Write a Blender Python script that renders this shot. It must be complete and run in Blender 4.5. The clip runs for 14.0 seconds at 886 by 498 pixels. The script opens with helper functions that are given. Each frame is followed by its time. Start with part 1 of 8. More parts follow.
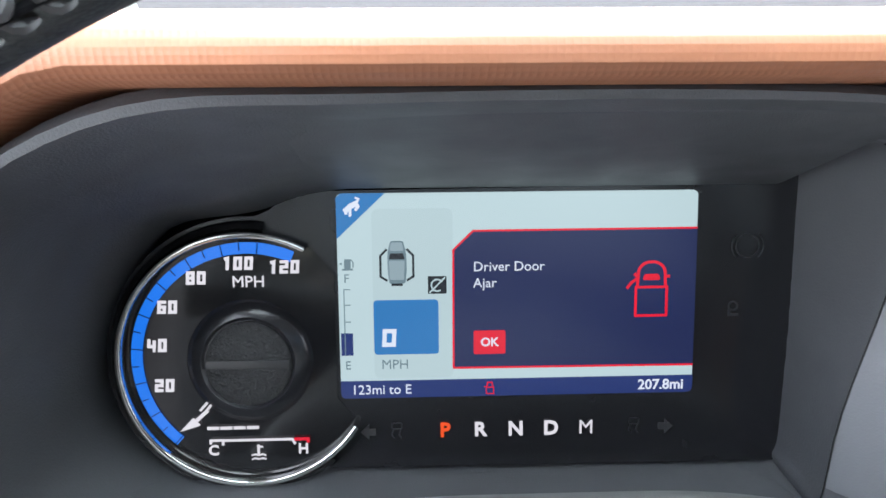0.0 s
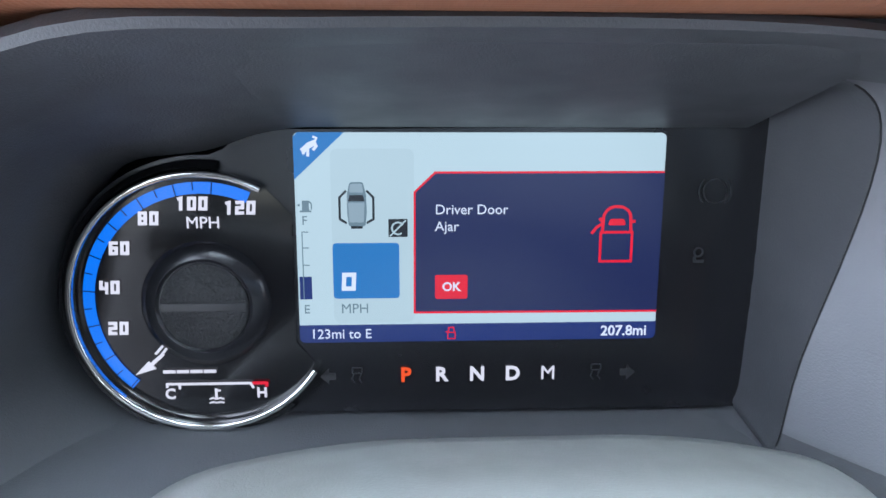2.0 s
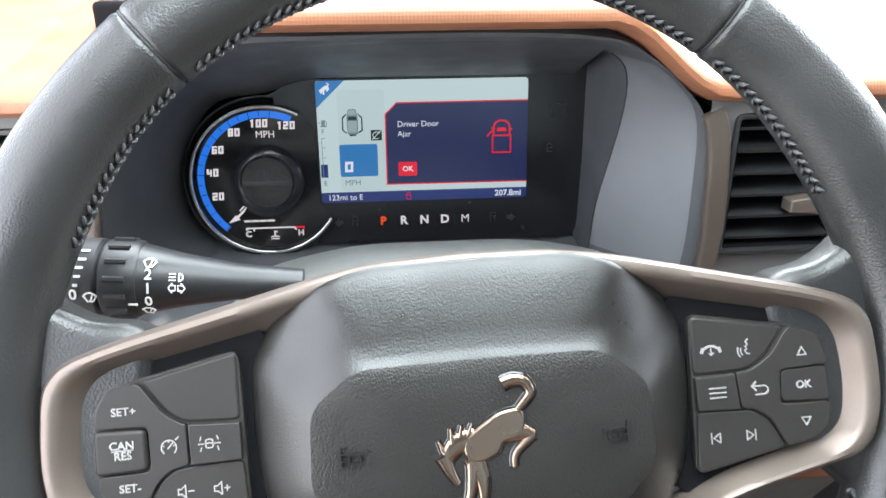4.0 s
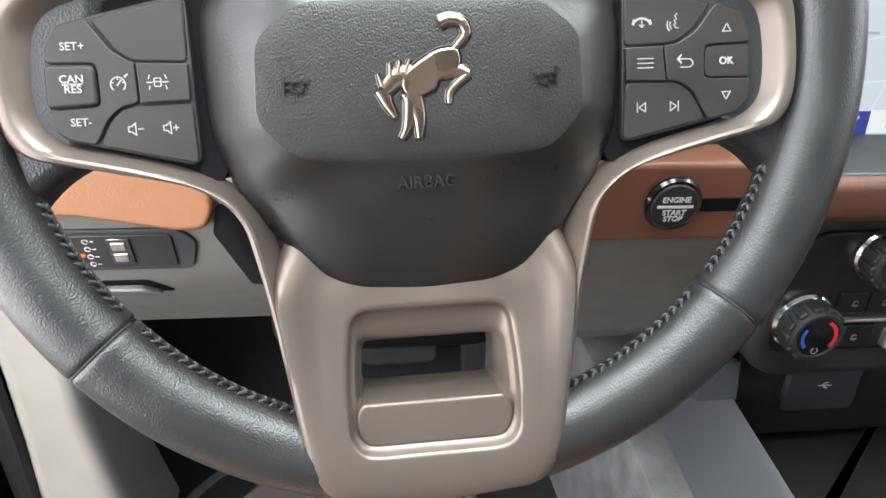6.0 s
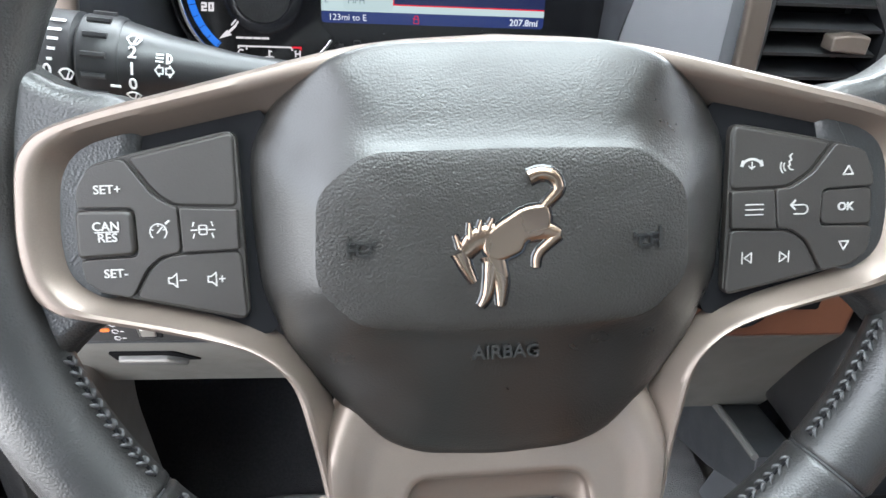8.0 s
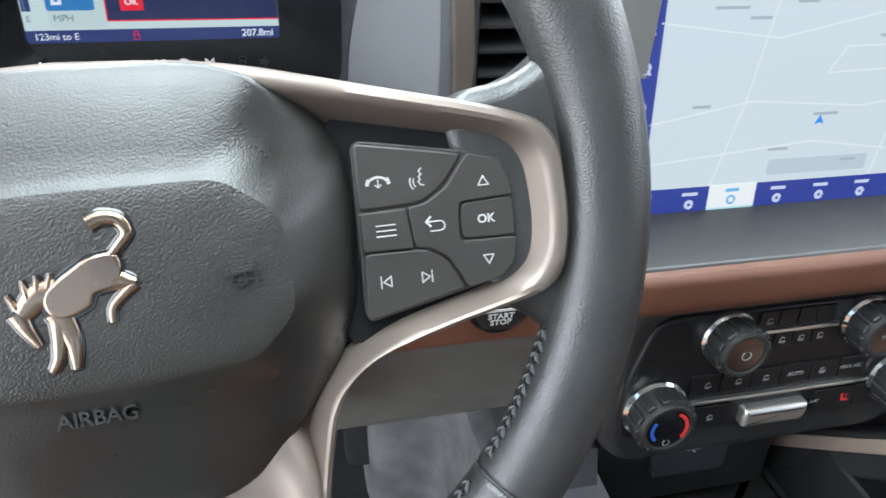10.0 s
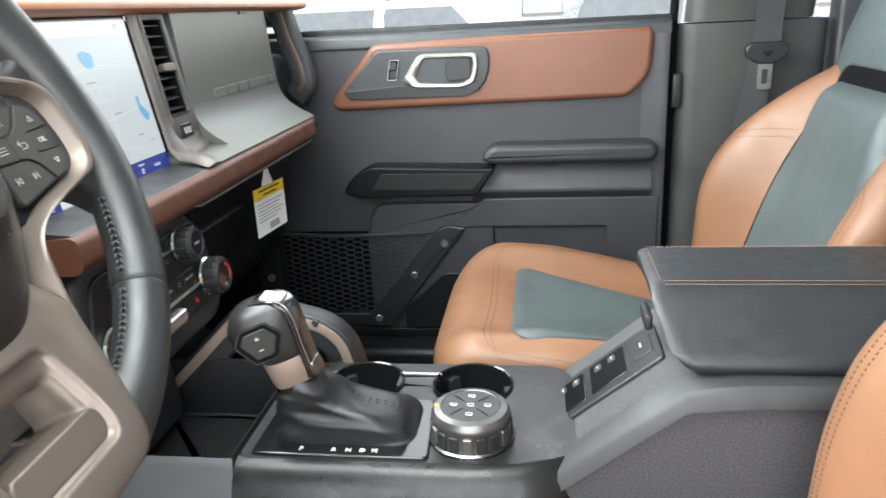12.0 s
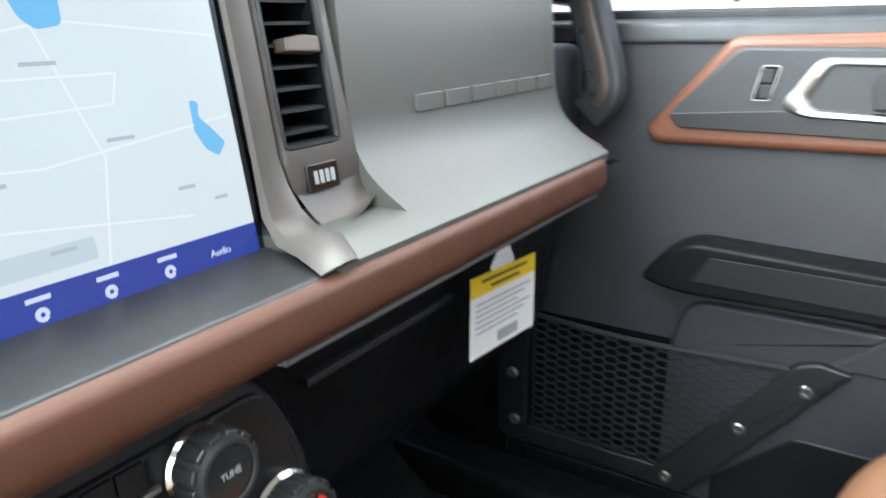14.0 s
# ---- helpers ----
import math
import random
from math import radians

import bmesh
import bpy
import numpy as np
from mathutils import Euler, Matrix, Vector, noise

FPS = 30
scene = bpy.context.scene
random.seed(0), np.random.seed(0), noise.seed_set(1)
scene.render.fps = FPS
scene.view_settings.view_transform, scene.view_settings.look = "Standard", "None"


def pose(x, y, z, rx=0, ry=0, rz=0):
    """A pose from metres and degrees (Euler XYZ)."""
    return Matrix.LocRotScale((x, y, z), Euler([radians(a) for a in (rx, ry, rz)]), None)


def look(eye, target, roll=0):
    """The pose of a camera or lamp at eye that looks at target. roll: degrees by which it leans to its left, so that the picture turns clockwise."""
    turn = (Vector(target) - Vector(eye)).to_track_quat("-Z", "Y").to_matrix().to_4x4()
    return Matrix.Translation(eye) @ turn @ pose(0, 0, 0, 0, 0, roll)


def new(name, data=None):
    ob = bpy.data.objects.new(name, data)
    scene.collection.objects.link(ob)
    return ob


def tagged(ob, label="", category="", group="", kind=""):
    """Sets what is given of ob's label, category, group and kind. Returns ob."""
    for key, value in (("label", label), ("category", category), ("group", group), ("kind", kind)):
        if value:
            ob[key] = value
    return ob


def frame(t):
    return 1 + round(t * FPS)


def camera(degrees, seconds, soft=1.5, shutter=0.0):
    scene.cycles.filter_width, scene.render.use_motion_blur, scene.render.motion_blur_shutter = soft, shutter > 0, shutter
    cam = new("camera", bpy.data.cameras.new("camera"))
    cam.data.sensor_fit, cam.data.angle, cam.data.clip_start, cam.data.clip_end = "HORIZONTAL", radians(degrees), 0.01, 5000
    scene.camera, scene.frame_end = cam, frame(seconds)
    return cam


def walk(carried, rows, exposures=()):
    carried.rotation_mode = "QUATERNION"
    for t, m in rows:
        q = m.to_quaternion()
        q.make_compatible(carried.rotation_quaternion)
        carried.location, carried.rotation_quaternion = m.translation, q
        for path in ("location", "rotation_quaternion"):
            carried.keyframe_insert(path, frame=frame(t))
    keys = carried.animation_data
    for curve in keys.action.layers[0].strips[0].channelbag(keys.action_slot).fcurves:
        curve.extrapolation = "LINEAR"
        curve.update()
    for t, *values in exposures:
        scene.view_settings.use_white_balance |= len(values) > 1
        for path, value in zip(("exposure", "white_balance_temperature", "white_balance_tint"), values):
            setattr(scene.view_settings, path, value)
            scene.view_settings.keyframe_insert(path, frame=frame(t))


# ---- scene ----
cam = camera(63.5, 14.0, shutter=0.2)
PATH = [
    (0, (-0.046, 0.019, 0.863), (0.017, 1.946, 0.332), -0.3),
    (0.5, (-0.036, 0.029, 0.858), (0.034, 1.942, 0.277), 0.1),
    (1, (-0.037, 0.029, 0.857), (0.046, 1.932, 0.246), 0.5),
    (1.5, (-0.036, 0.028, 0.857), (0.055, 1.923, 0.225), 0.8),
    (2, (-0.036, 0.024, 0.857), (0.065, 1.911, 0.202), 0.6),
    (2.2, (-0.037, 0.017, 0.863), (0.073, 1.891, 0.174), 0.7),
    (4.3, (-0.033, -0.214, 0.912), (0.122, 1.581, 0.043), -0.1),
    (4.5, (-0.028, -0.223, 0.902), (0.128, 1.562, 0.014), -0.0),
    (5, (-0.026, -0.237, 0.88), (0.167, 1.5, -0.092), 1.1),
    (5.5, (-0.028, -0.245, 0.855), (0.188, 1.452, -0.182), 2.2),
    (6, (-0.027, -0.252, 0.831), (0.203, 1.415, -0.25), 2.9),
    (6.5, (-0.033, -0.247, 0.822), (0.192, 1.404, -0.284), 3.5),
    (7, (-0.055, -0.213, 0.848), (0.147, 1.428, -0.277), 3.9),
    (7.2, (-0.066, -0.199, 0.854), (0.126, 1.458, -0.25), 3.9),
    (9.3, (0.048, -0.176, 0.872), (0.295, 1.453, -0.261), 3.4),
    (9.5, (0.061, -0.174, 0.872), (0.352, 1.449, -0.259), 3.5),
    (10, (0.063, -0.174, 0.871), (0.473, 1.437, -0.241), 3.0),
    (10.5, (0.011, -0.181, 0.874), (0.846, 1.347, -0.111), 1.6),
    (11, (-0.09, -0.197, 0.87), (1.312, 0.96, 0.036), -0.2),
    (11.5, (-0.203, -0.23, 0.838), (1.559, 0.393, 0.126), -1.9),
    (12, (-0.271, -0.268, 0.801), (1.605, 0.008, 0.166), -3.0),
    (12.5, (-0.26, -0.283, 0.772), (1.646, -0.174, 0.176), -2.9),
    (13, (-0.206, -0.274, 0.766), (1.704, -0.197, 0.179), -2.9),
    (13.5, (0.022, -0.196, 0.756), (1.891, 0.156, 0.137), -2.7),
    (14, (0.268, -0.117, 0.76), (1.87, 0.918, 0.158), -0.8),
]
EXPOSURES = [(0.0, 1.08, 6250, 12), (0.5, 1.12, 5850, 14), (1.6, 1.12, 5700, 14), (2.2, 1.08, 5800, 13), (4.4, 0.95, 6600, 12), (5.5, 1.0, 6700, 12), (6.5, 1.15, 6700, 12), (7.1, 1.24, 6600, 12), (9.5, 1.02, 6350, 10), (10.5, 1.10, 6400, 10), (11.0, 1.03, 6650, 10), (11.5, 1.08, 6700, 10), (12.2, 0.90, 6850, 10), (13.2, 0.90, 6750, 10), (14.0, 1.25, 6500, 9)]
walk(cam, [(t, look(eye, target, roll)) for t, eye, target, roll in PATH], EXPOSURES)

# ---- world and light ----
world = bpy.data.worlds.new("sky")
scene.world = world
world.use_nodes = True
wn = world.node_tree
sky = wn.nodes.new("ShaderNodeTexSky")
sky.sky_type, sky.sun_disc = "NISHITA", False
SUN_EL, SUN_AZ = 58.0, 225.0  # degrees above the horizon; clockwise from straight ahead
sky.sun_elevation, sky.sun_rotation = radians(SUN_EL), radians(SUN_AZ)
wn.links.new(sky.outputs[0], wn.nodes["Background"].inputs[0])
wn.nodes["Background"].inputs[1].default_value = 0.15


def sun_lamp(strength):
    data = bpy.data.lights.new("sun", "SUN")
    data.energy, data.angle, data.color = strength, radians(0.6), (1.0, 0.95, 0.88)
    ob = new("sun", data)
    e, a = radians(SUN_EL), radians(SUN_AZ)
    way = Vector((math.sin(a) * math.cos(e), math.cos(a) * math.cos(e), math.sin(e)))
    ob.matrix_world = look(way * 20, (0, 0, 0))
    return ob


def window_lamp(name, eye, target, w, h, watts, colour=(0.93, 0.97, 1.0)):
    """Area lamp: sky light at an opening, or light added from above."""
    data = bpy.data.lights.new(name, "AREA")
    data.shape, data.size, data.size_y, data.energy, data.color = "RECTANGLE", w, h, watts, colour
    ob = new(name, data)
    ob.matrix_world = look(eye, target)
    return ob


sun_lamp(5.0)
window_lamp("windscreen_sky_light", (0.39, 0.440, 1.075), (0.39, -0.075, 0.217), 1.25, 0.62, 30.0, (0.86, 0.97, 1.0))
window_lamp("driver_doorway_sky_light", (-0.52, -0.08, 0.78), (0.3, -0.04, 0.55), 0.98, 0.86, 10.0)
window_lamp("rear_window_sky_light", (0.39, -1.75, 1.10), (0.39, 0.0, 0.7), 1.2, 0.42, 0.4)
# Added fill from above; the glass roof it sits under is made up.
window_lamp("added_roof_fill_light", (0.01, -0.10, 1.235), (0.01, -0.10, 0.0), 0.52, 0.42, 6.4, (0.84, 0.97, 1.0))
window_lamp("passenger_window_sky_light", (1.12, 0.0, 1.02), (0.4, 0.0, 0.65), 0.85, 0.40, 2.4)



# ---- materials ----
DISPLAY = 0.435  # brightness of the lit displays


def mat(name, col, rough=0.5, metal=0.0, var=0.12, vscale=9.0, grain=None, fine=None, coat=0.0, spec=0.5, rvar=0.08, flake=0.0):
    """A surface: colour with broad variation, roughness with wear, and a relief.
    grain: (kind, cells per metre, depth); fine: (per metre, depth) of a noise."""
    m = bpy.data.materials.new(name)
    m.use_nodes = True
    nt = m.node_tree
    nodes, links = nt.nodes, nt.links
    b = nodes["Principled BSDF"]
    co = nodes.new("ShaderNodeTexCoord").outputs["Object"]

    def noise_tex(scale, detail=3.0):
        n = nodes.new("ShaderNodeTexNoise")
        n.inputs["Scale"].default_value, n.inputs["Detail"].default_value = scale, detail
        links.new(co, n.inputs["Vector"])
        return n.outputs["Fac"]

    def remap(sock, lo, hi):
        r = nodes.new("ShaderNodeMapRange")
        r.inputs["From Min"].default_value, r.inputs["From Max"].default_value = 0.3, 0.7
        r.inputs["To Min"].default_value, r.inputs["To Max"].default_value = lo, hi
        links.new(sock, r.inputs["Value"])
        return r.outputs[0]

    mix = nodes.new("ShaderNodeMix")
    mix.data_type = "RGBA"
    mix.inputs[6].default_value = (*[c * (1 - var) for c in col], 1)
    mix.inputs[7].default_value = (*[min(1, c * (1 + var)) for c in col], 1)
    broad = noise_tex(vscale, 4.0)
    if flake:
        add = nodes.new("ShaderNodeMath")
        add.operation = "ADD"
        links.new(remap(broad, 0.0, 1.0 - flake), add.inputs[0])
        links.new(remap(noise_tex(2600, 1.0), 0.0, flake), add.inputs[1])
        links.new(add.outputs[0], mix.inputs[0])
    else:
        links.new(remap(broad, 0.0, 1.0), mix.inputs[0])
    links.new(mix.outputs[2], b.inputs["Base Color"])
    links.new(remap(noise_tex(vscale * 5, 5.0), max(0.02, rough - rvar), min(1, rough + rvar)), b.inputs["Roughness"])
    b.inputs["Metallic"].default_value = metal
    b.inputs["Specular IOR Level"].default_value = spec
    b.inputs["Coat Weight"].default_value = coat
    b.inputs["Coat Roughness"].default_value = 0.08
    last = None
    if grain:
        kind, scale, depth = grain
        if kind == "cells":
            v = nodes.new("ShaderNodeTexVoronoi")
            v.feature = "F1"
            v.inputs["Scale"].default_value = scale
            warp = nodes.new("ShaderNodeMixRGB")
            warp.blend_type = "ADD"
            warp.inputs[0].default_value = 0.3 / scale
            links.new(co, warp.inputs[1])
            nn = nodes.new("ShaderNodeTexNoise")
            nn.inputs["Scale"].default_value = scale * 0.6
            links.new(co, nn.inputs["Vector"])
            links.new(nn.outputs["Color"], warp.inputs[2])
            links.new(warp.outputs[0], v.inputs["Vector"])
            src = v.outputs["Distance"]
        elif kind == "dots":
            v = nodes.new("ShaderNodeTexVoronoi")
            v.inputs["Scale"].default_value, v.inputs["Randomness"].default_value = scale, 0.05
            links.new(co, v.inputs["Vector"])
            src = v.outputs["Distance"]
        elif kind == "ribs":
            v = nodes.new("ShaderNodeTexWave")
            v.bands_direction = "DIAGONAL"
            v.inputs["Scale"].default_value = scale
            links.new(co, v.inputs["Vector"])
            src = v.outputs["Fac"]
        else:
            src = noise_tex(scale, 2.0)
        bump = nodes.new("ShaderNodeBump")
        bump.inputs["Strength"].default_value, bump.inputs["Distance"].default_value = 0.7, depth
        bump.invert = kind == "cells"
        links.new(src, bump.inputs["Height"])
        last = bump
    if fine:
        bump = nodes.new("ShaderNodeBump")
        bump.inputs["Strength"].default_value, bump.inputs["Distance"].default_value = 0.6, fine[1]
        links.new(noise_tex(fine[0], 6.0), bump.inputs["Height"])
        if last:
            links.new(last.outputs[0], bump.inputs["Normal"])
        last = bump
    if last:
        links.new(last.outputs[0], b.inputs["Normal"])
    return m


def glow(name, col, strength=1.0):
    """A lit part of a display."""
    m = bpy.data.materials.new(name)
    m.use_nodes = True
    b = m.node_tree.nodes["Principled BSDF"]
    b.inputs["Base Color"].default_value = (0.01, 0.01, 0.012, 1)
    b.inputs["Roughness"].default_value = 0.25
    b.inputs["Emission Color"].default_value = (*col, 1)
    b.inputs["Emission Strength"].default_value = strength * DISPLAY
    return m


def clear_glass(name, tint=(0.9, 0.95, 0.93)):
    m = bpy.data.materials.new(name)
    m.use_nodes = True
    b = m.node_tree.nodes["Principled BSDF"]
    b.inputs["Base Color"].default_value = (*tint, 1)
    b.inputs["Roughness"].default_value, b.inputs["IOR"].default_value = 0.0, 1.05
    b.inputs["Transmission Weight"].default_value = 1.0
    return m


RIM_LEATHER = mat("rim_leather", (0.0155, 0.0152, 0.0152), 0.37, spec=0.60, var=0.12, grain=("cells", 1050, 0.00020))
PAD_BLACK = mat("pebbled_black", (0.0138, 0.0124, 0.0112), 0.45, spec=0.38, grain=("cells", 1150, 0.00030))
# same hide as the middle panel, darkened for how light falls on the sides
PAD_PLAIN = mat("satin_black", (0.0086, 0.0080, 0.0074), 0.34, spec=0.55, grain=("cells", 1250, 0.00010))
PLASTIC_BLACK = mat("black_plastic", (0.017, 0.017, 0.018), 0.42, grain=("noise", 1500, 0.0001))
PLASTIC_DARK = mat("charcoal_plastic", (0.034, 0.036, 0.040), 0.48, grain=("noise", 1300, 0.00022), fine=(60, 0.0002))
PLASTIC_KNEE = mat("warm_grey_plastic", (0.145, 0.138, 0.125), 0.55, grain=("noise", 1000, 0.00022))
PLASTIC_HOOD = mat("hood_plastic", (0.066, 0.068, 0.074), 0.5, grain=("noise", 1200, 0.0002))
PLASTIC_GREY = mat("grey_plastic", (0.115, 0.112, 0.108), 0.55, grain=("noise", 1200, 0.00022))
PLASTIC_PALE = mat("pale_grey_plastic", (0.21, 0.20, 0.185), 0.55, grain=("noise", 1100, 0.00025))
GLOSS_BLACK = mat("gloss_black", (0.007, 0.007, 0.008), 0.14, rvar=0.04, coat=0.3)
LENS_BLACK = mat("display_lens", (0.010, 0.010, 0.012), 0.24, rvar=0.04)
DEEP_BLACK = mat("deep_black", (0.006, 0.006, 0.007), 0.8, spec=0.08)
BRONZE = mat("bronze_paint", (0.142, 0.113, 0.096), 0.38, metal=0.55, var=0.10, flake=0.5, grain=("noise", 2400, 0.00006))
GRAPHITE = mat("graphite_paint", (0.119, 0.119, 0.107), 0.42, metal=0.35, var=0.05, rvar=0.02, flake=0.5, grain=("noise", 1500, 0.00008))
CHROME = mat("chrome", (0.80, 0.79, 0.77), 0.12, metal=1.0, var=0.03, rvar=0.05)
PLASTIC_DOOR = mat("door_plastic", (0.0365, 0.0362, 0.0410), 0.50, grain=("noise", 1000, 0.0003), fine=(60, 0.0002))
INLAY = mat("pale_bronze_inlay", (0.30, 0.225, 0.185), 0.42, metal=0.35, flake=0.3)
# hood plastic again, its colour raised for the light on the cheek
PLASTIC_CHEEK_LIT = mat("cheek_lit_plastic", (0.140, 0.141, 0.152), 0.5, grain=("noise", 1200, 0.0002))
SATIN_CHROME = mat("satin_chrome", (0.46, 0.45, 0.43), 0.38, metal=1.0, var=0.05)
TAN = mat("tan_leather", (0.208, 0.097, 0.051), 0.46, var=0.12, grain=("cells", 620, 0.00016), fine=(90, 0.0004))
TAN_PAD = mat("tan_dash_pad", (0.29, 0.116, 0.060), 0.46, var=0.08, grain=("dots", 520, 0.0003))
BROWN_TRIM = mat("brown_trim", (0.088, 0.032, 0.017), 0.45, var=0.10, grain=("ribs", 330, 0.0002))
BROWN_SOFT = mat("brown_door_leather", (0.150, 0.057, 0.031), 0.42, var=0.08, grain=("noise", 520, 0.00014))
TEAL = mat("slate_leather", (0.066, 0.082, 0.083), 0.50, var=0.10, grain=("noise", 520, 0.00018), fine=(70, 0.0006))
SLATE_SIDE = mat("dark_slate_leather", (0.050, 0.053, 0.060), 0.48, var=0.10, grain=("noise", 520, 0.00018))
THREAD_DARK = mat("dark_thread", (0.02, 0.02, 0.022), 0.7)
THREAD_RIM = mat("rim_thread", (0.030, 0.030, 0.032), 0.55)
THREAD_BROWN = mat("brown_thread", (0.085, 0.030, 0.018), 0.75)
THREAD_PALE = mat("tan_thread", (0.20, 0.12, 0.07), 0.75)
THREAD_BLUE = mat("blue_thread", (0.05, 0.16, 0.33), 0.75)
CARPET = mat("carpet", (0.018, 0.018, 0.020), 0.95, var=0.35, vscale=300, grain=("noise", 700, 0.002))
PILLAR_GREY = mat("pillar_plastic", (0.052, 0.051, 0.049), 0.55, grain=("noise", 1000, 0.0002))
RUBBER = mat("rubber_mat", (0.013, 0.013, 0.014), 0.65, grain=("noise", 500, 0.0006))
HEADLINER = mat("headliner_cloth", (0.30, 0.30, 0.29), 0.95, grain=("noise", 900, 0.0005))
SURROUND = mat("dark_bronze_paint", (0.112, 0.097, 0.089), 0.42, metal=0.4, var=0.06, rvar=0.03, flake=0.5)
SWITCH_GREY = mat("switch_plastic", (0.021, 0.0182, 0.0165), 0.45, spec=0.4, grain=("noise", 1500, 0.0001))
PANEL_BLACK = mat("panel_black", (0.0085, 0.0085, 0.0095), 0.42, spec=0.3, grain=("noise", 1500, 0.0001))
SILVER_LINE = mat("silver_plating", (0.64, 0.63, 0.61), 0.40, metal=1.0, var=0.02, rvar=0.0)
DIM_MARK = mat("dim_marking", (0.24, 0.24, 0.235), 0.5, var=0.03)
DIAL_TOOTH = mat("tooth_grey", (0.22, 0.215, 0.21), 0.35, metal=0.9)
DULL_MARK = mat("dull_white_marking", (0.30, 0.29, 0.28), 0.5, var=0.03)
NET = mat("net_cord", (0.032, 0.032, 0.034), 0.85)
WEBBING = mat("belt_webbing", (0.046, 0.047, 0.049), 0.7, grain=("ribs", 900, 0.0005))
STEEL = mat("bolt_steel", (0.55, 0.54, 0.52), 0.32, metal=1.0)
PAPER = mat("tag_paper", (0.80, 0.80, 0.78), 0.55, var=0.03)
PAPER_YELLOW = mat("tag_yellow", (0.80, 0.55, 0.03), 0.5, var=0.05)
INK = mat("ink_grey", (0.35, 0.35, 0.36), 0.6)
WHITE_MARK = mat("white_marking", (0.62, 0.62, 0.60), 0.5, var=0.03)
BADGE_METAL = mat("badge_metal", (0.28, 0.205, 0.155), 0.27, metal=1.0, var=0.05)
GREY_MARK = mat("faint_marking", (0.022, 0.022, 0.024), 0.5, var=0.03)
RED_MARK = mat("red_marking", (0.55, 0.03, 0.03), 0.45)
BLUE_MARK = mat("blue_marking", (0.03, 0.10, 0.45), 0.45)
ORANGE_MARK = mat("orange_marking", (0.75, 0.25, 0.03), 0.45)
GLASS = clear_glass("window_glass")
ADDED_ROOF_GLASS = mat("added_roof_glass", (0.35, 0.42, 0.42), 0.10, var=0.02)
MIRROR_WHITE = mat("white_car_paint", (0.78, 0.78, 0.77), 0.25, coat=0.6, var=0.03)



# ---- shape helpers ----
def thing(name, at, label, category, group="", kind=""):
    ob = new(name)
    ob.empty_display_size = 0.02
    ob.location = at
    return tagged(ob, label, category, group, kind)


def finish(bm, name, material, sharp=38.0):
    bmesh.ops.recalc_face_normals(bm, faces=bm.faces)
    me = bpy.data.meshes.new(name)
    bm.to_mesh(me)
    bm.free()
    me.materials.append(material)
    me.set_sharp_from_angle(angle=radians(sharp))
    for p in me.polygons:
        p.use_smooth = len(p.vertices) <= 8
    return me


def part(name, bm, material, parent, label="", kind=""):
    """Links a bmesh, in world metres, as one mesh under a thing or a part."""
    me = bm if isinstance(bm, bpy.types.Mesh) else finish(bm, name, material)
    ob = new(name, me)
    ob.parent = parent
    if parent.type == "EMPTY":
        ob.matrix_parent_inverse = Matrix.Translation(-parent.location)
    return tagged(ob, label, kind=kind)


def solo(name, bm, material, label, category, group="", kind=""):
    """A thing of one mesh, its origin where it stands."""
    me = finish(bm, name, material)
    return tagged(new(name, me), label, category, group, kind)


def rounded(pts, r, seg=5):
    """A closed outline with its corners rounded."""
    out, n = [], len(pts)
    for i in range(n):
        p0, p, p1 = (Vector(pts[(i + k) % n]) for k in (-1, 0, 1))
        rr = r[i] if isinstance(r, (list, tuple)) else r
        a, b = p0 - p, p1 - p
        cut = min(rr, a.length * 0.48, b.length * 0.48)
        if cut < 1e-6:
            out.append(tuple(p))
            continue
        s, e = p + a.normalized() * cut, p + b.normalized() * cut
        for k in range(seg + 1):
            t = k / seg
            out.append(tuple(s.lerp(p, t).lerp(p.lerp(e, t), t)))
    return out


def signed_area(poly):
    return sum(p[0] * q[1] - q[0] * p[1] for p, q in zip(poly, poly[1:] + poly[:1])) / 2


def inset(poly, d):
    """The outline moved inwards by d."""
    n, out = len(poly), []
    s = 1 if signed_area(poly) > 0 else -1
    for i in range(n):
        p0, p, p1 = (Vector(poly[(i + k) % n][:2]) for k in (-1, 0, 1))
        a, b = (p - p0), (p1 - p)
        na = Vector((-a.y, a.x)).normalized() if a.length > 1e-9 else Vector((0, 0))
        nb = Vector((-b.y, b.x)).normalized() if b.length > 1e-9 else Vector((0, 0))
        m = na + nb
        m = m.normalized() if m.length > 1e-9 else na
        k = max(0.5, m.dot(na) if na.length else 1)
        out.append(p + m * (s * d / k))
    # corners tighter than d close up to one point
    turned_back = [(out[(i + 1) % n] - out[i]).dot(Vector(poly[(i + 1) % n][:2]) - Vector(poly[i][:2])) < 0 for i in range(n)]
    i = 0
    while i < n and any(turned_back):
        if turned_back[i] and not turned_back[i - 1]:
            j = i
            while turned_back[j % n] and j < i + n:
                j += 1
            a, b = out[i], out[j % n]
            da, db = Vector(poly[i][:2]) - Vector(poly[i - 1][:2]), Vector(poly[(j + 1) % n][:2]) - Vector(poly[j % n][:2])
            cross = da.x * db.y - da.y * db.x
            meet = a + da * (((b.x - a.x) * db.y - (b.y - a.y) * db.x) / cross) if abs(cross) > 1e-12 else (a + b) / 2
            if (meet - (a + b) / 2).length > 4 * abs(d):
                meet = (a + b) / 2
            for k in range(i, j + 1):
                out[k % n] = meet.copy()
            i = j
        i += 1
    return [tuple(p) for p in out]


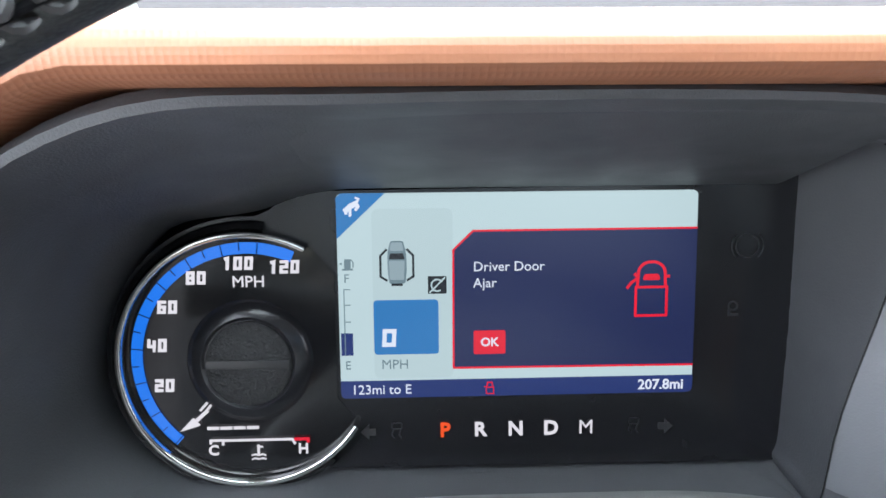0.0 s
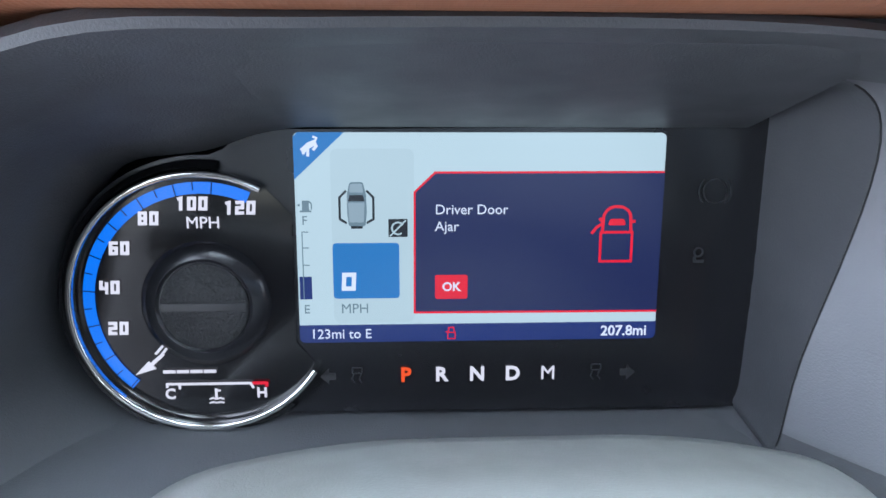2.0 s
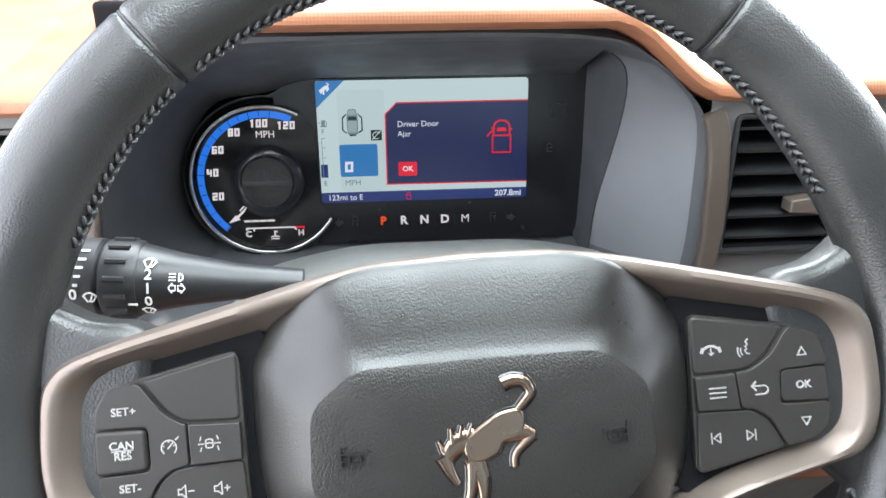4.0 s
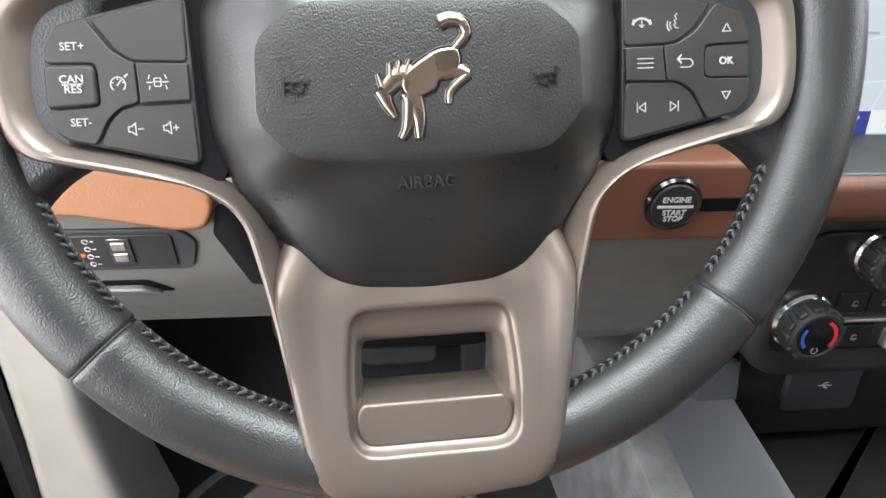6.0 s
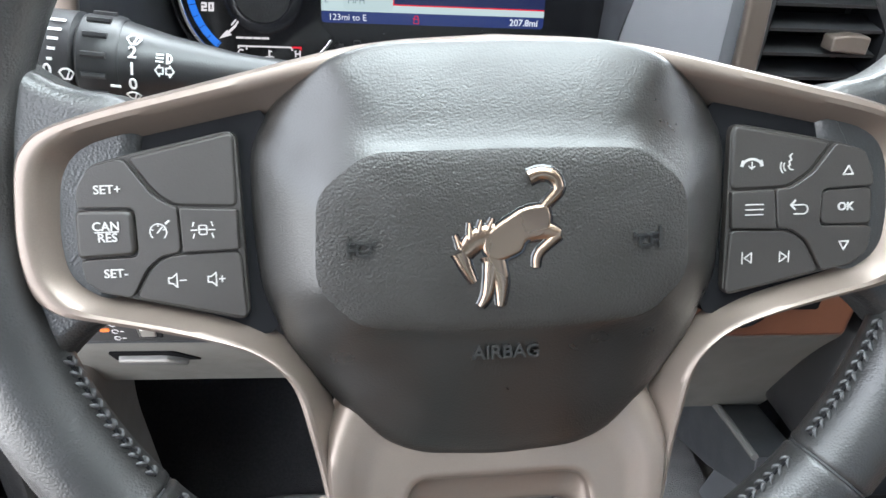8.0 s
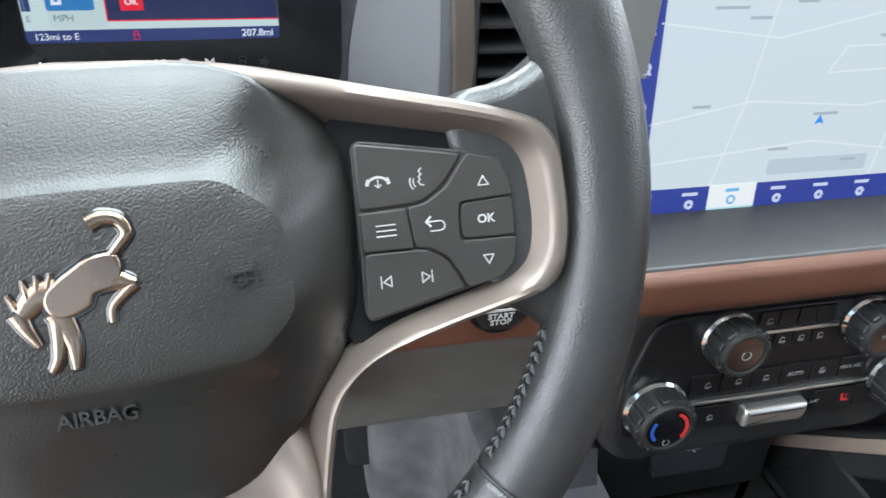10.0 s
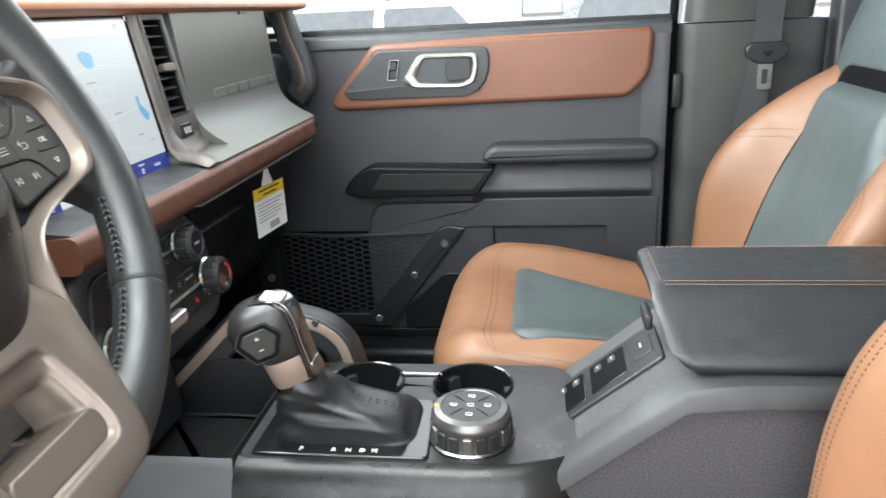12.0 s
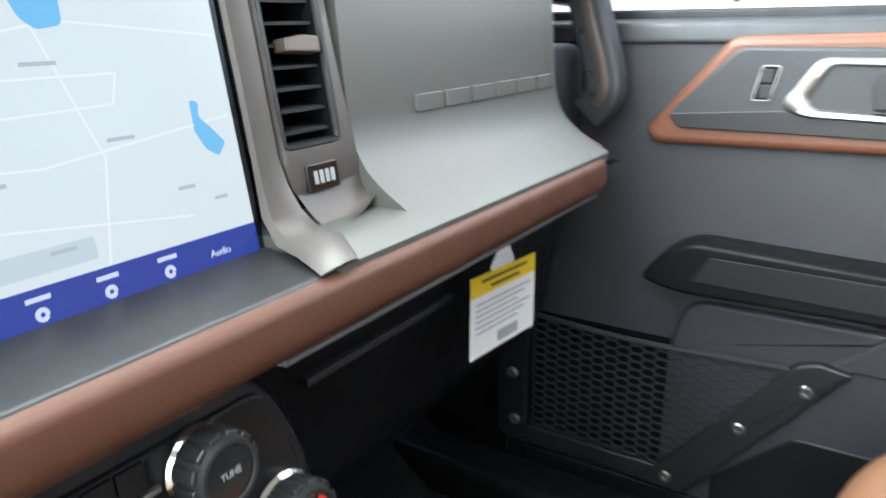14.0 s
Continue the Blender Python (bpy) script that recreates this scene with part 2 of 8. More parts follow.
def put_rings(bm, rings, closed=True, cap=(True, True)):
    """Joins rings of world points, each of the same number."""
    rows = [[bm.verts.new(p) for p in ring] for ring in rings]
    n = len(rows[0])
    for r0, r1 in zip(rows, rows[1:]):
        for i in range(n if closed else n - 1):
            j = (i + 1) % n
            bm.faces.new((r0[i], r0[j], r1[j], r1[i]))
    if closed and cap[0]:
        bm.faces.new(rows[0][::-1])
    if closed and cap[1]:
        bm.faces.new(rows[-1])
    return rows


def lofted(rings, closed=True, cap=(True, True)):
    bm = bmesh.new()
    put_rings(bm, rings, closed, cap)
    return bm


def at(M, poly, c):
    return [M @ Vector((p[0], p[1], c)) for p in poly]


def prism(M, poly, back, front, bevel=0.0, bm=None, steps=3):
    """A plate of an outline in the plane of M, from depth back to front, its front edge rounded."""
    bm = bm or bmesh.new()
    rings = [at(M, poly, back)]
    if bevel:
        for k in range(steps + 1):
            a = math.pi / 2 * k / steps
            rings.append(at(M, inset(poly, bevel * (1 - math.cos(a))), front - bevel * (1 - math.sin(a))))
        if bevel >= 0.003:
            rings.append(at(M, inset(poly, bevel + 0.0004), front))
    else:
        rings.append(at(M, poly, front))
    rows = put_rings(bm, rings)
    if bevel:
        bmesh.ops.remove_doubles(bm, verts=[v for row in rows[1:] for v in row], dist=1e-6)
    return bm


def rect(x0, y0, x1, y1, r=0.0, seg=4):
    pts = [(x0, y0), (x1, y0), (x1, y1), (x0, y1)]
    return rounded(pts, r, seg) if r else pts


def circle(cx, cy, r, n=32):
    return [(cx + r * math.cos(2 * math.pi * k / n), cy + r * math.sin(2 * math.pi * k / n)) for k in range(n)]


def arc(cx, cy, r, a0, a1, n=24):
    return [(cx + r * math.cos(radians(a0 + (a1 - a0) * k / n)), cy + r * math.sin(radians(a0 + (a1 - a0) * k / n))) for k in range(n + 1)]


def turned(M, profile, n=40, bm=None, cap=(True, True)):
    """A body turned about M's third axis: rows of radius and depth."""
    bm = bm or bmesh.new()
    put_rings(bm, [[M @ Vector((r * math.cos(2 * math.pi * k / n), r * math.sin(2 * math.pi * k / n), c)) for k in range(n)] for r, c in profile], cap=cap)
    return bm


def swept(path, section, up=(0, 0, 1), bm=None, closed=False, cap=True):
    """A section (list of side, up) carried along a path; section may be a function of the way along it."""
    bm = bm or bmesh.new()
    pts = [Vector(p) for p in path]
    rings, n = [], len(pts)
    for i, p in enumerate(pts):
        a = pts[(i - 1) % n] if closed or i else p
        b = pts[(i + 1) % n] if closed or i < n - 1 else p
        d = (b - a).normalized()
        side = d.cross(Vector(up))
        side = side.normalized() if side.length > 1e-6 else Vector((1, 0, 0))
        top = side.cross(d)
        sec = section(i / max(1, n - 1)) if callable(section) else section
        rings.append([p + side * s + top * u for s, u in sec])
    if closed:
        rings.append(rings[0])
    put_rings(bm, rings, cap=(cap and not closed, cap and not closed))
    if closed:
        bmesh.ops.remove_doubles(bm, verts=bm.verts, dist=1e-6)
    return bm


def smooth_path(pts, per=8, closed=False):
    """A smooth curve through points."""
    v = [Vector(p) for p in pts]
    n, out = len(v), []
    for i in range(n if closed else n - 1):
        p0 = v[(i - 1) % n] if closed or i else v[0]
        p1, p2 = v[i], v[(i + 1) % n]
        p3 = v[(i + 2) % n] if closed or i < n - 2 else v[-1]
        for k in range(per):
            t = k / per
            out.append(0.5 * (2 * p1 + (p2 - p0) * t + (2 * p0 - 5 * p1 + 4 * p2 - p3) * t * t + (3 * p1 - p0 - 3 * p2 + p3) * t ** 3))
    if not closed:
        out.append(v[-1])
    return out


def resample(pts, n, closed=False):
    """n points at even steps along a line."""
    v = [Vector(p) for p in pts] + ([Vector(pts[0])] if closed else [])
    run = [0.0]
    for a, b in zip(v, v[1:]):
        run.append(run[-1] + (b - a).length)
    out, j = [], 0
    for k in range(n):
        d = run[-1] * k / (n if closed else n - 1)
        while j < len(v) - 2 and run[j + 1] < d:
            j += 1
        span = run[j + 1] - run[j]
        out.append(v[j].lerp(v[j + 1], min(1, max(0, (d - run[j]) / span if span else 0))))
    return out


def by_angle(poly, centre, n):
    """The outline seen from a centre: n points at even angles."""
    out = []
    m = len(poly)
    cx, cy = centre
    for k in range(n):
        a = 2 * math.pi * k / n
        dx, dy = math.cos(a), math.sin(a)
        best = None
        for i in range(m):
            (x0, y0), (x1, y1) = poly[i][:2], poly[(i + 1) % m][:2]
            ex, ey = x1 - x0, y1 - y0
            det = ex * dy - ey * dx
            if abs(det) < 1e-12:
                continue
            s = ((cx - x0) * dy - (cy - y0) * dx) / det
            t = ((cx - x0) * ey - (cy - y0) * ex) / det
            if -1e-9 <= s <= 1 + 1e-9 and t > 0 and (best is None or t > best):
                best = t
        out.append((cx + dx * (best or 0), cy + dy * (best or 0)))
    return out


def ellipse(w, h, n=12):
    return [(w * math.cos(2 * math.pi * k / n), h * math.sin(2 * math.pi * k / n)) for k in range(n)]


def soft_box(x0, y0, z0, x1, y1, z1, r=0.01, seg=3, bm=None):
    """A box whose edges are all rounded."""
    r = min(r, (x1 - x0) * 0.49, (y1 - y0) * 0.49, (z1 - z0) * 0.49)
    out = rect(x0, y0, x1, y1, r, seg)
    rings = []
    for k in range(seg + 1):
        a = math.pi / 2 * k / seg
        rings.append([(p[0], p[1], z0 + r * (1 - math.sin(a))) for p in inset(out, r * (1 - math.cos(a)) * 0.98)])
    rings = rings[::-1]
    for k in range(seg + 1):
        a = math.pi / 2 * k / seg
        rings.append([(p[0], p[1], z1 - r * (1 - math.sin(a))) for p in inset(out, r * (1 - math.cos(a)) * 0.98)])
    bm = bm or bmesh.new()
    put_rings(bm, rings)
    return bm


def along_x(profile, x0, x1, bm=None):
    """A closed outline in y and z, drawn out along x."""
    bm = bm or bmesh.new()
    put_rings(bm, [[(x0, p[0], p[1]) for p in profile], [(x1, p[0], p[1]) for p in profile]])
    return bm


def line(M, pts, w, c, bm=None, closed=False, thick=0.00025):
    """A flat stroke of width w along points in the plane of M."""
    bm = bm or bmesh.new()
    v = [Vector(p) for p in pts]
    n = len(v)
    for i in range(n if closed else n - 1):
        p, q = v[i], v[(i + 1) % n]
        d = q - p
        if d.length < 1e-7:
            continue
        d = d.normalized()
        s = Vector((-d.y, d.x)) * (w / 2)
        p, q = p - d * (w * 0.35), q + d * (w * 0.35)
        lift = c + (i % 2) * 0.00002
        prism(M, [tuple(p - s), tuple(q - s), tuple(q + s), tuple(p + s)], lift - thick, lift, bm=bm)
    return bm


def lettering(s, size, M, x, y, c, depth=0.0002, align="CENTER", bold=0.0):
    """Flat letters of the built-in font, as a mesh in the plane of M."""
    cu = bpy.data.curves.new("letters", "FONT")
    cu.body, cu.size, cu.align_x, cu.align_y = s, size, align, "CENTER"
    cu.extrude, cu.offset, cu.resolution_u = depth, bold, 3
    ob = bpy.data.objects.new("letters", cu)
    me = bpy.data.meshes.new_from_object(ob)
    bpy.data.objects.remove(ob)
    bpy.data.curves.remove(cu)
    me.transform(M @ Matrix.Translation((x, y, c)))
    return me


def letters_part(name, s, size, M, x, y, c, material, parent, **more):
    me = lettering(s, size, M, x, y, c, **more)
    me.materials.append(material)
    return part(name, me, material, parent)


def plate_with_holes(M, outer, holes, c):
    bm = bmesh.new()
    for loop in [outer] + holes:
        vs = [bm.verts.new(M @ Vector((p[0], p[1], c))) for p in loop]
        for a, b in zip(vs, vs[1:] + vs[:1]):
            bm.edges.new((a, b))
    bmesh.ops.triangle_fill(bm, edges=bm.edges[:], use_beauty=True)
    return bm


def axes(origin, right, up):
    """A frame whose first axis is right, second up, third towards the viewer."""
    r = Vector(right).normalized()
    u = Vector(up)
    u = (u - r * u.dot(r)).normalized()
    n = r.cross(u)
    m = Matrix((r, u, n)).transposed().to_4x4()
    m.translation = origin
    return m



# ---- the cabin's shell ----
MID = 0.394          # the car's middle line
DOOR_X = 1.15        # the passenger door's inner face
KICK_X = 2 * MID - DOOR_X

tagged(part("floor", soft_box(KICK_X, -1.7, 0.02, DOOR_X, 0.72, 0.07, 0.01), CARPET,
            thing("cabin_floor", (MID, -0.4, 0.02), "black carpeted floor of a car cabin", "floor", kind="structure")))


def shell():
    root = thing("car_body_shell", (MID, -0.4, 0.0), "black painted car body with roof, pillars and rear wall round the cabin", "car body", kind="structure")
    roof = bmesh.new()
    across = (-1, -0.86, -0.80, -0.4, 0, 0.58, 0.8, 1)
    rows = []
    for y, z in ((0.17, 1.240), (0.12, 1.250), (-0.32, 1.290), (-0.5, 1.30), (-1.2, 1.29), (-1.75, 1.26)):
        rows.append([(MID + s * 0.76, y, z - 0.05 * abs(s) ** 4) for s in across])
    put_rings(roof, rows, closed=False)
    # opening made only for the added roof lamp
    hole = [f for f in roof.faces if -0.32 < f.calc_center_median().y < 0.12 and -0.60 < f.calc_center_median().x - MID < 0.0]
    bmesh.ops.delete(roof, geom=hole, context="FACES")
    up = bmesh.ops.extrude_face_region(roof, geom=roof.faces[:])
    bmesh.ops.translate(roof, verts=[v for v in up["geom"] if isinstance(v, bmesh.types.BMVert)], vec=(0, 0, 0.05))
    part("roof_lining", roof, HEADLINER, root, "pale grey cloth headliner")
    # unseen pane, made up to close that opening and stop the sun
    part("added_roof_pane", lofted([[(MID - 0.63, y, z), (MID - 0.3, y, z + 0.004), (MID + 0.02, y, z)] for y, z in ((0.14, 1.297), (-0.34, 1.335))], closed=False), ADDED_ROOF_GLASS, root, "unseen tinted pane added over the roof fill lamp")
    for s in (-1, 1):
        x = MID + s * 0.80
        part("front_pillar", swept([(x - s * 0.03, 0.74, 0.80), (x - s * 0.04, 0.46, 1.06), (x - s * 0.06, 0.26, 1.25)], rect(-0.035, -0.03, 0.035, 0.03, 0.012), up=(0, 0.6, 0.8)), PLASTIC_DARK, root)
        part("roof_rail", swept([(x - s * 0.03, 0.27, 1.24), (x - s * 0.03, -0.5, 1.27), (x - s * 0.03, -1.75, 1.25)], rect(-0.04, -0.03, 0.04, 0.03, 0.012)), PLASTIC_DARK, root)
        part("rear_side_wall", soft_box(x - 0.03, -1.75, 0.05, x + 0.03, -0.80, 0.80, 0.01), PLASTIC_DARK, root)
    part("centre_pillar", soft_box(MID - 0.83, -0.80, 0.05, MID - 0.76, -0.56, 1.26, 0.02), PLASTIC_DARK, root)
    part("rear_wall", soft_box(MID - 0.80, -1.82, 0.05, MID + 0.80, -1.76, 0.86, 0.01), PLASTIC_DARK, root)
    part("bulkhead", soft_box(MID - 0.80, 0.72, 0.02, MID + 0.80, 0.78, 0.84, 0.01), DEEP_BLACK, root)
    part("toe_board", along_x([(0.42, 0.07), (0.72, 0.30), (0.72, 0.02), (0.42, 0.02)], KICK_X, DOOR_X), CARPET, root)
    part("sill", soft_box(DOOR_X - 0.10, -0.80, 0.05, DOOR_X - 0.02, 0.50, 0.13, 0.015), PANEL_BLACK, root)
    part("driver_sill", soft_box(KICK_X - 0.06, -0.80, 0.02, KICK_X + 0.05, 0.20, 0.14, 0.015), PLASTIC_BLACK, root)
    # the foot of the driver's front pillar, pale trim with the door opening's edge before it
    post = axes((0, 0.240, 0), (1, 0, 0), (0, 0, 1))
    part("kick_panel", prism(post, rounded([(-0.360, 0.10), (-0.245, 0.10), (-0.268, 0.22), (-0.277, 0.33), (-0.272, 0.42), (-0.255, 0.52), (-0.350, 0.52), (-0.338, 0.40), (-0.343, 0.30)], 0.02), -0.10, 0.0, 0.016, steps=5), PLASTIC_PALE, root, "pale grey trim at the foot of the pillar")
    part("door_seal", swept(smooth_path([(KICK_X + 0.004, 0.245, 0.12), (KICK_X + 0.012, 0.245, 0.38), (KICK_X + 0.008, 0.245, 0.56), (KICK_X + 0.0, 0.26, 0.78)], 6), ellipse(0.012, 0.012, 8), up=(1, 0, 0)), RUBBER, root)
    part("door_post", soft_box(KICK_X - 0.09, 0.20, 0.05, KICK_X - 0.01, 0.62, 0.80, 0.015), GLOSS_BLACK, root, "glossy black painted door post")

    # sills, underside and wheels on which the car stands
    part("underbody", soft_box(MID - 0.86, -2.3, -0.30, MID + 0.86, 1.55, 0.02, 0.05), GLOSS_BLACK, root)
    part("bonnet", soft_box(MID - 0.80, 0.80, 0.02, MID + 0.80, 1.75, 0.62, 0.10), GLOSS_BLACK, root)
    for wx in (MID - 0.78, MID + 0.78):
        for wy in (1.25, -1.70):
            W = axes((wx, wy, -0.22), (0, 1, 0), (0, 0, 1))
            wheel = part("wheel", turned(W, [(0.26, -0.12), (0.40, -0.11), (0.40, 0.11), (0.26, 0.12)], 40), RUBBER, root)
            part("wheel_rim", turned(W, [(0.255, -0.10), (0.24, 0.10), (0.06, 0.06), (0.01, 0.06)], 32), STEEL, wheel)


shell()

windscreen = solo("windscreen", lofted([[(MID - 0.70, 0.76, 0.88), (MID + 0.70, 0.76, 0.88)], [(MID - 0.64, 0.17, 1.25), (MID + 0.64, 0.17, 1.25)]], closed=False), GLASS,
                  "sloping clear windscreen above the dashboard", "windscreen", kind="structure")
windscreen.visible_shadow = False


def floor_mat():
    M = axes((0, 0, 0.072), (1, 0, 0), (0, 1, 0))
    root = thing("floor_mat", (-0.05, 0.2, 0.072), "black rubber floor mat with a raised rim in the driver's footwell", "floor mat")
    out = rounded([(-0.27, -0.10), (0.125, -0.10), (0.135, 0.30), (0.05, 0.415), (-0.20, 0.415), (-0.27, 0.33)], 0.05)
    part("mat", prism(M, out, 0.0, 0.010, 0.004), RUBBER, root)
    part("rim", swept([M @ Vector((p[0], p[1], 0.010)) for p in resample(inset(out, 0.008), 90, True)], ellipse(0.006, 0.006, 8), closed=True), PLASTIC_GREY, root)
    other = thing("floor_mat", (0.80, 0.1, 0.072), "black rubber floor mat with a raised rim in the passenger's footwell", "floor mat")
    N = axes((0.80, 0.12, 0.072), (1, 0, 0), (0, 1, 0))
    out2 = rounded([(-0.24, -0.20), (0.24, -0.20), (0.24, 0.20), (0.15, 0.28), (-0.24, 0.28)], 0.04)
    part("mat", prism(N, out2, 0.0, 0.010, 0.004), RUBBER, other)
    part("rim", swept([N @ Vector((p[0], p[1], 0.010)) for p in resample(inset(out2, 0.008), 90, True)], ellipse(0.006, 0.006, 8), closed=True), RUBBER, other)


floor_mat()


def pedal(name, x, w, h, z, label):
    root = thing(name, (x, 0.50, z), label, "pedal")
    M = axes((x, 0.47, z), (1, 0, 0), (0, 0.45, 0.9))
    part("pad", prism(M, rect(-w / 2, -h / 2, w / 2, h / 2, 0.012), -0.008, 0.004, 0.003), RUBBER, root)
    part("arm", swept([(x, 0.48, z + 0.02), (x, 0.56, z + 0.14), (x, 0.60, z + 0.25)], rect(-0.008, -0.012, 0.008, 0.012, 0.003)), PLASTIC_BLACK, root)


pedal("brake_pedal", 0.02, 0.10, 0.06, 0.22, "wide black rubber brake pedal in the dark footwell")
pedal("accelerator_pedal", 0.13, 0.05, 0.16, 0.20, "tall black accelerator pedal in the dark footwell")



# ---- steering wheel ----
TILT, TURNED = radians(25), radians(2.2)
W_UP = Vector((0, math.sin(TILT), math.cos(TILT)))
MW = axes((0, 0, 0.70), Vector((1, 0, 0)) * math.cos(TURNED) + W_UP * math.sin(TURNED), W_UP)
RIM_C, RIM_R = 0.055, 0.1825


def step_up(t):
    """Smooth rise from 0 to 1."""
    t = min(1.0, max(0.0, t))
    return t * t * (3 - 2 * t)


def mirror(pts):
    """The other half of an outline that is drawn from its top down its right side."""
    return pts + [(-p[0], p[1]) for p in pts[::-1] if abs(p[0]) > 1e-6]


def rim_point(deg, r=0.0, c=0.0):
    a = radians(deg)
    return MW @ Vector(((RIM_R + r) * math.cos(a), RIM_C + (RIM_R + r) * math.sin(a), -0.024 + c))


def steering_wheel():
    root = thing("wheel_assembly", MW.translation, "black leather steering wheel with bronze-painted spokes and a broad airbag cover", "steering wheel")
    seams = (-41, -139, 129, 51)

    def rim_section(deg):
        # thumb rests swell at ten and two
        fat = 1.0 + 0.10 * (math.exp(-((deg % 360 - 28) / 12) ** 2) + math.exp(-((deg % 360 - 152) / 12) ** 2))
        return 0.0182 * fat, 0.0170 * fat

    rim = bmesh.new()
    rows = [(-75 + 330 * k / 128, 1.0) for k in range(129)]  # open where the lower spoke covers it
    for s in seams:
        # two hides turn in and meet in a groove
        rows = [r for r in rows if abs((r[0] - s + 180) % 360 - 180) > 1.7]
        for off, k in ((-1.6, 1.0), (-0.9, 1.012), (-0.45, 0.992), (-0.16, 0.94), (0.16, 0.94), (0.45, 0.992), (0.9, 1.012), (1.6, 1.0)):
            d = s + off
            rows.append((d if d > -75 else d + 360, k))
    rings = []
    for deg, k in sorted(rows):
        w, h = rim_section(deg)
        rings.append([rim_point(deg, w * k * math.cos(t), h * k * math.sin(t)) for t in (2 * math.pi * j / 22 for j in range(22))])
    put_rings(rim, rings)
    rim_ob = part("rim", rim, RIM_LEATHER, root, "black grained leather rim")
    for deg in seams:
        w, h = rim_section(deg % 360)
        ring = [rim_point(deg, w * 0.955 * math.cos(t), h * 0.955 * math.sin(t)) for t in (2 * math.pi * j / 28 for j in range(28))]
        part("seam", swept(ring, ellipse(0.0005, 0.0003, 8), up=MW.to_3x3() @ Vector((0, 0, 1)), closed=True), THREAD_DARK, rim_ob)
    # cross stitches along the inner side, over the closed seam
    st, gro = bmesh.new(), bmesh.new()
    lean = MW.to_3x3() @ Vector((0, 0, 1))
    for a0, a1 in ((-137, -106), (-74, -43), (-39, -20), (-160, -141), (24, 49), (53, 127), (131, 156)):
        n = int(abs(a1 - a0) * 0.64)
        t0 = radians(170)
        for k in range(n):
            deg = a0 + (a1 - a0) * (k + 0.5) / n
            w, h = rim_section(deg % 360)
            for side in (-1, 1):
                p = rim_point(deg - 0.62, (w + 0.0001) * math.cos(t0 + side * 0.15), (h + 0.0001) * math.sin(t0 + side * 0.15))
                m = rim_point(deg, (w + 0.0010) * math.cos(t0 + side * 0.08), (h + 0.0010) * math.sin(t0 + side * 0.08))
                q = rim_point(deg + 0.62, w * math.cos(t0), h * math.sin(t0))
                swept(smooth_path([p, m, q], 3), lambda t: ellipse(0.0003 + 0.0007 * math.sin(math.pi * t), 0.0003 + 0.0005 * math.sin(math.pi * t), 6), up=lean, bm=st)
        pts = []
        for k in range(25):
            deg = a0 + (a1 - a0) * k / 24
            w, h = rim_section(deg % 360)
            pts.append(rim_point(deg, w * math.cos(t0), h * math.sin(t0)))
        swept(pts, ellipse(0.0009, 0.0006, 6), up=lean, bm=gro)
    part("stitching", st, THREAD_RIM, rim_ob, "black cross stitching", kind="stuff")
    part("stitch_groove", gro, DEEP_BLACK, rim_ob, kind="stuff")

    # leather that runs from the rim into the side spokes
    for s in (1, -1):
        out = [(s * a, b) for a, b in rounded([(0.120, 0.0820), (0.130, 0.0905), (0.147, 0.0925), (0.160, 0.1000), (0.172, 0.112), (0.184, 0.100), (0.186, 0.02), (0.176, -0.016), (0.163, -0.010), (0.150, 0.0040), (0.135, 0.012)], [0.004, 0.008, 0.015, 0.012, 0.006, 0.01, 0.01, 0.006, 0.012, 0.012, 0.004])]
        part("spoke_wrap", prism(MW, out, -0.040, -0.0195, 0.007, steps=5), RIM_LEATHER, root)

    # bronze frame round each set of switches, running down the lower spoke's edge
    outer = rounded([(0.0, 0.1085), (0.045, 0.1065), (0.138, 0.0845), (0.1625, 0.076), (0.1655, 0.040), (0.1615, 0.0165), (0.092, 0.0015), (0.0755, -0.011), (0.0700, -0.035), (0.0640, -0.068), (0.0588, -0.100)],
                    [0, 0.02, 0.02, 0.020, 0.02, 0.020, 0.016, 0.02, 0.02, 0.02, 0])
    inner = rounded([(0.0, 0.090), (0.060, 0.086), (0.089, 0.0805), (0.1432, 0.0695), (0.1468, 0.040), (0.1440, 0.0236), (0.089, 0.0095), (0.0650, -0.009), (0.0600, -0.035), (0.0560, -0.068), (0.0545, -0.100)],
                    [0, 0.02, 0.02, 0.014, 0.02, 0.014, 0.016, 0.02, 0.02, 0.02, 0])
    rails = ((0.0, -0.036), (0.0, -0.0178), (0.04, -0.0142), (0.12, -0.0118), (0.26, -0.0110), (0.38, -0.0116), (0.47, -0.0136), (0.72, -0.0200), (1.0, -0.0255))

    def ride(b, c):
        # the rail keeps its height, then sinks into the lower spoke
        k = step_up((0.004 - b) / 0.04)
        return c + 0.0025 * k - 0.0035 * math.exp(-((b + 0.050) / 0.030) ** 2) - 0.004 * step_up((-0.085 - b) / 0.015)

    for s in (1, -1):
        bm = bmesh.new()
        o, i = resample(outer, 140), resample(inner, 140)
        put_rings(bm, [[MW @ Vector((s * p.lerp(q, t).x, p.lerp(q, t).y, ride(p.lerp(q, t).y, c))) for p, q in zip(o, i)] for t, c in rails], closed=False)
        part("spoke_frame", bm, BRONZE, root, "satin bronze frame round the switches")

    # lower spoke with its window
    centre = (0.0, -0.082)
    low = rounded(mirror([(0.0, -0.012), (0.0560, -0.016), (0.0665, -0.038), (0.0640, -0.068), (0.0555, -0.1255), (0.046, -0.1375), (0.0, -0.1415)]), [0, 0.008, 0.012, 0.02, 0.012, 0.014, 0.0, 0.014, 0.012, 0.02, 0.012, 0.008])
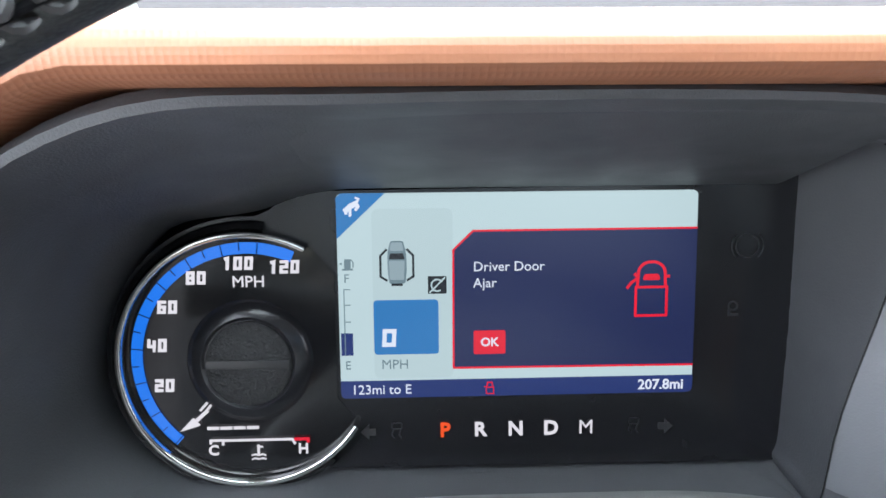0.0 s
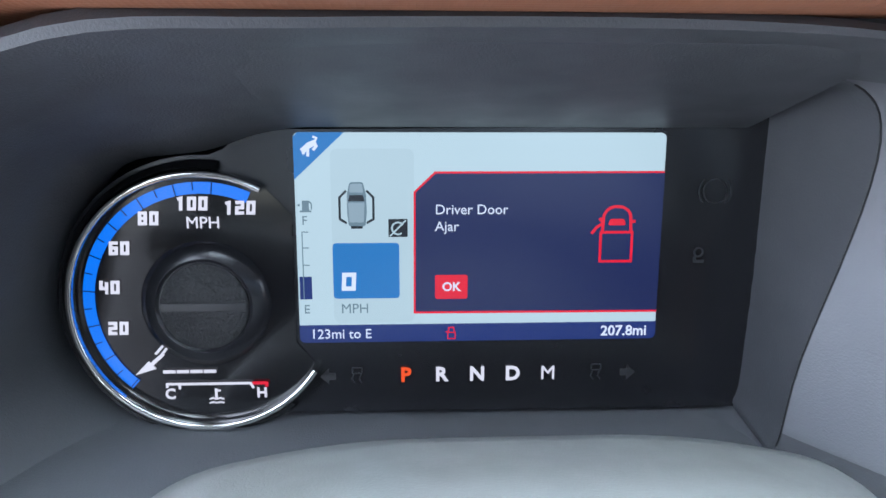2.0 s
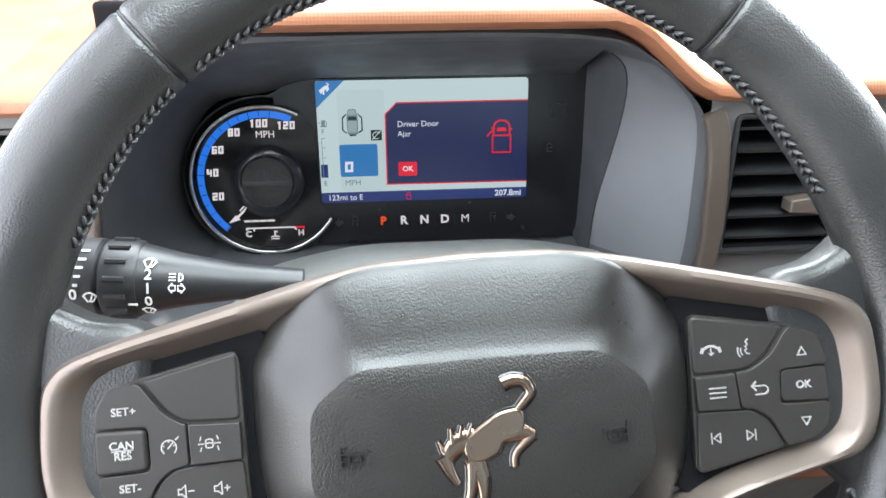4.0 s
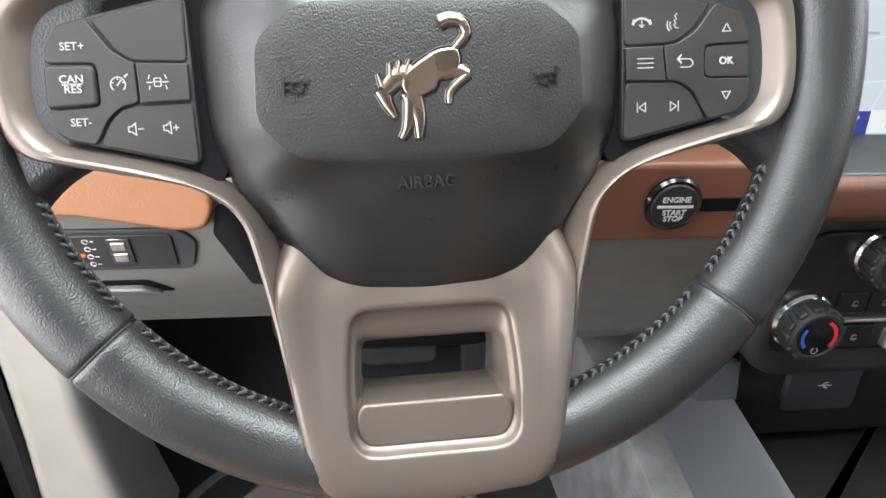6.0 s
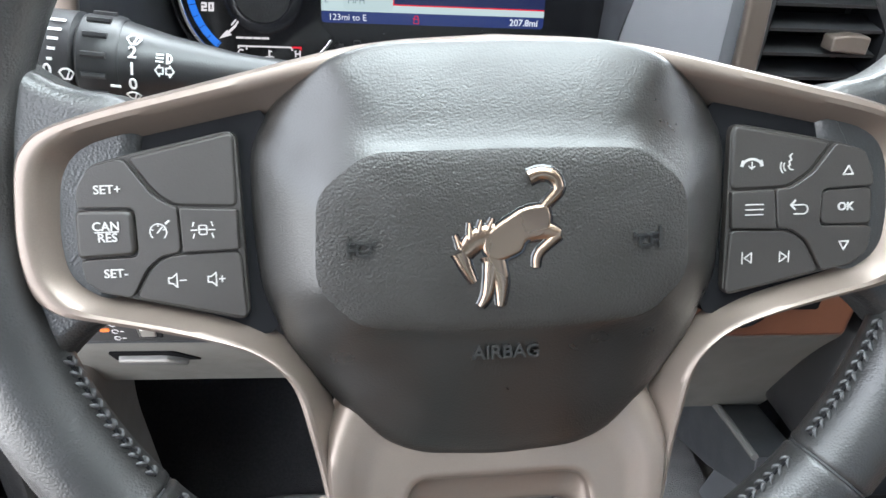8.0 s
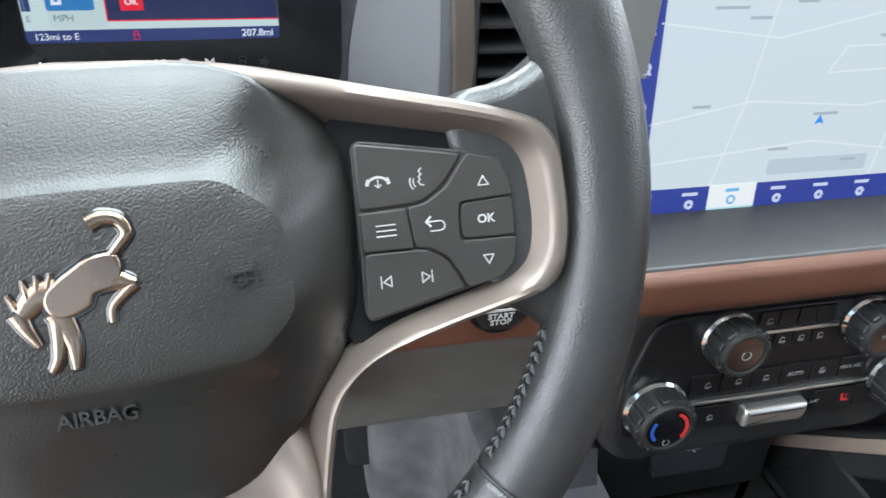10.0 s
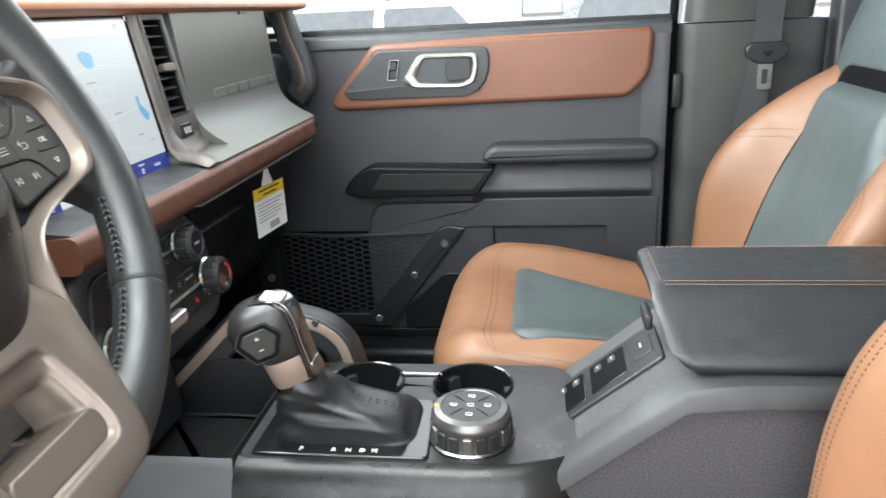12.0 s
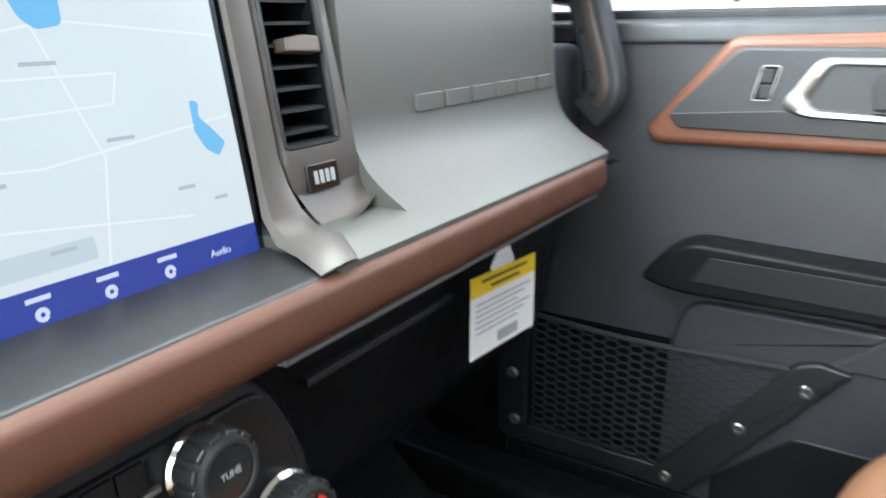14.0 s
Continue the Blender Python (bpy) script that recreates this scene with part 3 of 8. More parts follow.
    rec = rounded([(-0.0345, -0.0545), (0.0345, -0.0545), (0.0375, -0.0850), (0.0365, -0.1165), (-0.0365, -0.1165), (-0.0375, -0.0850)], [0.009, 0.009, 0.01, 0.012, 0.012, 0.01])
    win = rounded([(-0.0300, -0.0700), (0.0290, -0.0700), (0.0305, -0.0955), (-0.0315, -0.0955)], 0.004)
    lo, re, wi = (by_angle(p, centre, 144) for p in (low, rec, win))

    def dish(p, c, pull=1.0):
        # between the rails the face sinks towards the airbag, and falls away beneath it
        sink = 0.0105 * step_up((p[1] + 0.122) / 0.085) * pull
        return MW @ Vector((p[0], p[1], c - sink - 0.010 * step_up((p[1] + 0.052) / 0.036)))

    mix = lambda t: [(a[0] + (b[0] - a[0]) * t, a[1] + (b[1] - a[1]) * t) for a, b in zip(lo, re)]
    bm = bmesh.new()
    put_rings(bm, [[dish(p, -0.040, 0) for p in lo], [dish(p, -0.0150, 0.2) for p in lo], [dish(p, -0.0102, 0.2) for p in mix(0.04)], [dish(p, -0.0080, 0.22) for p in mix(0.10)], [dish(p, -0.0070, 0.3) for p in mix(0.18)],
                   [dish(p, -0.0064, 0.62) for p in mix(0.34)], [dish(p, -0.0062, 0.94) for p in mix(0.50)], [dish(p, -0.0062) for p in mix(0.60)], [dish(p, -0.0062) for p in mix(0.92)], [dish(p, -0.0065) for p in mix(0.97)], [dish(p, -0.0074) for p in re]], cap=(False, False))
    spoke = part("lower_spoke", bm, BRONZE, root, "satin bronze lower spoke with a window")
    gw = by_angle(inset(win, -0.0022), centre, 144)
    step_in = lambda d: by_angle(inset(rec, d), centre, 144)
    half = lambda t: [(a[0] + (b[0] - a[0]) * t, a[1] + (b[1] - a[1]) * t) for a, b in zip(step_in(0.0032), gw)]
    bm = bmesh.new()
    put_rings(bm, [[dish(p, -0.0074) for p in re], [dish(p, -0.0092) for p in step_in(0.0008)], [dish(p, -0.0110) for p in step_in(0.0018)], [dish(p, -0.0118) for p in step_in(0.0032)],
                   [dish(p, -0.0138) for p in half(0.5)], [dish(p, -0.0160) for p in gw], [dish(p, -0.0190) for p in wi], [dish(p, -0.050, 0) for p in wi]], cap=(False, False))
    part("window_surround", bm, BRONZE, spoke)
    ledge = rounded([(-0.0312, -0.0945), (0.0302, -0.0945), (0.0342, -0.0985), (0.0345, -0.1070), (0.0300, -0.1142), (-0.0300, -0.1142), (-0.0345, -0.1070), (-0.0342, -0.0985)], [0.001, 0.001, 0.003, 0.006, 0.007, 0.007, 0.006, 0.003])
    part("window_ledge", prism(MW, ledge, -0.034, -0.0114, 0.0016, steps=4), BRONZE, spoke)

    # airbag cover
    hub = (0.0, 0.034)
    base = rounded(mirror([(0.0, 0.1062), (0.040, 0.1054), (0.0565, 0.1008), (0.0800, 0.0850), (0.0880, 0.0730), (0.0885, 0.045), (0.0862, 0.0180), (0.0770, -0.0030), (0.0600, -0.0245), (0.0430, -0.0405), (0.030, -0.0468), (0.0, -0.0490)]), 0.0075)
    face = rounded(mirror([(0.0, 0.0695), (0.0455, 0.0690), (0.0625, 0.0560), (0.0640, 0.0250), (0.0500, 0.0108), (0.020, 0.0078), (0.0, 0.0074)]), 0.0065, 7)
    ba, fa = by_angle(base, hub, 176), by_angle(face, hub, 176)

    def foot(b, c):
        # the cover's lower end lies over the spoke
        k = step_up((0.012 - b) / 0.05)
        top = step_up((b - 0.078) / 0.024)  # and its upper end over the frame
        return c * (1 - 0.22 * k) * (1 - 0.64 * top) if c < 0 else c

    def ring(t, c, k=1.0):
        return [MW @ Vector((hub[0] + (b[0] + (f[0] - b[0]) * t - hub[0]) * k, hub[1] + (b[1] + (f[1] - b[1]) * t - hub[1]) * k, foot(b[1], c))) for b, f in zip(ba, fa)]

    cover = part("airbag_cover", lofted([ring(0, -0.046, 0.97), ring(0, -0.0340, 0.995), ring(0.0, -0.0285), ring(0.015, -0.0252), ring(0.05, -0.0224), ring(0.11, -0.0194), ring(0.22, -0.0158), ring(0.45, -0.0098), ring(0.68, -0.0046), ring(0.88, -0.0003), ring(0.94, 0.0008), ring(0.975, 0.0016), ring(1.0, 0.0020)], cap=(True, False)),
                 PAD_PLAIN, root, "smooth black airbag cover with a raised middle panel")
    part("centre_panel", lofted([ring(1.0, 0.0020), ring(1.0, 0.0026, 0.955), ring(1.0, 0.0031, 0.85), ring(1.0, 0.0035, 0.6), ring(1.0, 0.0037, 0.3), ring(1.0, 0.0037, 0.05)], cap=(False, True)), PAD_BLACK, cover, "pebbled black middle panel")
    letters_part("lettering", "AIRBAG", 0.0068, MW, 0.0, -0.0005, 0.0002, PAD_PLAIN, cover, depth=0.0012, bold=0.00012)

    # badge: plain plates of metal in low relief, each in a dark recess
    plates = [("torso", rounded([(0.0138, 0.0512), (0.0055, 0.0502), (-0.0037, 0.0445), (-0.0086, 0.0405), (-0.0082, 0.0350), (-0.0050, 0.0318), (-0.0006, 0.0325), (0.0052, 0.0352), (0.0060, 0.0388), (0.0128, 0.0398), (0.0152, 0.0450)], 0.0030, 4))]
    bars = [([(0.0122, 0.0498), (0.0150, 0.0526), (0.0175, 0.0560), (0.0155, 0.0600), (0.0112, 0.0610), (0.0074, 0.0597)], 0.0014, 0.0024),
            ([(-0.0040, 0.0402), (-0.0100, 0.0395), (-0.0145, 0.0352)], 0.0048, 0.0028),
            ([(-0.0158, 0.0355), (-0.0140, 0.0305), (-0.0112, 0.0252)], 0.0030, 0.0011),
            ([(-0.0050, 0.0345), (-0.0022, 0.0255), (-0.0024, 0.0168)], 0.0040, 0.0012),
            ([(-0.0052, 0.0320), (-0.0066, 0.0215), (-0.0092, 0.0168)], 0.0026, 0.0011),
            ([(0.0085, 0.0428), (0.0130, 0.0420), (0.0178, 0.0405)], 0.0046, 0.0016),
            ([(0.0176, 0.0404), (0.0108, 0.0345), (0.0098, 0.0296)], 0.0017, 0.0011),
            ([(-0.0064, 0.0425), (-0.0050, 0.0466)], 0.0012, 0.0003), ([(-0.0094, 0.0420), (-0.0088, 0.0463)], 0.0013, 0.0003), ([(-0.0122, 0.0398), (-0.0128, 0.0455)], 0.0014, 0.0003), ([(-0.0156, 0.0370), (-0.0176, 0.0416)], 0.0012, 0.0003)]
    for name, grow, c, hgt, m in (("badge_recess", 0.0008, 0.0036, 0.0006, GLOSS_BLACK), ("badge_bar", 0.0, 0.0038, 0.0013, BADGE_METAL)):
        label = "polished metal badge bar" if m is BADGE_METAL else ""
        for _, out in plates:
            part(name, prism(MW, inset(out, -grow), c - 0.001, c + hgt, 0.0012 if m is BADGE_METAL else 0.0002, steps=5), m, cover, label)
        for pts, w0, w1 in bars:
            path = smooth_path([MW @ Vector((a, b, c)) for a, b in pts], 7)
            bm = swept(path, lambda t, w0=w0, w1=w1: ellipse(w0 + (w1 - w0) * t + grow, hgt * (1.0 if grow else 0.95), 16), up=MW.to_3x3() @ Vector((0, 0, 1)))
            part(name, bm, m, cover, label)
    # horn marks moulded into the panel
    for s, y in ((-1, 0.0386), (1, 0.0386)):
        bm = bmesh.new()
        x = s * 0.0485
        e = lambda pts: [(x - s * a if s > 0 else x + a, y + b) for a, b in pts]
        line(MW, e([(-0.0042, -0.0034), (-0.0042, 0.0034)]), 0.0008, 0.0046, bm=bm, thick=0.0014)
        line(MW, e([(-0.0042, 0.0012), (-0.0010, 0.0012), (0.0046, 0.0004), (0.0046, 0.0014)]), 0.0007, 0.0045, bm=bm, thick=0.0014)
        line(MW, e([(-0.0042, -0.0012), (-0.0010, -0.0012)]), 0.0007, 0.0045, bm=bm, thick=0.0014)
        line(MW, e(rounded([(-0.0012, 0.0010), (-0.0012, -0.0028), (0.0030, -0.0028), (0.0030, 0.0006)], 0.0014, 4)), 0.0007, 0.0046, bm=bm, thick=0.0014)
        part("horn_mark", bm, PAD_PLAIN, cover)

    switch_pods(root)


def switch_pods(root):
    c = -0.0168
    for s, side in ((1, "right"), (-1, "left")):
        back = [(s * a, b) for a, b in rounded([(0.080, 0.086), (0.1465, 0.072), (0.151, 0.04), (0.147, 0.0195), (0.080, 0.002)], 0.008)]
        pod = part("switch_pod", prism(MW, back, -0.045, -0.0225), DEEP_BLACK, root, "black switch pod on the spoke")
        if s > 0:
            whole = [(0.0880, 0.0765), (0.1290, 0.0690), (0.1400, 0.0660), (0.1448, 0.0560), (0.1455, 0.0400), (0.1440, 0.0260), (0.1375, 0.0215), (0.0872, 0.0110)]
            keys = [([(0.0885, 0.0758), (0.1278, 0.0686), (0.1195, 0.0575), (0.1110, 0.0520), (0.0883, 0.0513)], 0.003, -0.0013, 0.0012),
                    ([(0.0883, 0.0510), (0.1050, 0.0513), (0.1066, 0.0366), (0.0888, 0.0372)], 0.0008, 0.0002, 0.0005),
                    ([(0.1284, 0.0685), (0.1400, 0.0655), (0.1442, 0.0560), (0.1445, 0.0520), (0.1240, 0.0512), (0.1236, 0.0372), (0.1450, 0.0366), (0.1436, 0.0270), (0.1375, 0.0222),
                      (0.1255, 0.0198), (0.1188, 0.0320), (0.1120, 0.0364), (0.1070, 0.0366), (0.1056, 0.0517), (0.1116, 0.0520), (0.1200, 0.0574)], 0.0022, 0.0, 0.0005),
                    ([(0.1246, 0.0507), (0.1445, 0.0516), (0.1450, 0.0370), (0.1242, 0.0377)], 0.003, -0.0009, 0.0006),
                    ([(0.0888, 0.0368), (0.1118, 0.0360), (0.1183, 0.0316), (0.1250, 0.0197), (0.0876, 0.0118)], 0.003, -0.0008, 0.0008)]
        else:
            whole = [(-0.0905, 0.0778), (-0.1290, 0.0694), (-0.1405, 0.0664), (-0.1450, 0.0590), (-0.1460, 0.0360), (-0.1445, 0.0258), (-0.1392, 0.0216), (-0.0895, 0.0096)]
            keys = [([(-0.0910, 0.0770), (-0.1280, 0.0688), (-0.1190, 0.0560), (-0.1130, 0.0516), (-0.0912, 0.0506)], 0.003, -0.0015, 0.0012),
                    ([(-0.1286, 0.0688), (-0.1400, 0.0660), (-0.1444, 0.0590), (-0.1452, 0.0520), (-0.1258, 0.0516), (-0.1256, 0.0346), (-0.1455, 0.0340), (-0.1440, 0.0262), (-0.1390, 0.0222),
                      (-0.1288, 0.0198), (-0.1235, 0.0298), (-0.1177, 0.0346), (-0.1112, 0.0354), (-0.1116, 0.0514), (-0.1134, 0.0518), (-0.1196, 0.0558)], 0.0026, 0.0, 0.0005),
                    ([(-0.1264, 0.0508), (-0.1454, 0.0514), (-0.1458, 0.0344), (-0.1262, 0.0352)], 0.0026, 0.0010, 0.0013),
                    ([(-0.1108, 0.0512), (-0.0912, 0.0502), (-0.0912, 0.0360), (-0.1105, 0.0356)], 0.0008, 0.0006, 0.0005),
                    ([(-0.1283, 0.0195), (-0.1231, 0.0296), (-0.1175, 0.0341), (-0.1108, 0.0350), (-0.0910, 0.0355), (-0.0900, 0.0105)], 0.003, -0.0011, 0.0008)]
        cap = part("cap", prism(MW, rounded(whole, 0.005), -0.030, c - 0.0022, 0.0004), SWITCH_GREY, pod, "charcoal moulded switch cap")
        for pts, r, lift, edge in keys:
            part("button", prism(MW, inset(rounded(pts, r, 4), 0.00005), -0.030, c + lift, edge), SWITCH_GREY, cap)
        w, k = 0.00044, c + 0.0004
        marks = bmesh.new()
        if s > 0:
            for cx, cy, d in ((0.1335, 0.0580, 1), (0.1335, 0.0296, -1)):
                line(MW, [(cx - 0.0019, cy - d * 0.0015), (cx + 0.0019, cy - d * 0.0015), (cx, cy + d * 0.0017)], w, k, marks, closed=True)
            for y in (0.0461, 0.0442, 0.0423):
                line(MW, [(0.0938, y), (0.1006, y)], w, k + 0.0002, marks)
            line(MW, [(0.1132, 0.0472), (0.1116, 0.0455), (0.1132, 0.0439)], w * 1.5, k, marks)
            line(MW, [(0.1118, 0.0455), (0.1166, 0.0455)] + arc(0.1166, 0.0438, 0.0017, 90, -90, 8) + [(0.1130, 0.0421)], w * 1.1, k, marks)
            # handset with an arrow below it
            line(MW, arc(0.0962, 0.0583, 0.0046, 48, 132, 10), 0.0009, k - 0.0013, marks)
            for sx in (-1, 1):
                line(MW, [(0.0962 + sx * 0.0034, 0.0620), (0.0962 + sx * 0.0038, 0.0606)], 0.0012, k - 0.0013, marks)
            line(MW, [(0.0962, 0.0618), (0.0962, 0.0594)], w, k - 0.0012, marks)
            line(MW, [(0.0952, 0.0602), (0.0962, 0.0593), (0.0972, 0.0602)], w, k - 0.0013, marks)
            # a speaking head in outline beside two waves
            line(MW, [(0.1118, 0.0646), (0.1108, 0.0636), (0.1116, 0.0624), (0.1106, 0.0616), (0.1112, 0.0606), (0.1104, 0.0600), (0.1112, 0.0588), (0.1124, 0.0586)], w, k - 0.0013, marks)
            line(MW, arc(0.1108, 0.0600, 0.0022, 150, 230, 6), w, k - 0.0013, marks)
            line(MW, arc(0.1108, 0.0600, 0.0034, 155, 225, 6), w, k - 0.0013, marks)
            for cx, d in ((0.0958, -1), (0.1102, 1)):
                cy = 0.0258
                line(MW, [(cx - d * 0.0016, cy - 0.0019), (cx - d * 0.0016, cy + 0.0019), (cx + d * 0.0012, cy)], w, k - 0.0008, marks, closed=True)
                line(MW, [(cx + d * 0.0020, cy - 0.0021), (cx + d * 0.0020, cy + 0.0021)], w, k - 0.0008, marks)
            letters_part("ok_lettering", "OK", 0.0044, MW, 0.1338, 0.0442, k - 0.0009, DULL_MARK, pod, bold=0.00010)
        else:
            line(MW, [(-0.1390, 0.0436), (-0.1312, 0.0437)], w * 0.9, k + 0.0009, marks)
            line(MW, arc(-0.1183, 0.0431, 0.0028, -45, 225, 16), w, k, marks)
            line(MW, [(-0.1186, 0.0428), (-0.1170, 0.0447)], w * 1.2, k, marks)
            for a in (20, 90, 160):
                line(MW, [(-0.1183 + q * math.cos(radians(a)), 0.0431 + q * math.sin(radians(a))) for q in (0.0019, 0.0027)], w, k, marks)
            line(MW, [(-0.1156, 0.0460), (-0.1146, 0.0468)], w * 1.6, k, marks)
            line(MW, rect(-0.1044, 0.0418, -0.1018, 0.0450, 0.0007), w, k + 0.0006, marks, closed=True)
            line(MW, [(-0.1042, 0.0436), (-0.1020, 0.0436)], w, k + 0.0007, marks)
            for sx in (-1, 1):
                x = -0.1031 + sx * 0.0030
                for v0, v1 in ((0.0461, 0.0448), (0.0420, 0.0407)):
                    line(MW, [(x, v0), (x + sx * 0.0004, v1)], w, k + 0.0006, marks)
                line(MW, [(-0.1031 + sx * 0.0020, 0.0434), (-0.1031 + sx * 0.0040, 0.0434)], w, k + 0.0006, marks)
            for cx in (-0.1140, -0.1005):
                cy = 0.0256
                line(MW, [(cx - 0.0024, cy - 0.0010), (cx - 0.0024, cy + 0.0010), (cx - 0.0012, cy + 0.0010), (cx + 0.0004, cy + 0.0024), (cx + 0.0004, cy - 0.0024), (cx - 0.0012, cy - 0.0010)], w, k - 0.0010, marks, closed=True)
                line(MW, [(cx + 0.0014, cy), (cx + 0.0034, cy)], w, k - 0.0010, marks)
                if cx > -0.11:
                    line(MW, [(cx + 0.0024, cy - 0.0010), (cx + 0.0024, cy + 0.0010)], w, k - 0.0009, marks)
            for word, x, y in (("SET+", -0.1340, 0.0580), ("CAN", -0.1352, 0.0455), ("RES", -0.1350, 0.0416), ("SET-", -0.1336, 0.0289)):
                letters_part("switch_lettering", word, 0.0043, MW, x, y, k + (0.0009 if word in ("CAN", "RES") else -0.0001), DULL_MARK, pod, bold=0.00003)
        part("switch_symbol", marks, DULL_MARK, pod, "small white symbols", kind="stuff")


steering_wheel()


def column_shroud():
    root = thing("steering_column_shroud", (0, 0.15, 0.66), "charcoal plastic shroud round the steering column", "column shroud")
    secs = []
    for y, zt, zb, w in ((0.050, 0.738, 0.655, 0.060), (0.066, 0.746, 0.640, 0.085), (0.10, 0.748, 0.62, 0.098), (0.15, 0.7435, 0.60, 0.112), (0.19, 0.734, 0.58, 0.128), (0.215, 0.726, 0.57, 0.138), (0.232, 0.717, 0.57, 0.146), (0.246, 0.703, 0.57, 0.148), (0.262, 0.68, 0.57, 0.140), (0.31, 0.65, 0.55, 0.125)):
        secs.append([(p[0], y, p[1]) for p in rounded([(-w, zb), (w, zb), (w * 1.0, zt - 0.044), (w * 0.80, zt - 0.013), (w * 0.40, zt), (-w * 0.40, zt), (-w * 0.80, zt - 0.013), (-w, zt - 0.044)], 0.03, 6)])
    part("shroud", lofted(secs), mat("shroud_plastic", (0.16, 0.162, 0.155), 0.44, grain=("noise", 1200, 0.0002)), root, "grey plastic cover over the column")
    part("collar", swept([Vector(p) * 1.0 for p in secs[1]], ellipse(0.003, 0.003, 8), up=(0, 1, 0), closed=True), DEEP_BLACK, root)
    part("hub_boss", turned(MW @ Matrix.Translation((0, 0.04, 0)), [(0.055, -0.060), (0.058, -0.045), (0.050, -0.035)]), DEEP_BLACK, root)


column_shroud()


def stalk():
    base, tip = Vector((-0.075, 0.115, 0.752)), Vector((-0.196, 0.115, 0.762))
    way = (tip - base).normalized()
    M = Matrix.Translation(base) @ way.to_track_quat("Z", "Y").to_matrix().to_4x4()
    root = thing("control_stalk", base, "black wiper and light stalk with white symbols and ribbed rings", "stalk")
    part("arm", turned(M, [(0.007, 0.0), (0.0085, 0.03), (0.0125, 0.055), (0.0165, 0.072)], 28), PLASTIC_BLACK, root)
    part("ring", turned(M, [(0.0168, 0.072), (0.0178, 0.0735), (0.0178, 0.087), (0.0165, 0.0885)], 28), PLASTIC_BLACK, root, "ribbed ring")
    part("ring", turned(M, [(0.0160, 0.0885), (0.0182, 0.090), (0.0182, 0.108), (0.0165, 0.1095)], 28), PLASTIC_BLACK, root, "ribbed ring")
    part("tip", turned(M, [(0.0165, 0.1095), (0.0165, 0.121), (0.012, 0.125)], 28), PLASTIC_BLACK, root)
    ribs = bmesh.new()
    for k in range(14):
        a = 2 * math.pi * k / 14
        for z0, z1 in ((0.076, 0.085),):
            p = M @ Vector((0.018 * math.cos(a), 0.018 * math.sin(a), z0))
            q = M @ Vector((0.018 * math.cos(a), 0.018 * math.sin(a), z1))
            swept([p, q], ellipse(0.0013, 0.0013, 6), bm=ribs)
    part("rib", ribs, PLASTIC_BLACK, root, kind="stuff")
    # marks round the side that faces the driver
    def on(x, deg, r):
        a = radians(deg)
        out = Vector((0, -math.cos(a), math.sin(a)))
        return axes(base + way * ((x - base.x) / way.x) + out * r, -way, Vector((0, math.sin(a), math.cos(a))))

    for word, x, deg in (("2", -0.1405, 34), ("1", -0.1410, 12), ("0", -0.1415, -10), ("0", -0.1720, 2)):
        letters_part("stalk_lettering", word, 0.0068, on(x, deg, 0.0162 if x > -0.15 else 0.0184), 0, 0, 0.0004, WHITE_MARK, root, bold=0.0001)
    bm = bmesh.new()
    for x, deg, r in ((-0.1400, 54, 0.0160), (-0.1425, -30, 0.0162), (-0.1650, 0, 0.0184)):
        F = on(x, deg, r)
        line(F, arc(0, -0.001, 0.0030, 25, 155, 8), 0.0007, 0.0006, bm)
        line(F, [(-0.0027, 0.0003), (-0.0012, -0.0022), (0.0012, -0.0022), (0.0027, 0.0003)], 0.0006, 0.0006, bm)
        line(F, [(0.0, -0.0020), (0.0014, 0.0018)], 0.0006, 0.0007, bm)
    F = on(-0.1290, 32, 0.0142)
    line(F, arc(0.0012, 0, 0.0017, -90, 90, 8), 0.0007, 0.0006, bm, closed=True)
    for yy in (-0.0014, 0.0, 0.0014):
        line(F, [(-0.0030, yy), (-0.0004, yy)], 0.0006, 0.0006, bm)
    F = on(-0.1290, 13, 0.0146)
    for d in (-1, 1):
        line(F, [(d * 0.0006, 0.0012), (d * 0.0020, 0.0012), (d * 0.0020, 0.0022), (d * 0.0036, 0.0), (d * 0.0020, -0.0022), (d * 0.0020, -0.0012), (d * 0.0006, -0.0012)], 0.0005, 0.0006, bm, closed=True)
    for x, deg, w in ((-0.1680, 66, 0.0050), (-0.1685, 52, 0.0042), (-0.1690, 40, 0.0032), (-0.1695, 28, 0.0020), (-0.1705, 16, 0.0012), (-0.1815, 2, 0.0032), (-0.1475, -10, 0.0032)):
        F = on(x, deg, 0.0184 if x > -0.18 else 0.0170)
        line(F, [(-w / 2, 0), (w / 2, 0)], 0.0011, 0.0006, bm)
    part("stalk_symbol", bm, WHITE_MARK, root, "small white symbols", kind="stuff")


stalk()



# ---- instrument cluster ----
LEAN = radians(8)
MC = axes((0, 0.295, 0.767), (1, 0, 0), (0, math.sin(LEAN), math.cos(LEAN)))
G_WHITE = glow("lit_white", (0.58, 0.74, 0.75), 0.95)
G_TEXT = glow("lit_text", (0.80, 0.86, 0.95), 1.0)
G_DIAL = glow("lit_dial_white", (0.85, 0.82, 0.85), 1.0)
G_NAVY = glow("lit_navy", (0.010, 0.018, 0.085), 1.0)
G_BAR = glow("lit_bar_navy", (0.012, 0.030, 0.16), 1.0)
G_BLUE = glow("lit_blue", (0.020, 0.19, 0.50), 1.0)
G_ARC = glow("lit_arc_blue", (0.010, 0.20, 0.90), 1.0)
G_RED = glow("lit_red", (0.80, 0.003, 0.025), 1.0)
G_ORANGE = glow("lit_orange", (1.0, 0.10, 0.01), 1.0)
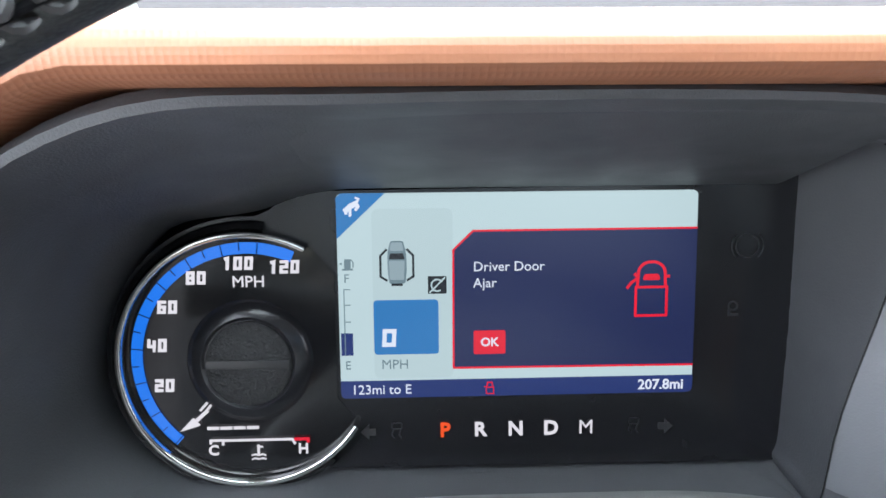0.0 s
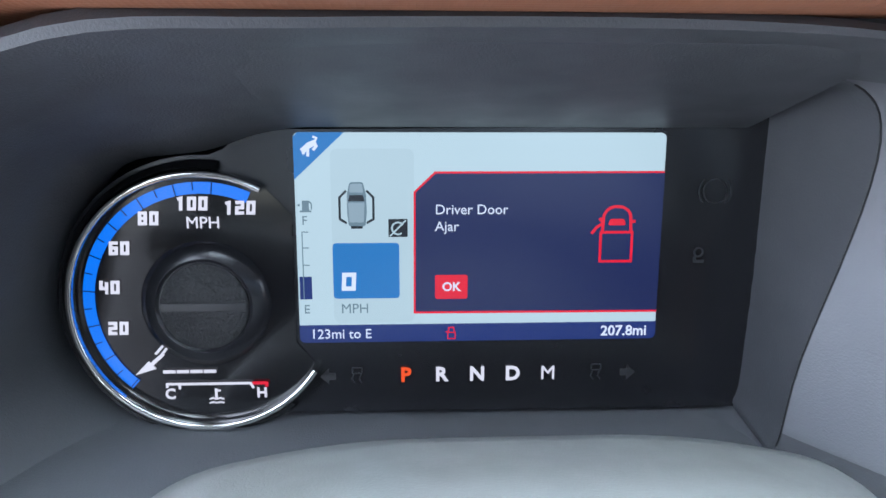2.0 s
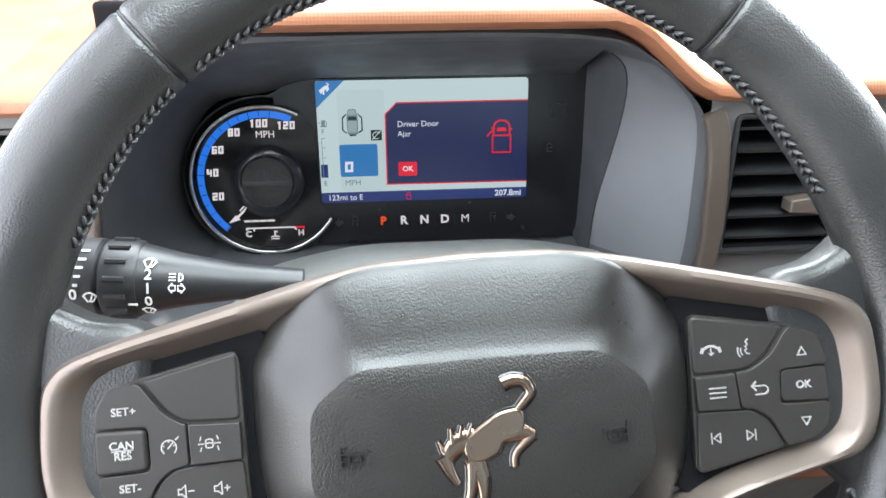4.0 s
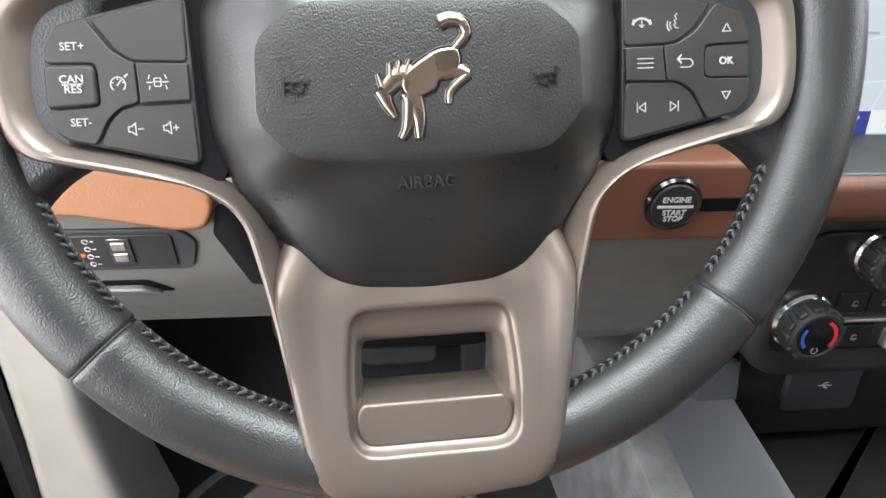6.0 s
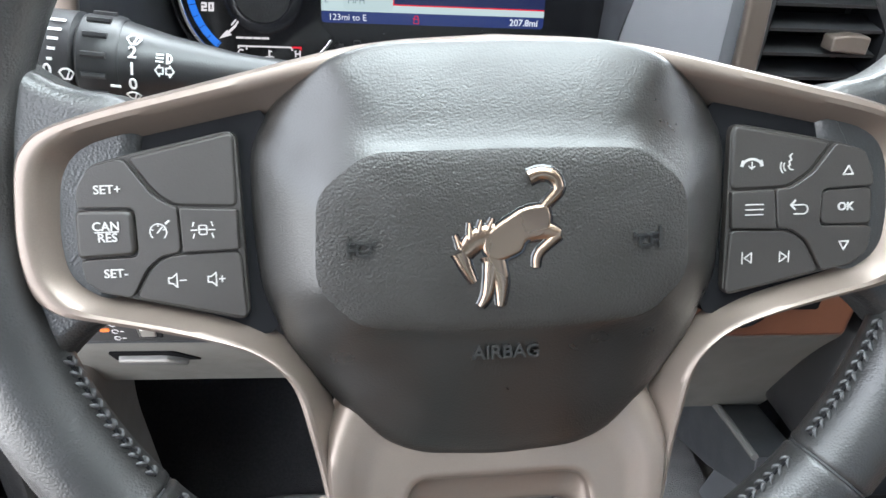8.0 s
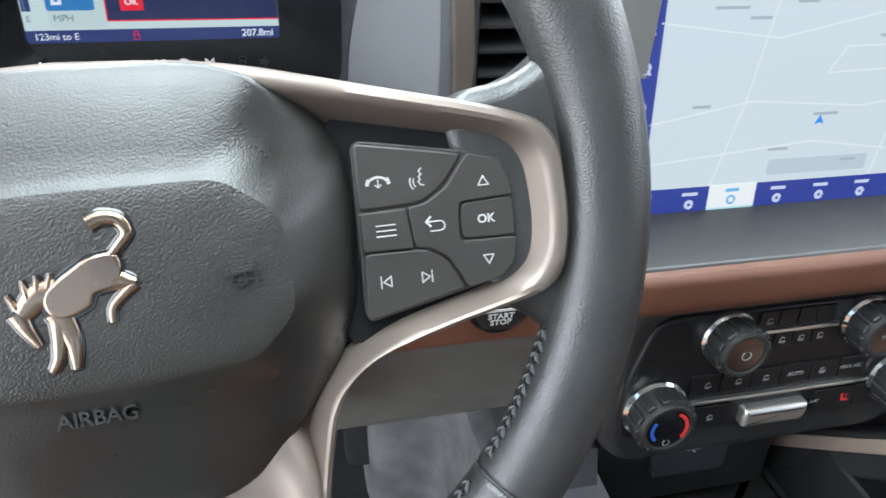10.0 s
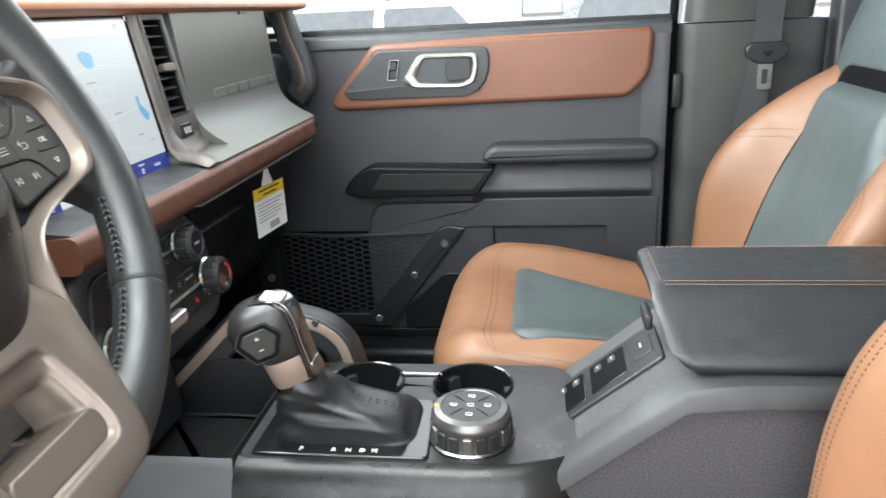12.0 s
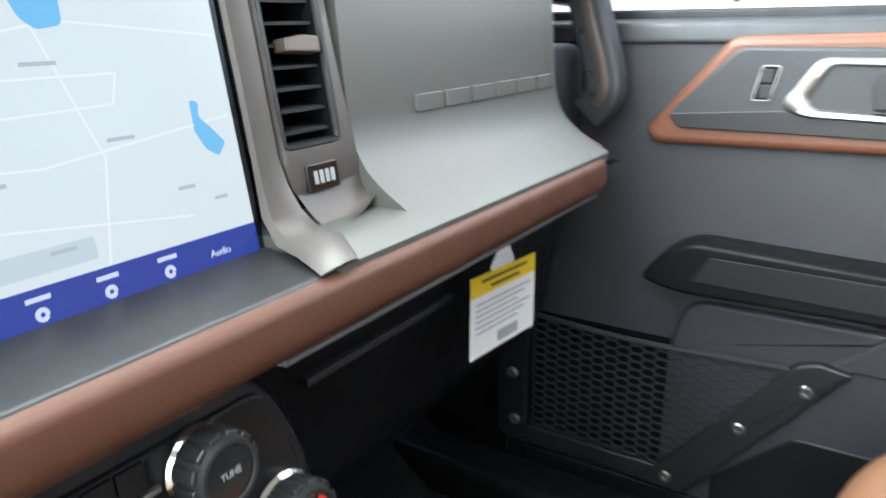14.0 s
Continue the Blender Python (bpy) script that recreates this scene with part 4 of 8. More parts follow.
G_GREY = glow("lit_grey", (0.16, 0.24, 0.27), 1.0)
G_DARK = glow("lit_dark", (0.012, 0.016, 0.02), 1.0)
G_MIST = glow("lit_mist", (0.54, 0.69, 0.70), 0.95)
G_STEEL = glow("lit_steel", (0.30, 0.40, 0.43), 1.0)


DIGITS = {"0": [(0, 0), (0, 1), (1, 1), (1, 0), (0, 0)], "1": [(0.25, 0.95), (0.6, 1), (0.6, 0)], "2": [(0, 1), (1, 1), (1, 0.5), (0, 0.5), (0, 0), (1, 0)],
          "4": [(0, 1), (0, 0.4), (1, 0.4), (1, 1), (1, 0)], "6": [(1, 1), (0, 1), (0, 0), (1, 0), (1, 0.52), (0, 0.52)], "8": [(0, 0.5), (0, 1), (1, 1), (1, 0), (0, 0), (0, 0.5), (1, 0.5)]}


def stroke(M, pts, w, c, bm, thick=0.0003):
    """One bent bar of width w along a line in the plane of M, its corners mitred."""
    v = [Vector(p) for p in pts]
    shut = (v[0] - v[-1]).length < 1e-6
    rows = []
    for i, p in enumerate(v):
        a = v[i - 1] if i else (v[-2] if shut else None)
        b = v[i + 1] if i < len(v) - 1 else (v[1] if shut else None)
        d0 = (p - a).normalized() if a else (b - p).normalized()
        d1 = (b - p).normalized() if b else d0
        n0, n1 = Vector((-d0.y, d0.x)), Vector((-d1.y, d1.x))
        m = n0 + n1
        m = m.normalized() / max(0.5, m.normalized().dot(n0)) if m.length > 0.2 else n0
        q = p + (d1 * w / 2 if b is None else -d0 * w / 2 if a is None else Vector((0, 0)))
        rows.append([M @ Vector((*(q + m * k), z)) for k, z in ((w / 2, c), (-w / 2, c), (-w / 2, c - thick), (w / 2, c - thick))])
    put_rings(bm, rows, cap=(not shut, not shut))


def block_digits(word, w, h, wide, x, y, c):
    """Heavy square digits about a point of the cluster's face."""
    bm = bmesh.new()
    pitch = w + wide * 0.75
    for k, d in enumerate(word):
        x0 = x + (k - (len(word) - 1) / 2) * pitch - (w - wide) / 2
        stroke(MC, [(x0 + a * (w - wide) + 0.0003 * (b - 0.5), y + (b - 0.5) * (h - wide)) for a, b in DIGITS[d]], wide, c, bm)
    return bm


def instrument_cluster():
    root = thing("instrument_cluster", MC.translation, "black instrument cluster with a round dial and lit display", "instrument cluster")
    out = [(-0.0929, 0.0432), (-0.0990, 0.0422), (-0.1060, 0.0360), (-0.1120, 0.0335)] + arc(-0.116, -0.0245, 0.0580, 88, 285, 40) + [(-0.0928, -0.0725), (0.1085, -0.0735), (0.1110, 0.075), (0.0700, 0.075), (0.0690, 0.0445)]
    part("lens_panel", prism(MC, out, -0.012, -0.0006), LENS_BLACK, root)

    # the speed dial
    dial = part("dial_face", prism(MC, arc(-0.116, -0.0245, 0.0520, 62, 327, 64) + [(-0.0810, -0.0420), (-0.0810, 0.0100)], -0.004, 0.0), GLOSS_BLACK, root, "black speed dial face")
    ring = bmesh.new()
    path = [MC @ Vector((p[0], p[1], 0.0035)) for p in arc(-0.116, -0.0245, 0.0512, 62, 327, 90)]
    swept(path, lambda t: rect(-0.0012, -0.0042, 0.0012, 0.0030, 0.0009, 3), up=MC.to_3x3() @ Vector((0, 0, 1)), bm=ring)
    part("dial_bezel", ring, CHROME, dial, "slim bright dial bezel")
    part("bezel_skirt", lofted([[MC @ Vector((p[0], p[1], c)) for p in arc(-0.116, -0.0245, 0.0525 + r, 82, 308, 90)] for r, c in ((0.0, 0.0005), (0.0010, 0.0036), (0.0022, 0.0030), (0.0040, -0.0004))], closed=False), GLOSS_BLACK, dial)
    part("speed_arc", lofted([[MC @ Vector((p[0], p[1], c)) for p in arc(-0.116, -0.0245, r, 66, 229, 80)] for r, c in ((0.0432, 0.0006), (0.0478, 0.0006))], closed=False), G_ARC, dial, "lit blue speed arc")
    ticks = bmesh.new()
    for k in range(17):
        a = radians(228 - (228 - 84) * k / 16)
        r0 = 0.0432 if k % 2 == 0 else 0.0448
        line(MC, [(-0.116 + r * math.cos(a), -0.0245 + r * math.sin(a)) for r in (r0, 0.0476)], 0.0004, 0.0012, ticks)
    part("speed_tick", ticks, GLOSS_BLACK, dial, kind="stuff")
    for word, x, v in (("20", -0.1509, -0.0350), ("40", -0.1530, -0.0182), ("60", -0.1480, -0.0025), ("80", -0.1360, 0.0092), ("100", -0.1191, 0.0149), ("120", -0.1008, 0.0132)):
        part("dial_number", block_digits(word, 0.0034, 0.0054, 0.00125, x, v, 0.0012), G_DIAL, dial)
    letters_part("dial_unit", "MPH", 0.0066, MC, -0.1152, 0.0072, 0.0012, G_DIAL, dial)
    hub = part("dial_hub", turned(MC @ Matrix.Translation((-0.1160, -0.0255, 0)), [(0.0256, 0.0003), (0.0246, 0.0016), (0.0222, 0.0034), (0.0190, 0.0042), (0.0178, 0.0032)], 56), LENS_BLACK, dial, "raised black dial hub")
    part("hub_disc", turned(MC @ Matrix.Translation((-0.1160, -0.0260, 0)), [(0.0173, 0.0026), (0.0173, 0.0036), (0.0165, 0.0041), (0.001, 0.0042)], 48), mat("coarse_black", (0.012, 0.012, 0.013), 0.55, grain=("noise", 900, 0.0015)), hub)
    part("hub_bar", prism(MC, rect(-0.1328, -0.0277, -0.0992, -0.0241), 0.0030, 0.0046, 0.0004), PLASTIC_BLACK, hub)
    nd = bmesh.new()
    line(MC, [(-0.1342, -0.0460), (-0.1415, -0.0525)], 0.0015, 0.0018, nd)
    line(MC, [(-0.1325, -0.0435), (-0.1352, -0.0468)], 0.0010, 0.0020, nd)
    line(MC, [(-0.1340, -0.0425), (-0.1367, -0.0455)], 0.0010, 0.0020, nd)
    prism(MC, [(-0.1400, -0.0488), (-0.1372, -0.0520), (-0.1455, -0.0545)], 0.0012, 0.0019, bm=nd)
    part("needle", nd, G_DIAL, dial, "lit white needle")
    g = bmesh.new()
    for k in range(4):
        line(MC, [(-0.1342 + 0.0054 * k, -0.0535), (-0.1302 + 0.0054 * k, -0.0535)], 0.0013, 0.0014, g)
    line(MC, [(-0.1335, -0.0600), (-0.1335, -0.0588), (-0.1285, -0.0588), (-0.1285, -0.0606)], 0.0010, 0.0013, g)
    line(MC, [(-0.1280, -0.0588), (-0.1000, -0.0588), (-0.0990, -0.0606)], 0.0010, 0.0015, g)
    for yy in (-0.0655, -0.0672):
        line(MC, [(-0.1168, yy), (-0.1155, yy + 0.0005), (-0.1140, yy), (-0.1125, yy + 0.0005), (-0.1112, yy)], 0.0006, 0.0014, g)
    line(MC, [(-0.1140, -0.0645), (-0.1140, -0.0612)], 0.0010, 0.0016, g)
    line(MC, [(-0.1140, -0.0618), (-0.1124, -0.0618)], 0.0007, 0.0014, g)
    part("temperature_scale", g, G_DIAL, dial)
    part("hot_mark", line(MC, [(-0.0988, -0.0588), (-0.0935, -0.0588), (-0.0935, -0.0600)], 0.0012, 0.0015), G_RED, dial)
    letters_part("temperature_lettering", "C", 0.0060, MC, -0.1324, -0.0632, 0.0012, G_DIAL, dial, bold=0.00015)
    letters_part("temperature_lettering", "H", 0.0060, MC, -0.0956, -0.0632, 0.0012, G_DIAL, dial, bold=0.00015)

    # the display
    x0, x1, v0, v1 = -0.0795, 0.0668, -0.0423, 0.0422
    disp = part("display", prism(MC, rect(x0, v0, x1, v1, 0.0025), -0.004, 0.0), G_WHITE, root, "lit pale display")
    part("side_strip", prism(MC, rect(-0.0655, -0.0340, -0.0330, 0.0360, 0.003), -0.001, 0.00030), G_MIST, disp)
    part("status_bar", prism(MC, rounded([(x0, v0), (x1, v0), (x1, -0.0350), (x0, -0.0350)], [0.0025, 0.0025, 0, 0]), -0.001, 0.0004), G_BAR, disp, "lit dark blue status bar")
    part("corner_flag", prism(MC, [(x0, 0.0240), (-0.0600, v1), (-0.0778, v1), (x0, 0.0405)], -0.001, 0.0004), G_BLUE, disp)
    fl = bmesh.new()
    for pts, w in (([(-0.0756, 0.0354), (-0.0735, 0.0372), (-0.0714, 0.0382)], 0.0022), ([(-0.0738, 0.0366), (-0.0739, 0.0334)], 0.0011), ([(-0.0759, 0.0360), (-0.0755, 0.0342)], 0.0011), ([(-0.0717, 0.0378), (-0.0706, 0.0370), (-0.0716, 0.0357)], 0.0011), ([(-0.0712, 0.0385), (-0.0704, 0.0400), (-0.0716, 0.0405)], 0.0008)):
        line(MC, pts, w, 0.0008, fl)
    part("corner_badge", fl, G_TEXT, disp)
    alert = part("alert_panel", prism(MC, [(-0.0330, -0.0300), (0.0667, -0.0304), (0.0668, 0.0268), (-0.0247, 0.0267), (-0.0328, 0.0190)], -0.001, 0.0004), G_NAVY, disp, "lit navy warning panel with a red edge")
    part("alert_edge", line(MC, [(0.0664, 0.0268), (-0.0247, 0.0267), (-0.0328, 0.0190), (-0.0330, -0.0300), (0.0664, -0.0304)], 0.0008, 0.0007), G_RED, alert)
    letters_part("alert_lettering", "Driver Door", 0.0056, MC, -0.0248, 0.0119, 0.0007, G_TEXT, alert, align="LEFT")
    letters_part("alert_lettering", "Ajar", 0.0056, MC, -0.0248, 0.0052, 0.0007, G_TEXT, alert, align="LEFT")
    part("alert_button", prism(MC, rect(-0.0247, -0.0243, -0.0116, -0.0145, 0.0008), 0.0, 0.0008), G_RED, alert, "lit red button")
    letters_part("button_lettering", "OK", 0.0050, MC, -0.0182, -0.0194, 0.0010, G_TEXT, alert, bold=0.0001)
    car = bmesh.new()
    line(MC, rect(0.0420, -0.0093, 0.0548, 0.0026, 0.0), 0.0010, 0.0008, car, closed=True)
    line(MC, [(0.0424, 0.0028)] + rounded([(0.0426, 0.0030), (0.0430, 0.0105), (0.0460, 0.0130), (0.0508, 0.0130), (0.0538, 0.0105), (0.0542, 0.0030)], [0, 0.004, 0.004, 0.004, 0.004, 0], 4), 0.0011, 0.0008, car)
    line(MC, [(0.0425, 0.0062), (0.0402, 0.0046), (0.0384, 0.0024)], 0.0011, 0.0008, car)
    line(MC, [(0.0425, 0.0070), (0.0415, 0.0080)], 0.0012, 0.0008, car)
    line(MC, [(0.0545, 0.0070), (0.0555, 0.0070)], 0.0012, 0.0008, car)
    prism(MC, rounded([(0.0448, 0.0055), (0.0520, 0.0055), (0.0512, 0.0080), (0.0456, 0.0080)], 0.0008), 0.0, 0.0009, bm=car)
    part("alert_symbol", car, G_RED, alert, "lit red car symbol with an open door")
    # small truck view and its speed box
    part("vehicle_symbol", prism(MC, rounded([(-0.0588, 0.0055), (-0.0522, 0.0055), (-0.0516, 0.0110), (-0.0518, 0.0180), (-0.0530, 0.0230), (-0.0582, 0.0230), (-0.0594, 0.0180), (-0.0594, 0.0110)], 0.0010), 0.0, 0.0008, 0.0004), G_GREY, disp)
    pale = bmesh.new()
    prism(MC, rounded([(-0.0584, 0.0190), (-0.0528, 0.0190), (-0.0534, 0.0224), (-0.0578, 0.0224)], 0.0006), 0.0, 0.0011, bm=pale)
    prism(MC, rounded([(-0.0584, 0.0072), (-0.0528, 0.0072), (-0.0524, 0.0150), (-0.0588, 0.0150)], 0.0006), 0.0, 0.0011, bm=pale)
    part("vehicle_panel", pale, G_STEEL, disp)
    tr = bmesh.new()
    prism(MC, [(-0.0588, 0.0156), (-0.0524, 0.0156), (-0.0530, 0.0180), (-0.0582, 0.0180)], 0.0, 0.0012, bm=tr)
    line(MC, [(-0.0575, 0.0052), (-0.0537, 0.0052)], 0.0010, 0.0011, tr)
    for s in (-1, 1):
        line(MC, [(-0.0556 + s * 0.0042, 0.0195), (-0.0556 + s * 0.0066, 0.0170), (-0.0556 + s * 0.0066, 0.0085), (-0.0556 + s * 0.0042, 0.0070)], 0.0009, 0.0009, tr)
    part("vehicle_lines", tr, G_DARK, disp, kind="stuff")
    part("speed_box", prism(MC, rect(-0.0654, -0.0238, -0.0390, -0.0012, 0.0016), 0.0, 0.0008), G_BLUE, disp, "lit blue speed box")
    part("speed_number", block_digits("0", 0.0056, 0.0074, 0.0017, -0.0592, -0.0168, 0.0011), G_TEXT, disp)
    letters_part("speed_unit", "MPH", 0.0056, MC, -0.0570, -0.0282, 0.0007, G_GREY, disp)
    sb = part("stop_start_symbol", prism(MC, rect(-0.0432, 0.0012, -0.0356, 0.0084, 0.0004), 0.0, 0.0006), G_DARK, disp)
    bm = line(MC, arc(-0.0394, 0.0047, 0.0024, 40, 300, 14), 0.0006, 0.0010)
    line(MC, [(-0.0424, 0.0018), (-0.0364, 0.0078)], 0.0006, 0.0011, bm)
    part("symbol_lines", bm, G_MIST, sb)
    fu = bmesh.new()
    prism(MC, rect(-0.0768, 0.0118, -0.0742, 0.0158, 0.0003), 0.0, 0.0007, bm=fu)
    line(MC, [(-0.0775, 0.0116), (-0.0735, 0.0116)], 0.0007, 0.0007, fu)
    line(MC, [(-0.0740, 0.0155), (-0.0732, 0.0145), (-0.0732, 0.0125)], 0.0005, 0.0007, fu)
    prism(MC, [(-0.0788, 0.0140), (-0.0778, 0.0146), (-0.0778, 0.0134)], 0.0, 0.0007, bm=fu)
    line(MC, [(-0.0748, 0.0034), (-0.0772, 0.0034), (-0.0772, -0.0240)], 0.0004, 0.0007, fu)
    line(MC, [(-0.0772, -0.0030), (-0.0748, -0.0030)], 0.0004, 0.0007, fu)
    line(MC, [(-0.0772, -0.0100), (-0.0748, -0.0100)], 0.0004, 0.0007, fu)
    part("fuel_scale", fu, G_GREY, disp)
    part("fuel_level", prism(MC, rect(-0.0788, -0.0240, -0.0740, -0.0148), 0.0, 0.0006), G_BAR, disp)
    letters_part("fuel_lettering", "F", 0.0050, MC, -0.0760, 0.0078, 0.0007, G_GREY, disp)
    letters_part("fuel_lettering", "E", 0.0050, MC, -0.0762, -0.0283, 0.0007, G_GREY, disp)
    letters_part("range_lettering", "123mi to E", 0.0056, MC, -0.0752, -0.0388, 0.0008, G_TEXT, disp, align="LEFT")
    letters_part("distance_lettering", "207.8mi", 0.0060, MC, 0.0630, -0.0388, 0.0008, G_TEXT, disp, align="RIGHT", bold=0.00008)
    dr = line(MC, rect(-0.0195, -0.0412, -0.0165, -0.0385), 0.0004, 0.0009, closed=True)
    line(MC, [(-0.0193, -0.0384), (-0.0190, -0.0364), (-0.0172, -0.0364), (-0.0168, -0.0384)], 0.0005, 0.0009, dr)
    line(MC, [(-0.0193, -0.0380), (-0.0203, -0.0383)], 0.0004, 0.0009, dr)
    part("door_warning", dr, G_RED, disp)
    for word, x in zip("PRNDM", (-0.0368, -0.0221, -0.0072, 0.0076, 0.0224)):
        letters_part("gear_letter", word, 0.0084, MC, x, -0.0570, 0.0003, G_ORANGE if word == "P" else G_DIAL, root, bold=0.00026 if word != "M" else 0.0)
    # unlit symbols that barely show in the lens
    un = bmesh.new()
    for x, s in ((-0.0684, -1), (0.0559, 1)):
        prism(MC, [(x + s * 0.0035, -0.0572), (x, -0.0540), (x, -0.0558), (x - s * 0.0028, -0.0558), (x - s * 0.0028, -0.0586), (x, -0.0586), (x, -0.0604)][::s], -0.002, 0.0, bm=un)
    for x in (-0.0568, 0.0428):
        line(MC, rect(x - 0.0020, -0.0560, x + 0.0020, -0.0535, 0.0006), 0.0005, 0.0, un, closed=True)
        line(MC, [(x - 0.0015, -0.0566), (x - 0.0022, -0.0585), (x - 0.0012, -0.0600)], 0.0005, 0.0, un)
        line(MC, [(x + 0.0015, -0.0566), (x + 0.0008, -0.0585), (x + 0.0018, -0.0600)], 0.0005, 0.0, un)
    line(MC, arc(0.0880, 0.0190, 0.0048, 0, 360, 24), 0.0005, 0.0, un)
    line(MC, arc(0.0880, 0.0190, 0.0066, -45, 45, 8), 0.0005, 0.0, un)
    line(MC, arc(0.0880, 0.0190, 0.0066, 135, 225, 8), 0.0005, 0.0, un)
    line(MC, arc(0.0830, -0.0060, 0.0018, 0, 360, 12), 0.0007, 0.0, un)
    line(MC, [(0.0815, -0.0082), (0.0815, -0.0098), (0.0850, -0.0098)], 0.0012, 0.0, un)
    part("unlit_symbol", un, GREY_MARK, root, kind="stuff")


instrument_cluster()



# ---- dashboard ----
T_LEAN = radians(9)
MT = axes((0, 0.182, 0.637), (1, 0, 0), (0, math.sin(T_LEAN), math.cos(T_LEAN)))
MH = axes((MID, 0.136, 0.530), (1, 0, 0), (0, 0.10, 1.0))


def step(x, a, b):
    t = min(1, max(0, (x - a) / (b - a)))
    return t * t * (3 - 2 * t)


def brow(x):
    """Height of the dash pad's front lower edge."""
    return 0.815 + 0.0415 * step(x, -0.205, -0.125) * (1 - step(x, 0.088, 0.158))


def dashboard():
    root = thing("dashboard", (MID, 0.2, 0.6), "dashboard with tan padded top, graphite fascia and brown trim", "dashboard")
    xs = [-0.37 + 1.53 * k / 150 for k in range(151)]
    prof = ((0.225, -0.0040), (0.200, -0.0015), (0.1905, 0.0010), (0.187, 0.0040), (0.1865, 0.0075), (0.1885, 0.0115), (0.194, 0.0150), (0.203, 0.0168), (0.23, 0.0172))
    rows = [[(x, y, brow(x) + dz) for y, dz in prof] + [(x, 0.40, 0.5 * (brow(x) + 0.862) + 0.015), (x, 0.60, 0.878), (x, 0.76, 0.882)] for x in xs]
    part("top_pad", lofted(rows, closed=False), TAN_PAD, root, "tan padded dash top with a fine dotted grain")

    # hood over the instruments
    front = smooth_path([(-0.10, 0.668), (-0.178, 0.674), (-0.206, 0.697), (-0.200, 0.735), (-0.186, 0.795), (-0.163, 0.828), (-0.120, 0.8485), (-0.06, 0.8515), (0.03, 0.8520), (0.088, 0.8490), (0.112, 0.8400), (0.134, 0.8235), (0.150, 0.8040), (0.156, 0.77), (0.158, 0.715), (0.148, 0.686), (0.118, 0.674), (0.02, 0.670)], 5)
    back = smooth_path([(-0.10, 0.6935), (-0.150, 0.6940), (-0.172, 0.706), (-0.1765, 0.735), (-0.166, 0.772), (-0.145, 0.796), (-0.112, 0.8020), (-0.08, 0.8105), (0.0, 0.8140), (0.045, 0.8260), (0.075, 0.8340), (0.0990, 0.8370), (0.1075, 0.822), (0.1065, 0.77), (0.1055, 0.715), (0.1030, 0.6985), (0.094, 0.6940), (0.02, 0.6935)], 5)

    def hoop(t, y, r):
        """r: 0 at the front edge, 1 at the crease of the right cheek, 2 at the panel."""
        row = []
        for p, q in zip(front, back):
            k = step(p[0], 0.085, 0.150)
            crease = 1.0 - 0.30 * step(p[1], 0.720, 0.815)
            right = r * crease if r <= 1 else crease + (1 - crease) * (r - 1)
            s = t + (right - t) * k
            row.append((p[0] + (q[0] - p[0]) * s, y, p[1] + (q[1] - p[1]) * (t + (s - t) * 0.6)))
        return row
    rows = ((-0.10, 0.205, -0.06), (-0.04, 0.200, -0.02), (0.02, 0.2005, 0.02), (0.08, 0.206, 0.12), (0.17, 0.220, 0.40), (0.25, 0.228, 0.56), (0.43, 0.2475, 0.95), (0.46, 0.2505, 1.0), (0.50, 0.254, 1.06), (0.75, 0.277, 1.5), (1.0, 0.300, 2.0), (1.0, 0.315, 2.0))
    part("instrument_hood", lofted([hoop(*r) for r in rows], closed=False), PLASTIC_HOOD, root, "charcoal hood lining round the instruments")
    ceil = rounded([(0.212, 0.8475), (0.300, 0.8105), (0.314, 0.8105), (0.314, 0.855), (0.212, 0.855)], [0.002, 0.004, 0, 0, 0])
    part("hood_ceiling", lofted([[(-0.085, y, z) for y, z in ceil], [(0.098, y, z) for y, z in ceil]]), PLASTIC_HOOD, root, "charcoal ceiling over the display")
    # cheek laid over the hood in a paler colour that stands for light
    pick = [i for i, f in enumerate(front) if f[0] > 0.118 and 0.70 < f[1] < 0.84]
    part("hood_cheek", lofted([[(hoop(*r)[i][0], hoop(*r)[i][1] - 0.0007, hoop(*r)[i][2]) for i in pick] for r in rows if 0.05 < r[2] <= 1.0], closed=False), PLASTIC_CHEEK_LIT, root, "hood cheek beside the instruments, paler for the light it faces")
    # thin black line drawn in for the soft shade along the crease
    crease_path = [p for p, f in zip(hoop(0.46, 0.2500, 1.0), front) if f[0] > 0.128 and f[1] < 0.83]
    part("crease_shade_line", swept([(x - 0.0004, y, max(z, 0.698)) for x, y, z in crease_path if z > 0.696], ellipse(0.0004, 0.0004, 8), up=(0, -1, 0)), PLASTIC_BLACK, root)
    part("hood_back", soft_box(-0.22, 0.312, 0.62, 0.16, 0.325, 0.86, 0.004), DEEP_BLACK, root)
    part("instrument_shelf", lofted([[(x, y, z) for x in (-0.185, -0.10, 0.0, 0.08, 0.1150)] for y, z in ((0.302, 0.696), (0.285, 0.691), (0.24, 0.690), (0.205, 0.680), (0.20, 0.64))], closed=False), PLASTIC_HOOD, root)
    # bronze edge down the hood's right side
    pth = [(x + 0.004, 0.194, z) for x, z in [(p[0], p[1]) for p in front] if x > 0.146 and 0.69 < z < 0.811]
    part("hood_trim", swept(pth, rect(-0.0065, -0.004, 0.0065, 0.004, 0.003), up=(0, -1, 0)), BRONZE, root, "satin bronze trim strip")
    FM = axes((0, 0.1955, 0), (1, 0, 0), (0, 0, 1))
    part("fascia", plate_with_holes(FM, [(0.152, 0.62), (0.275, 0.62), (0.275, 0.824), (0.150, 0.824), (0.160, 0.70)], [rect(0.168, 0.722, 0.242, 0.806, 0.005)], 0.0), PLASTIC_GREY, root)
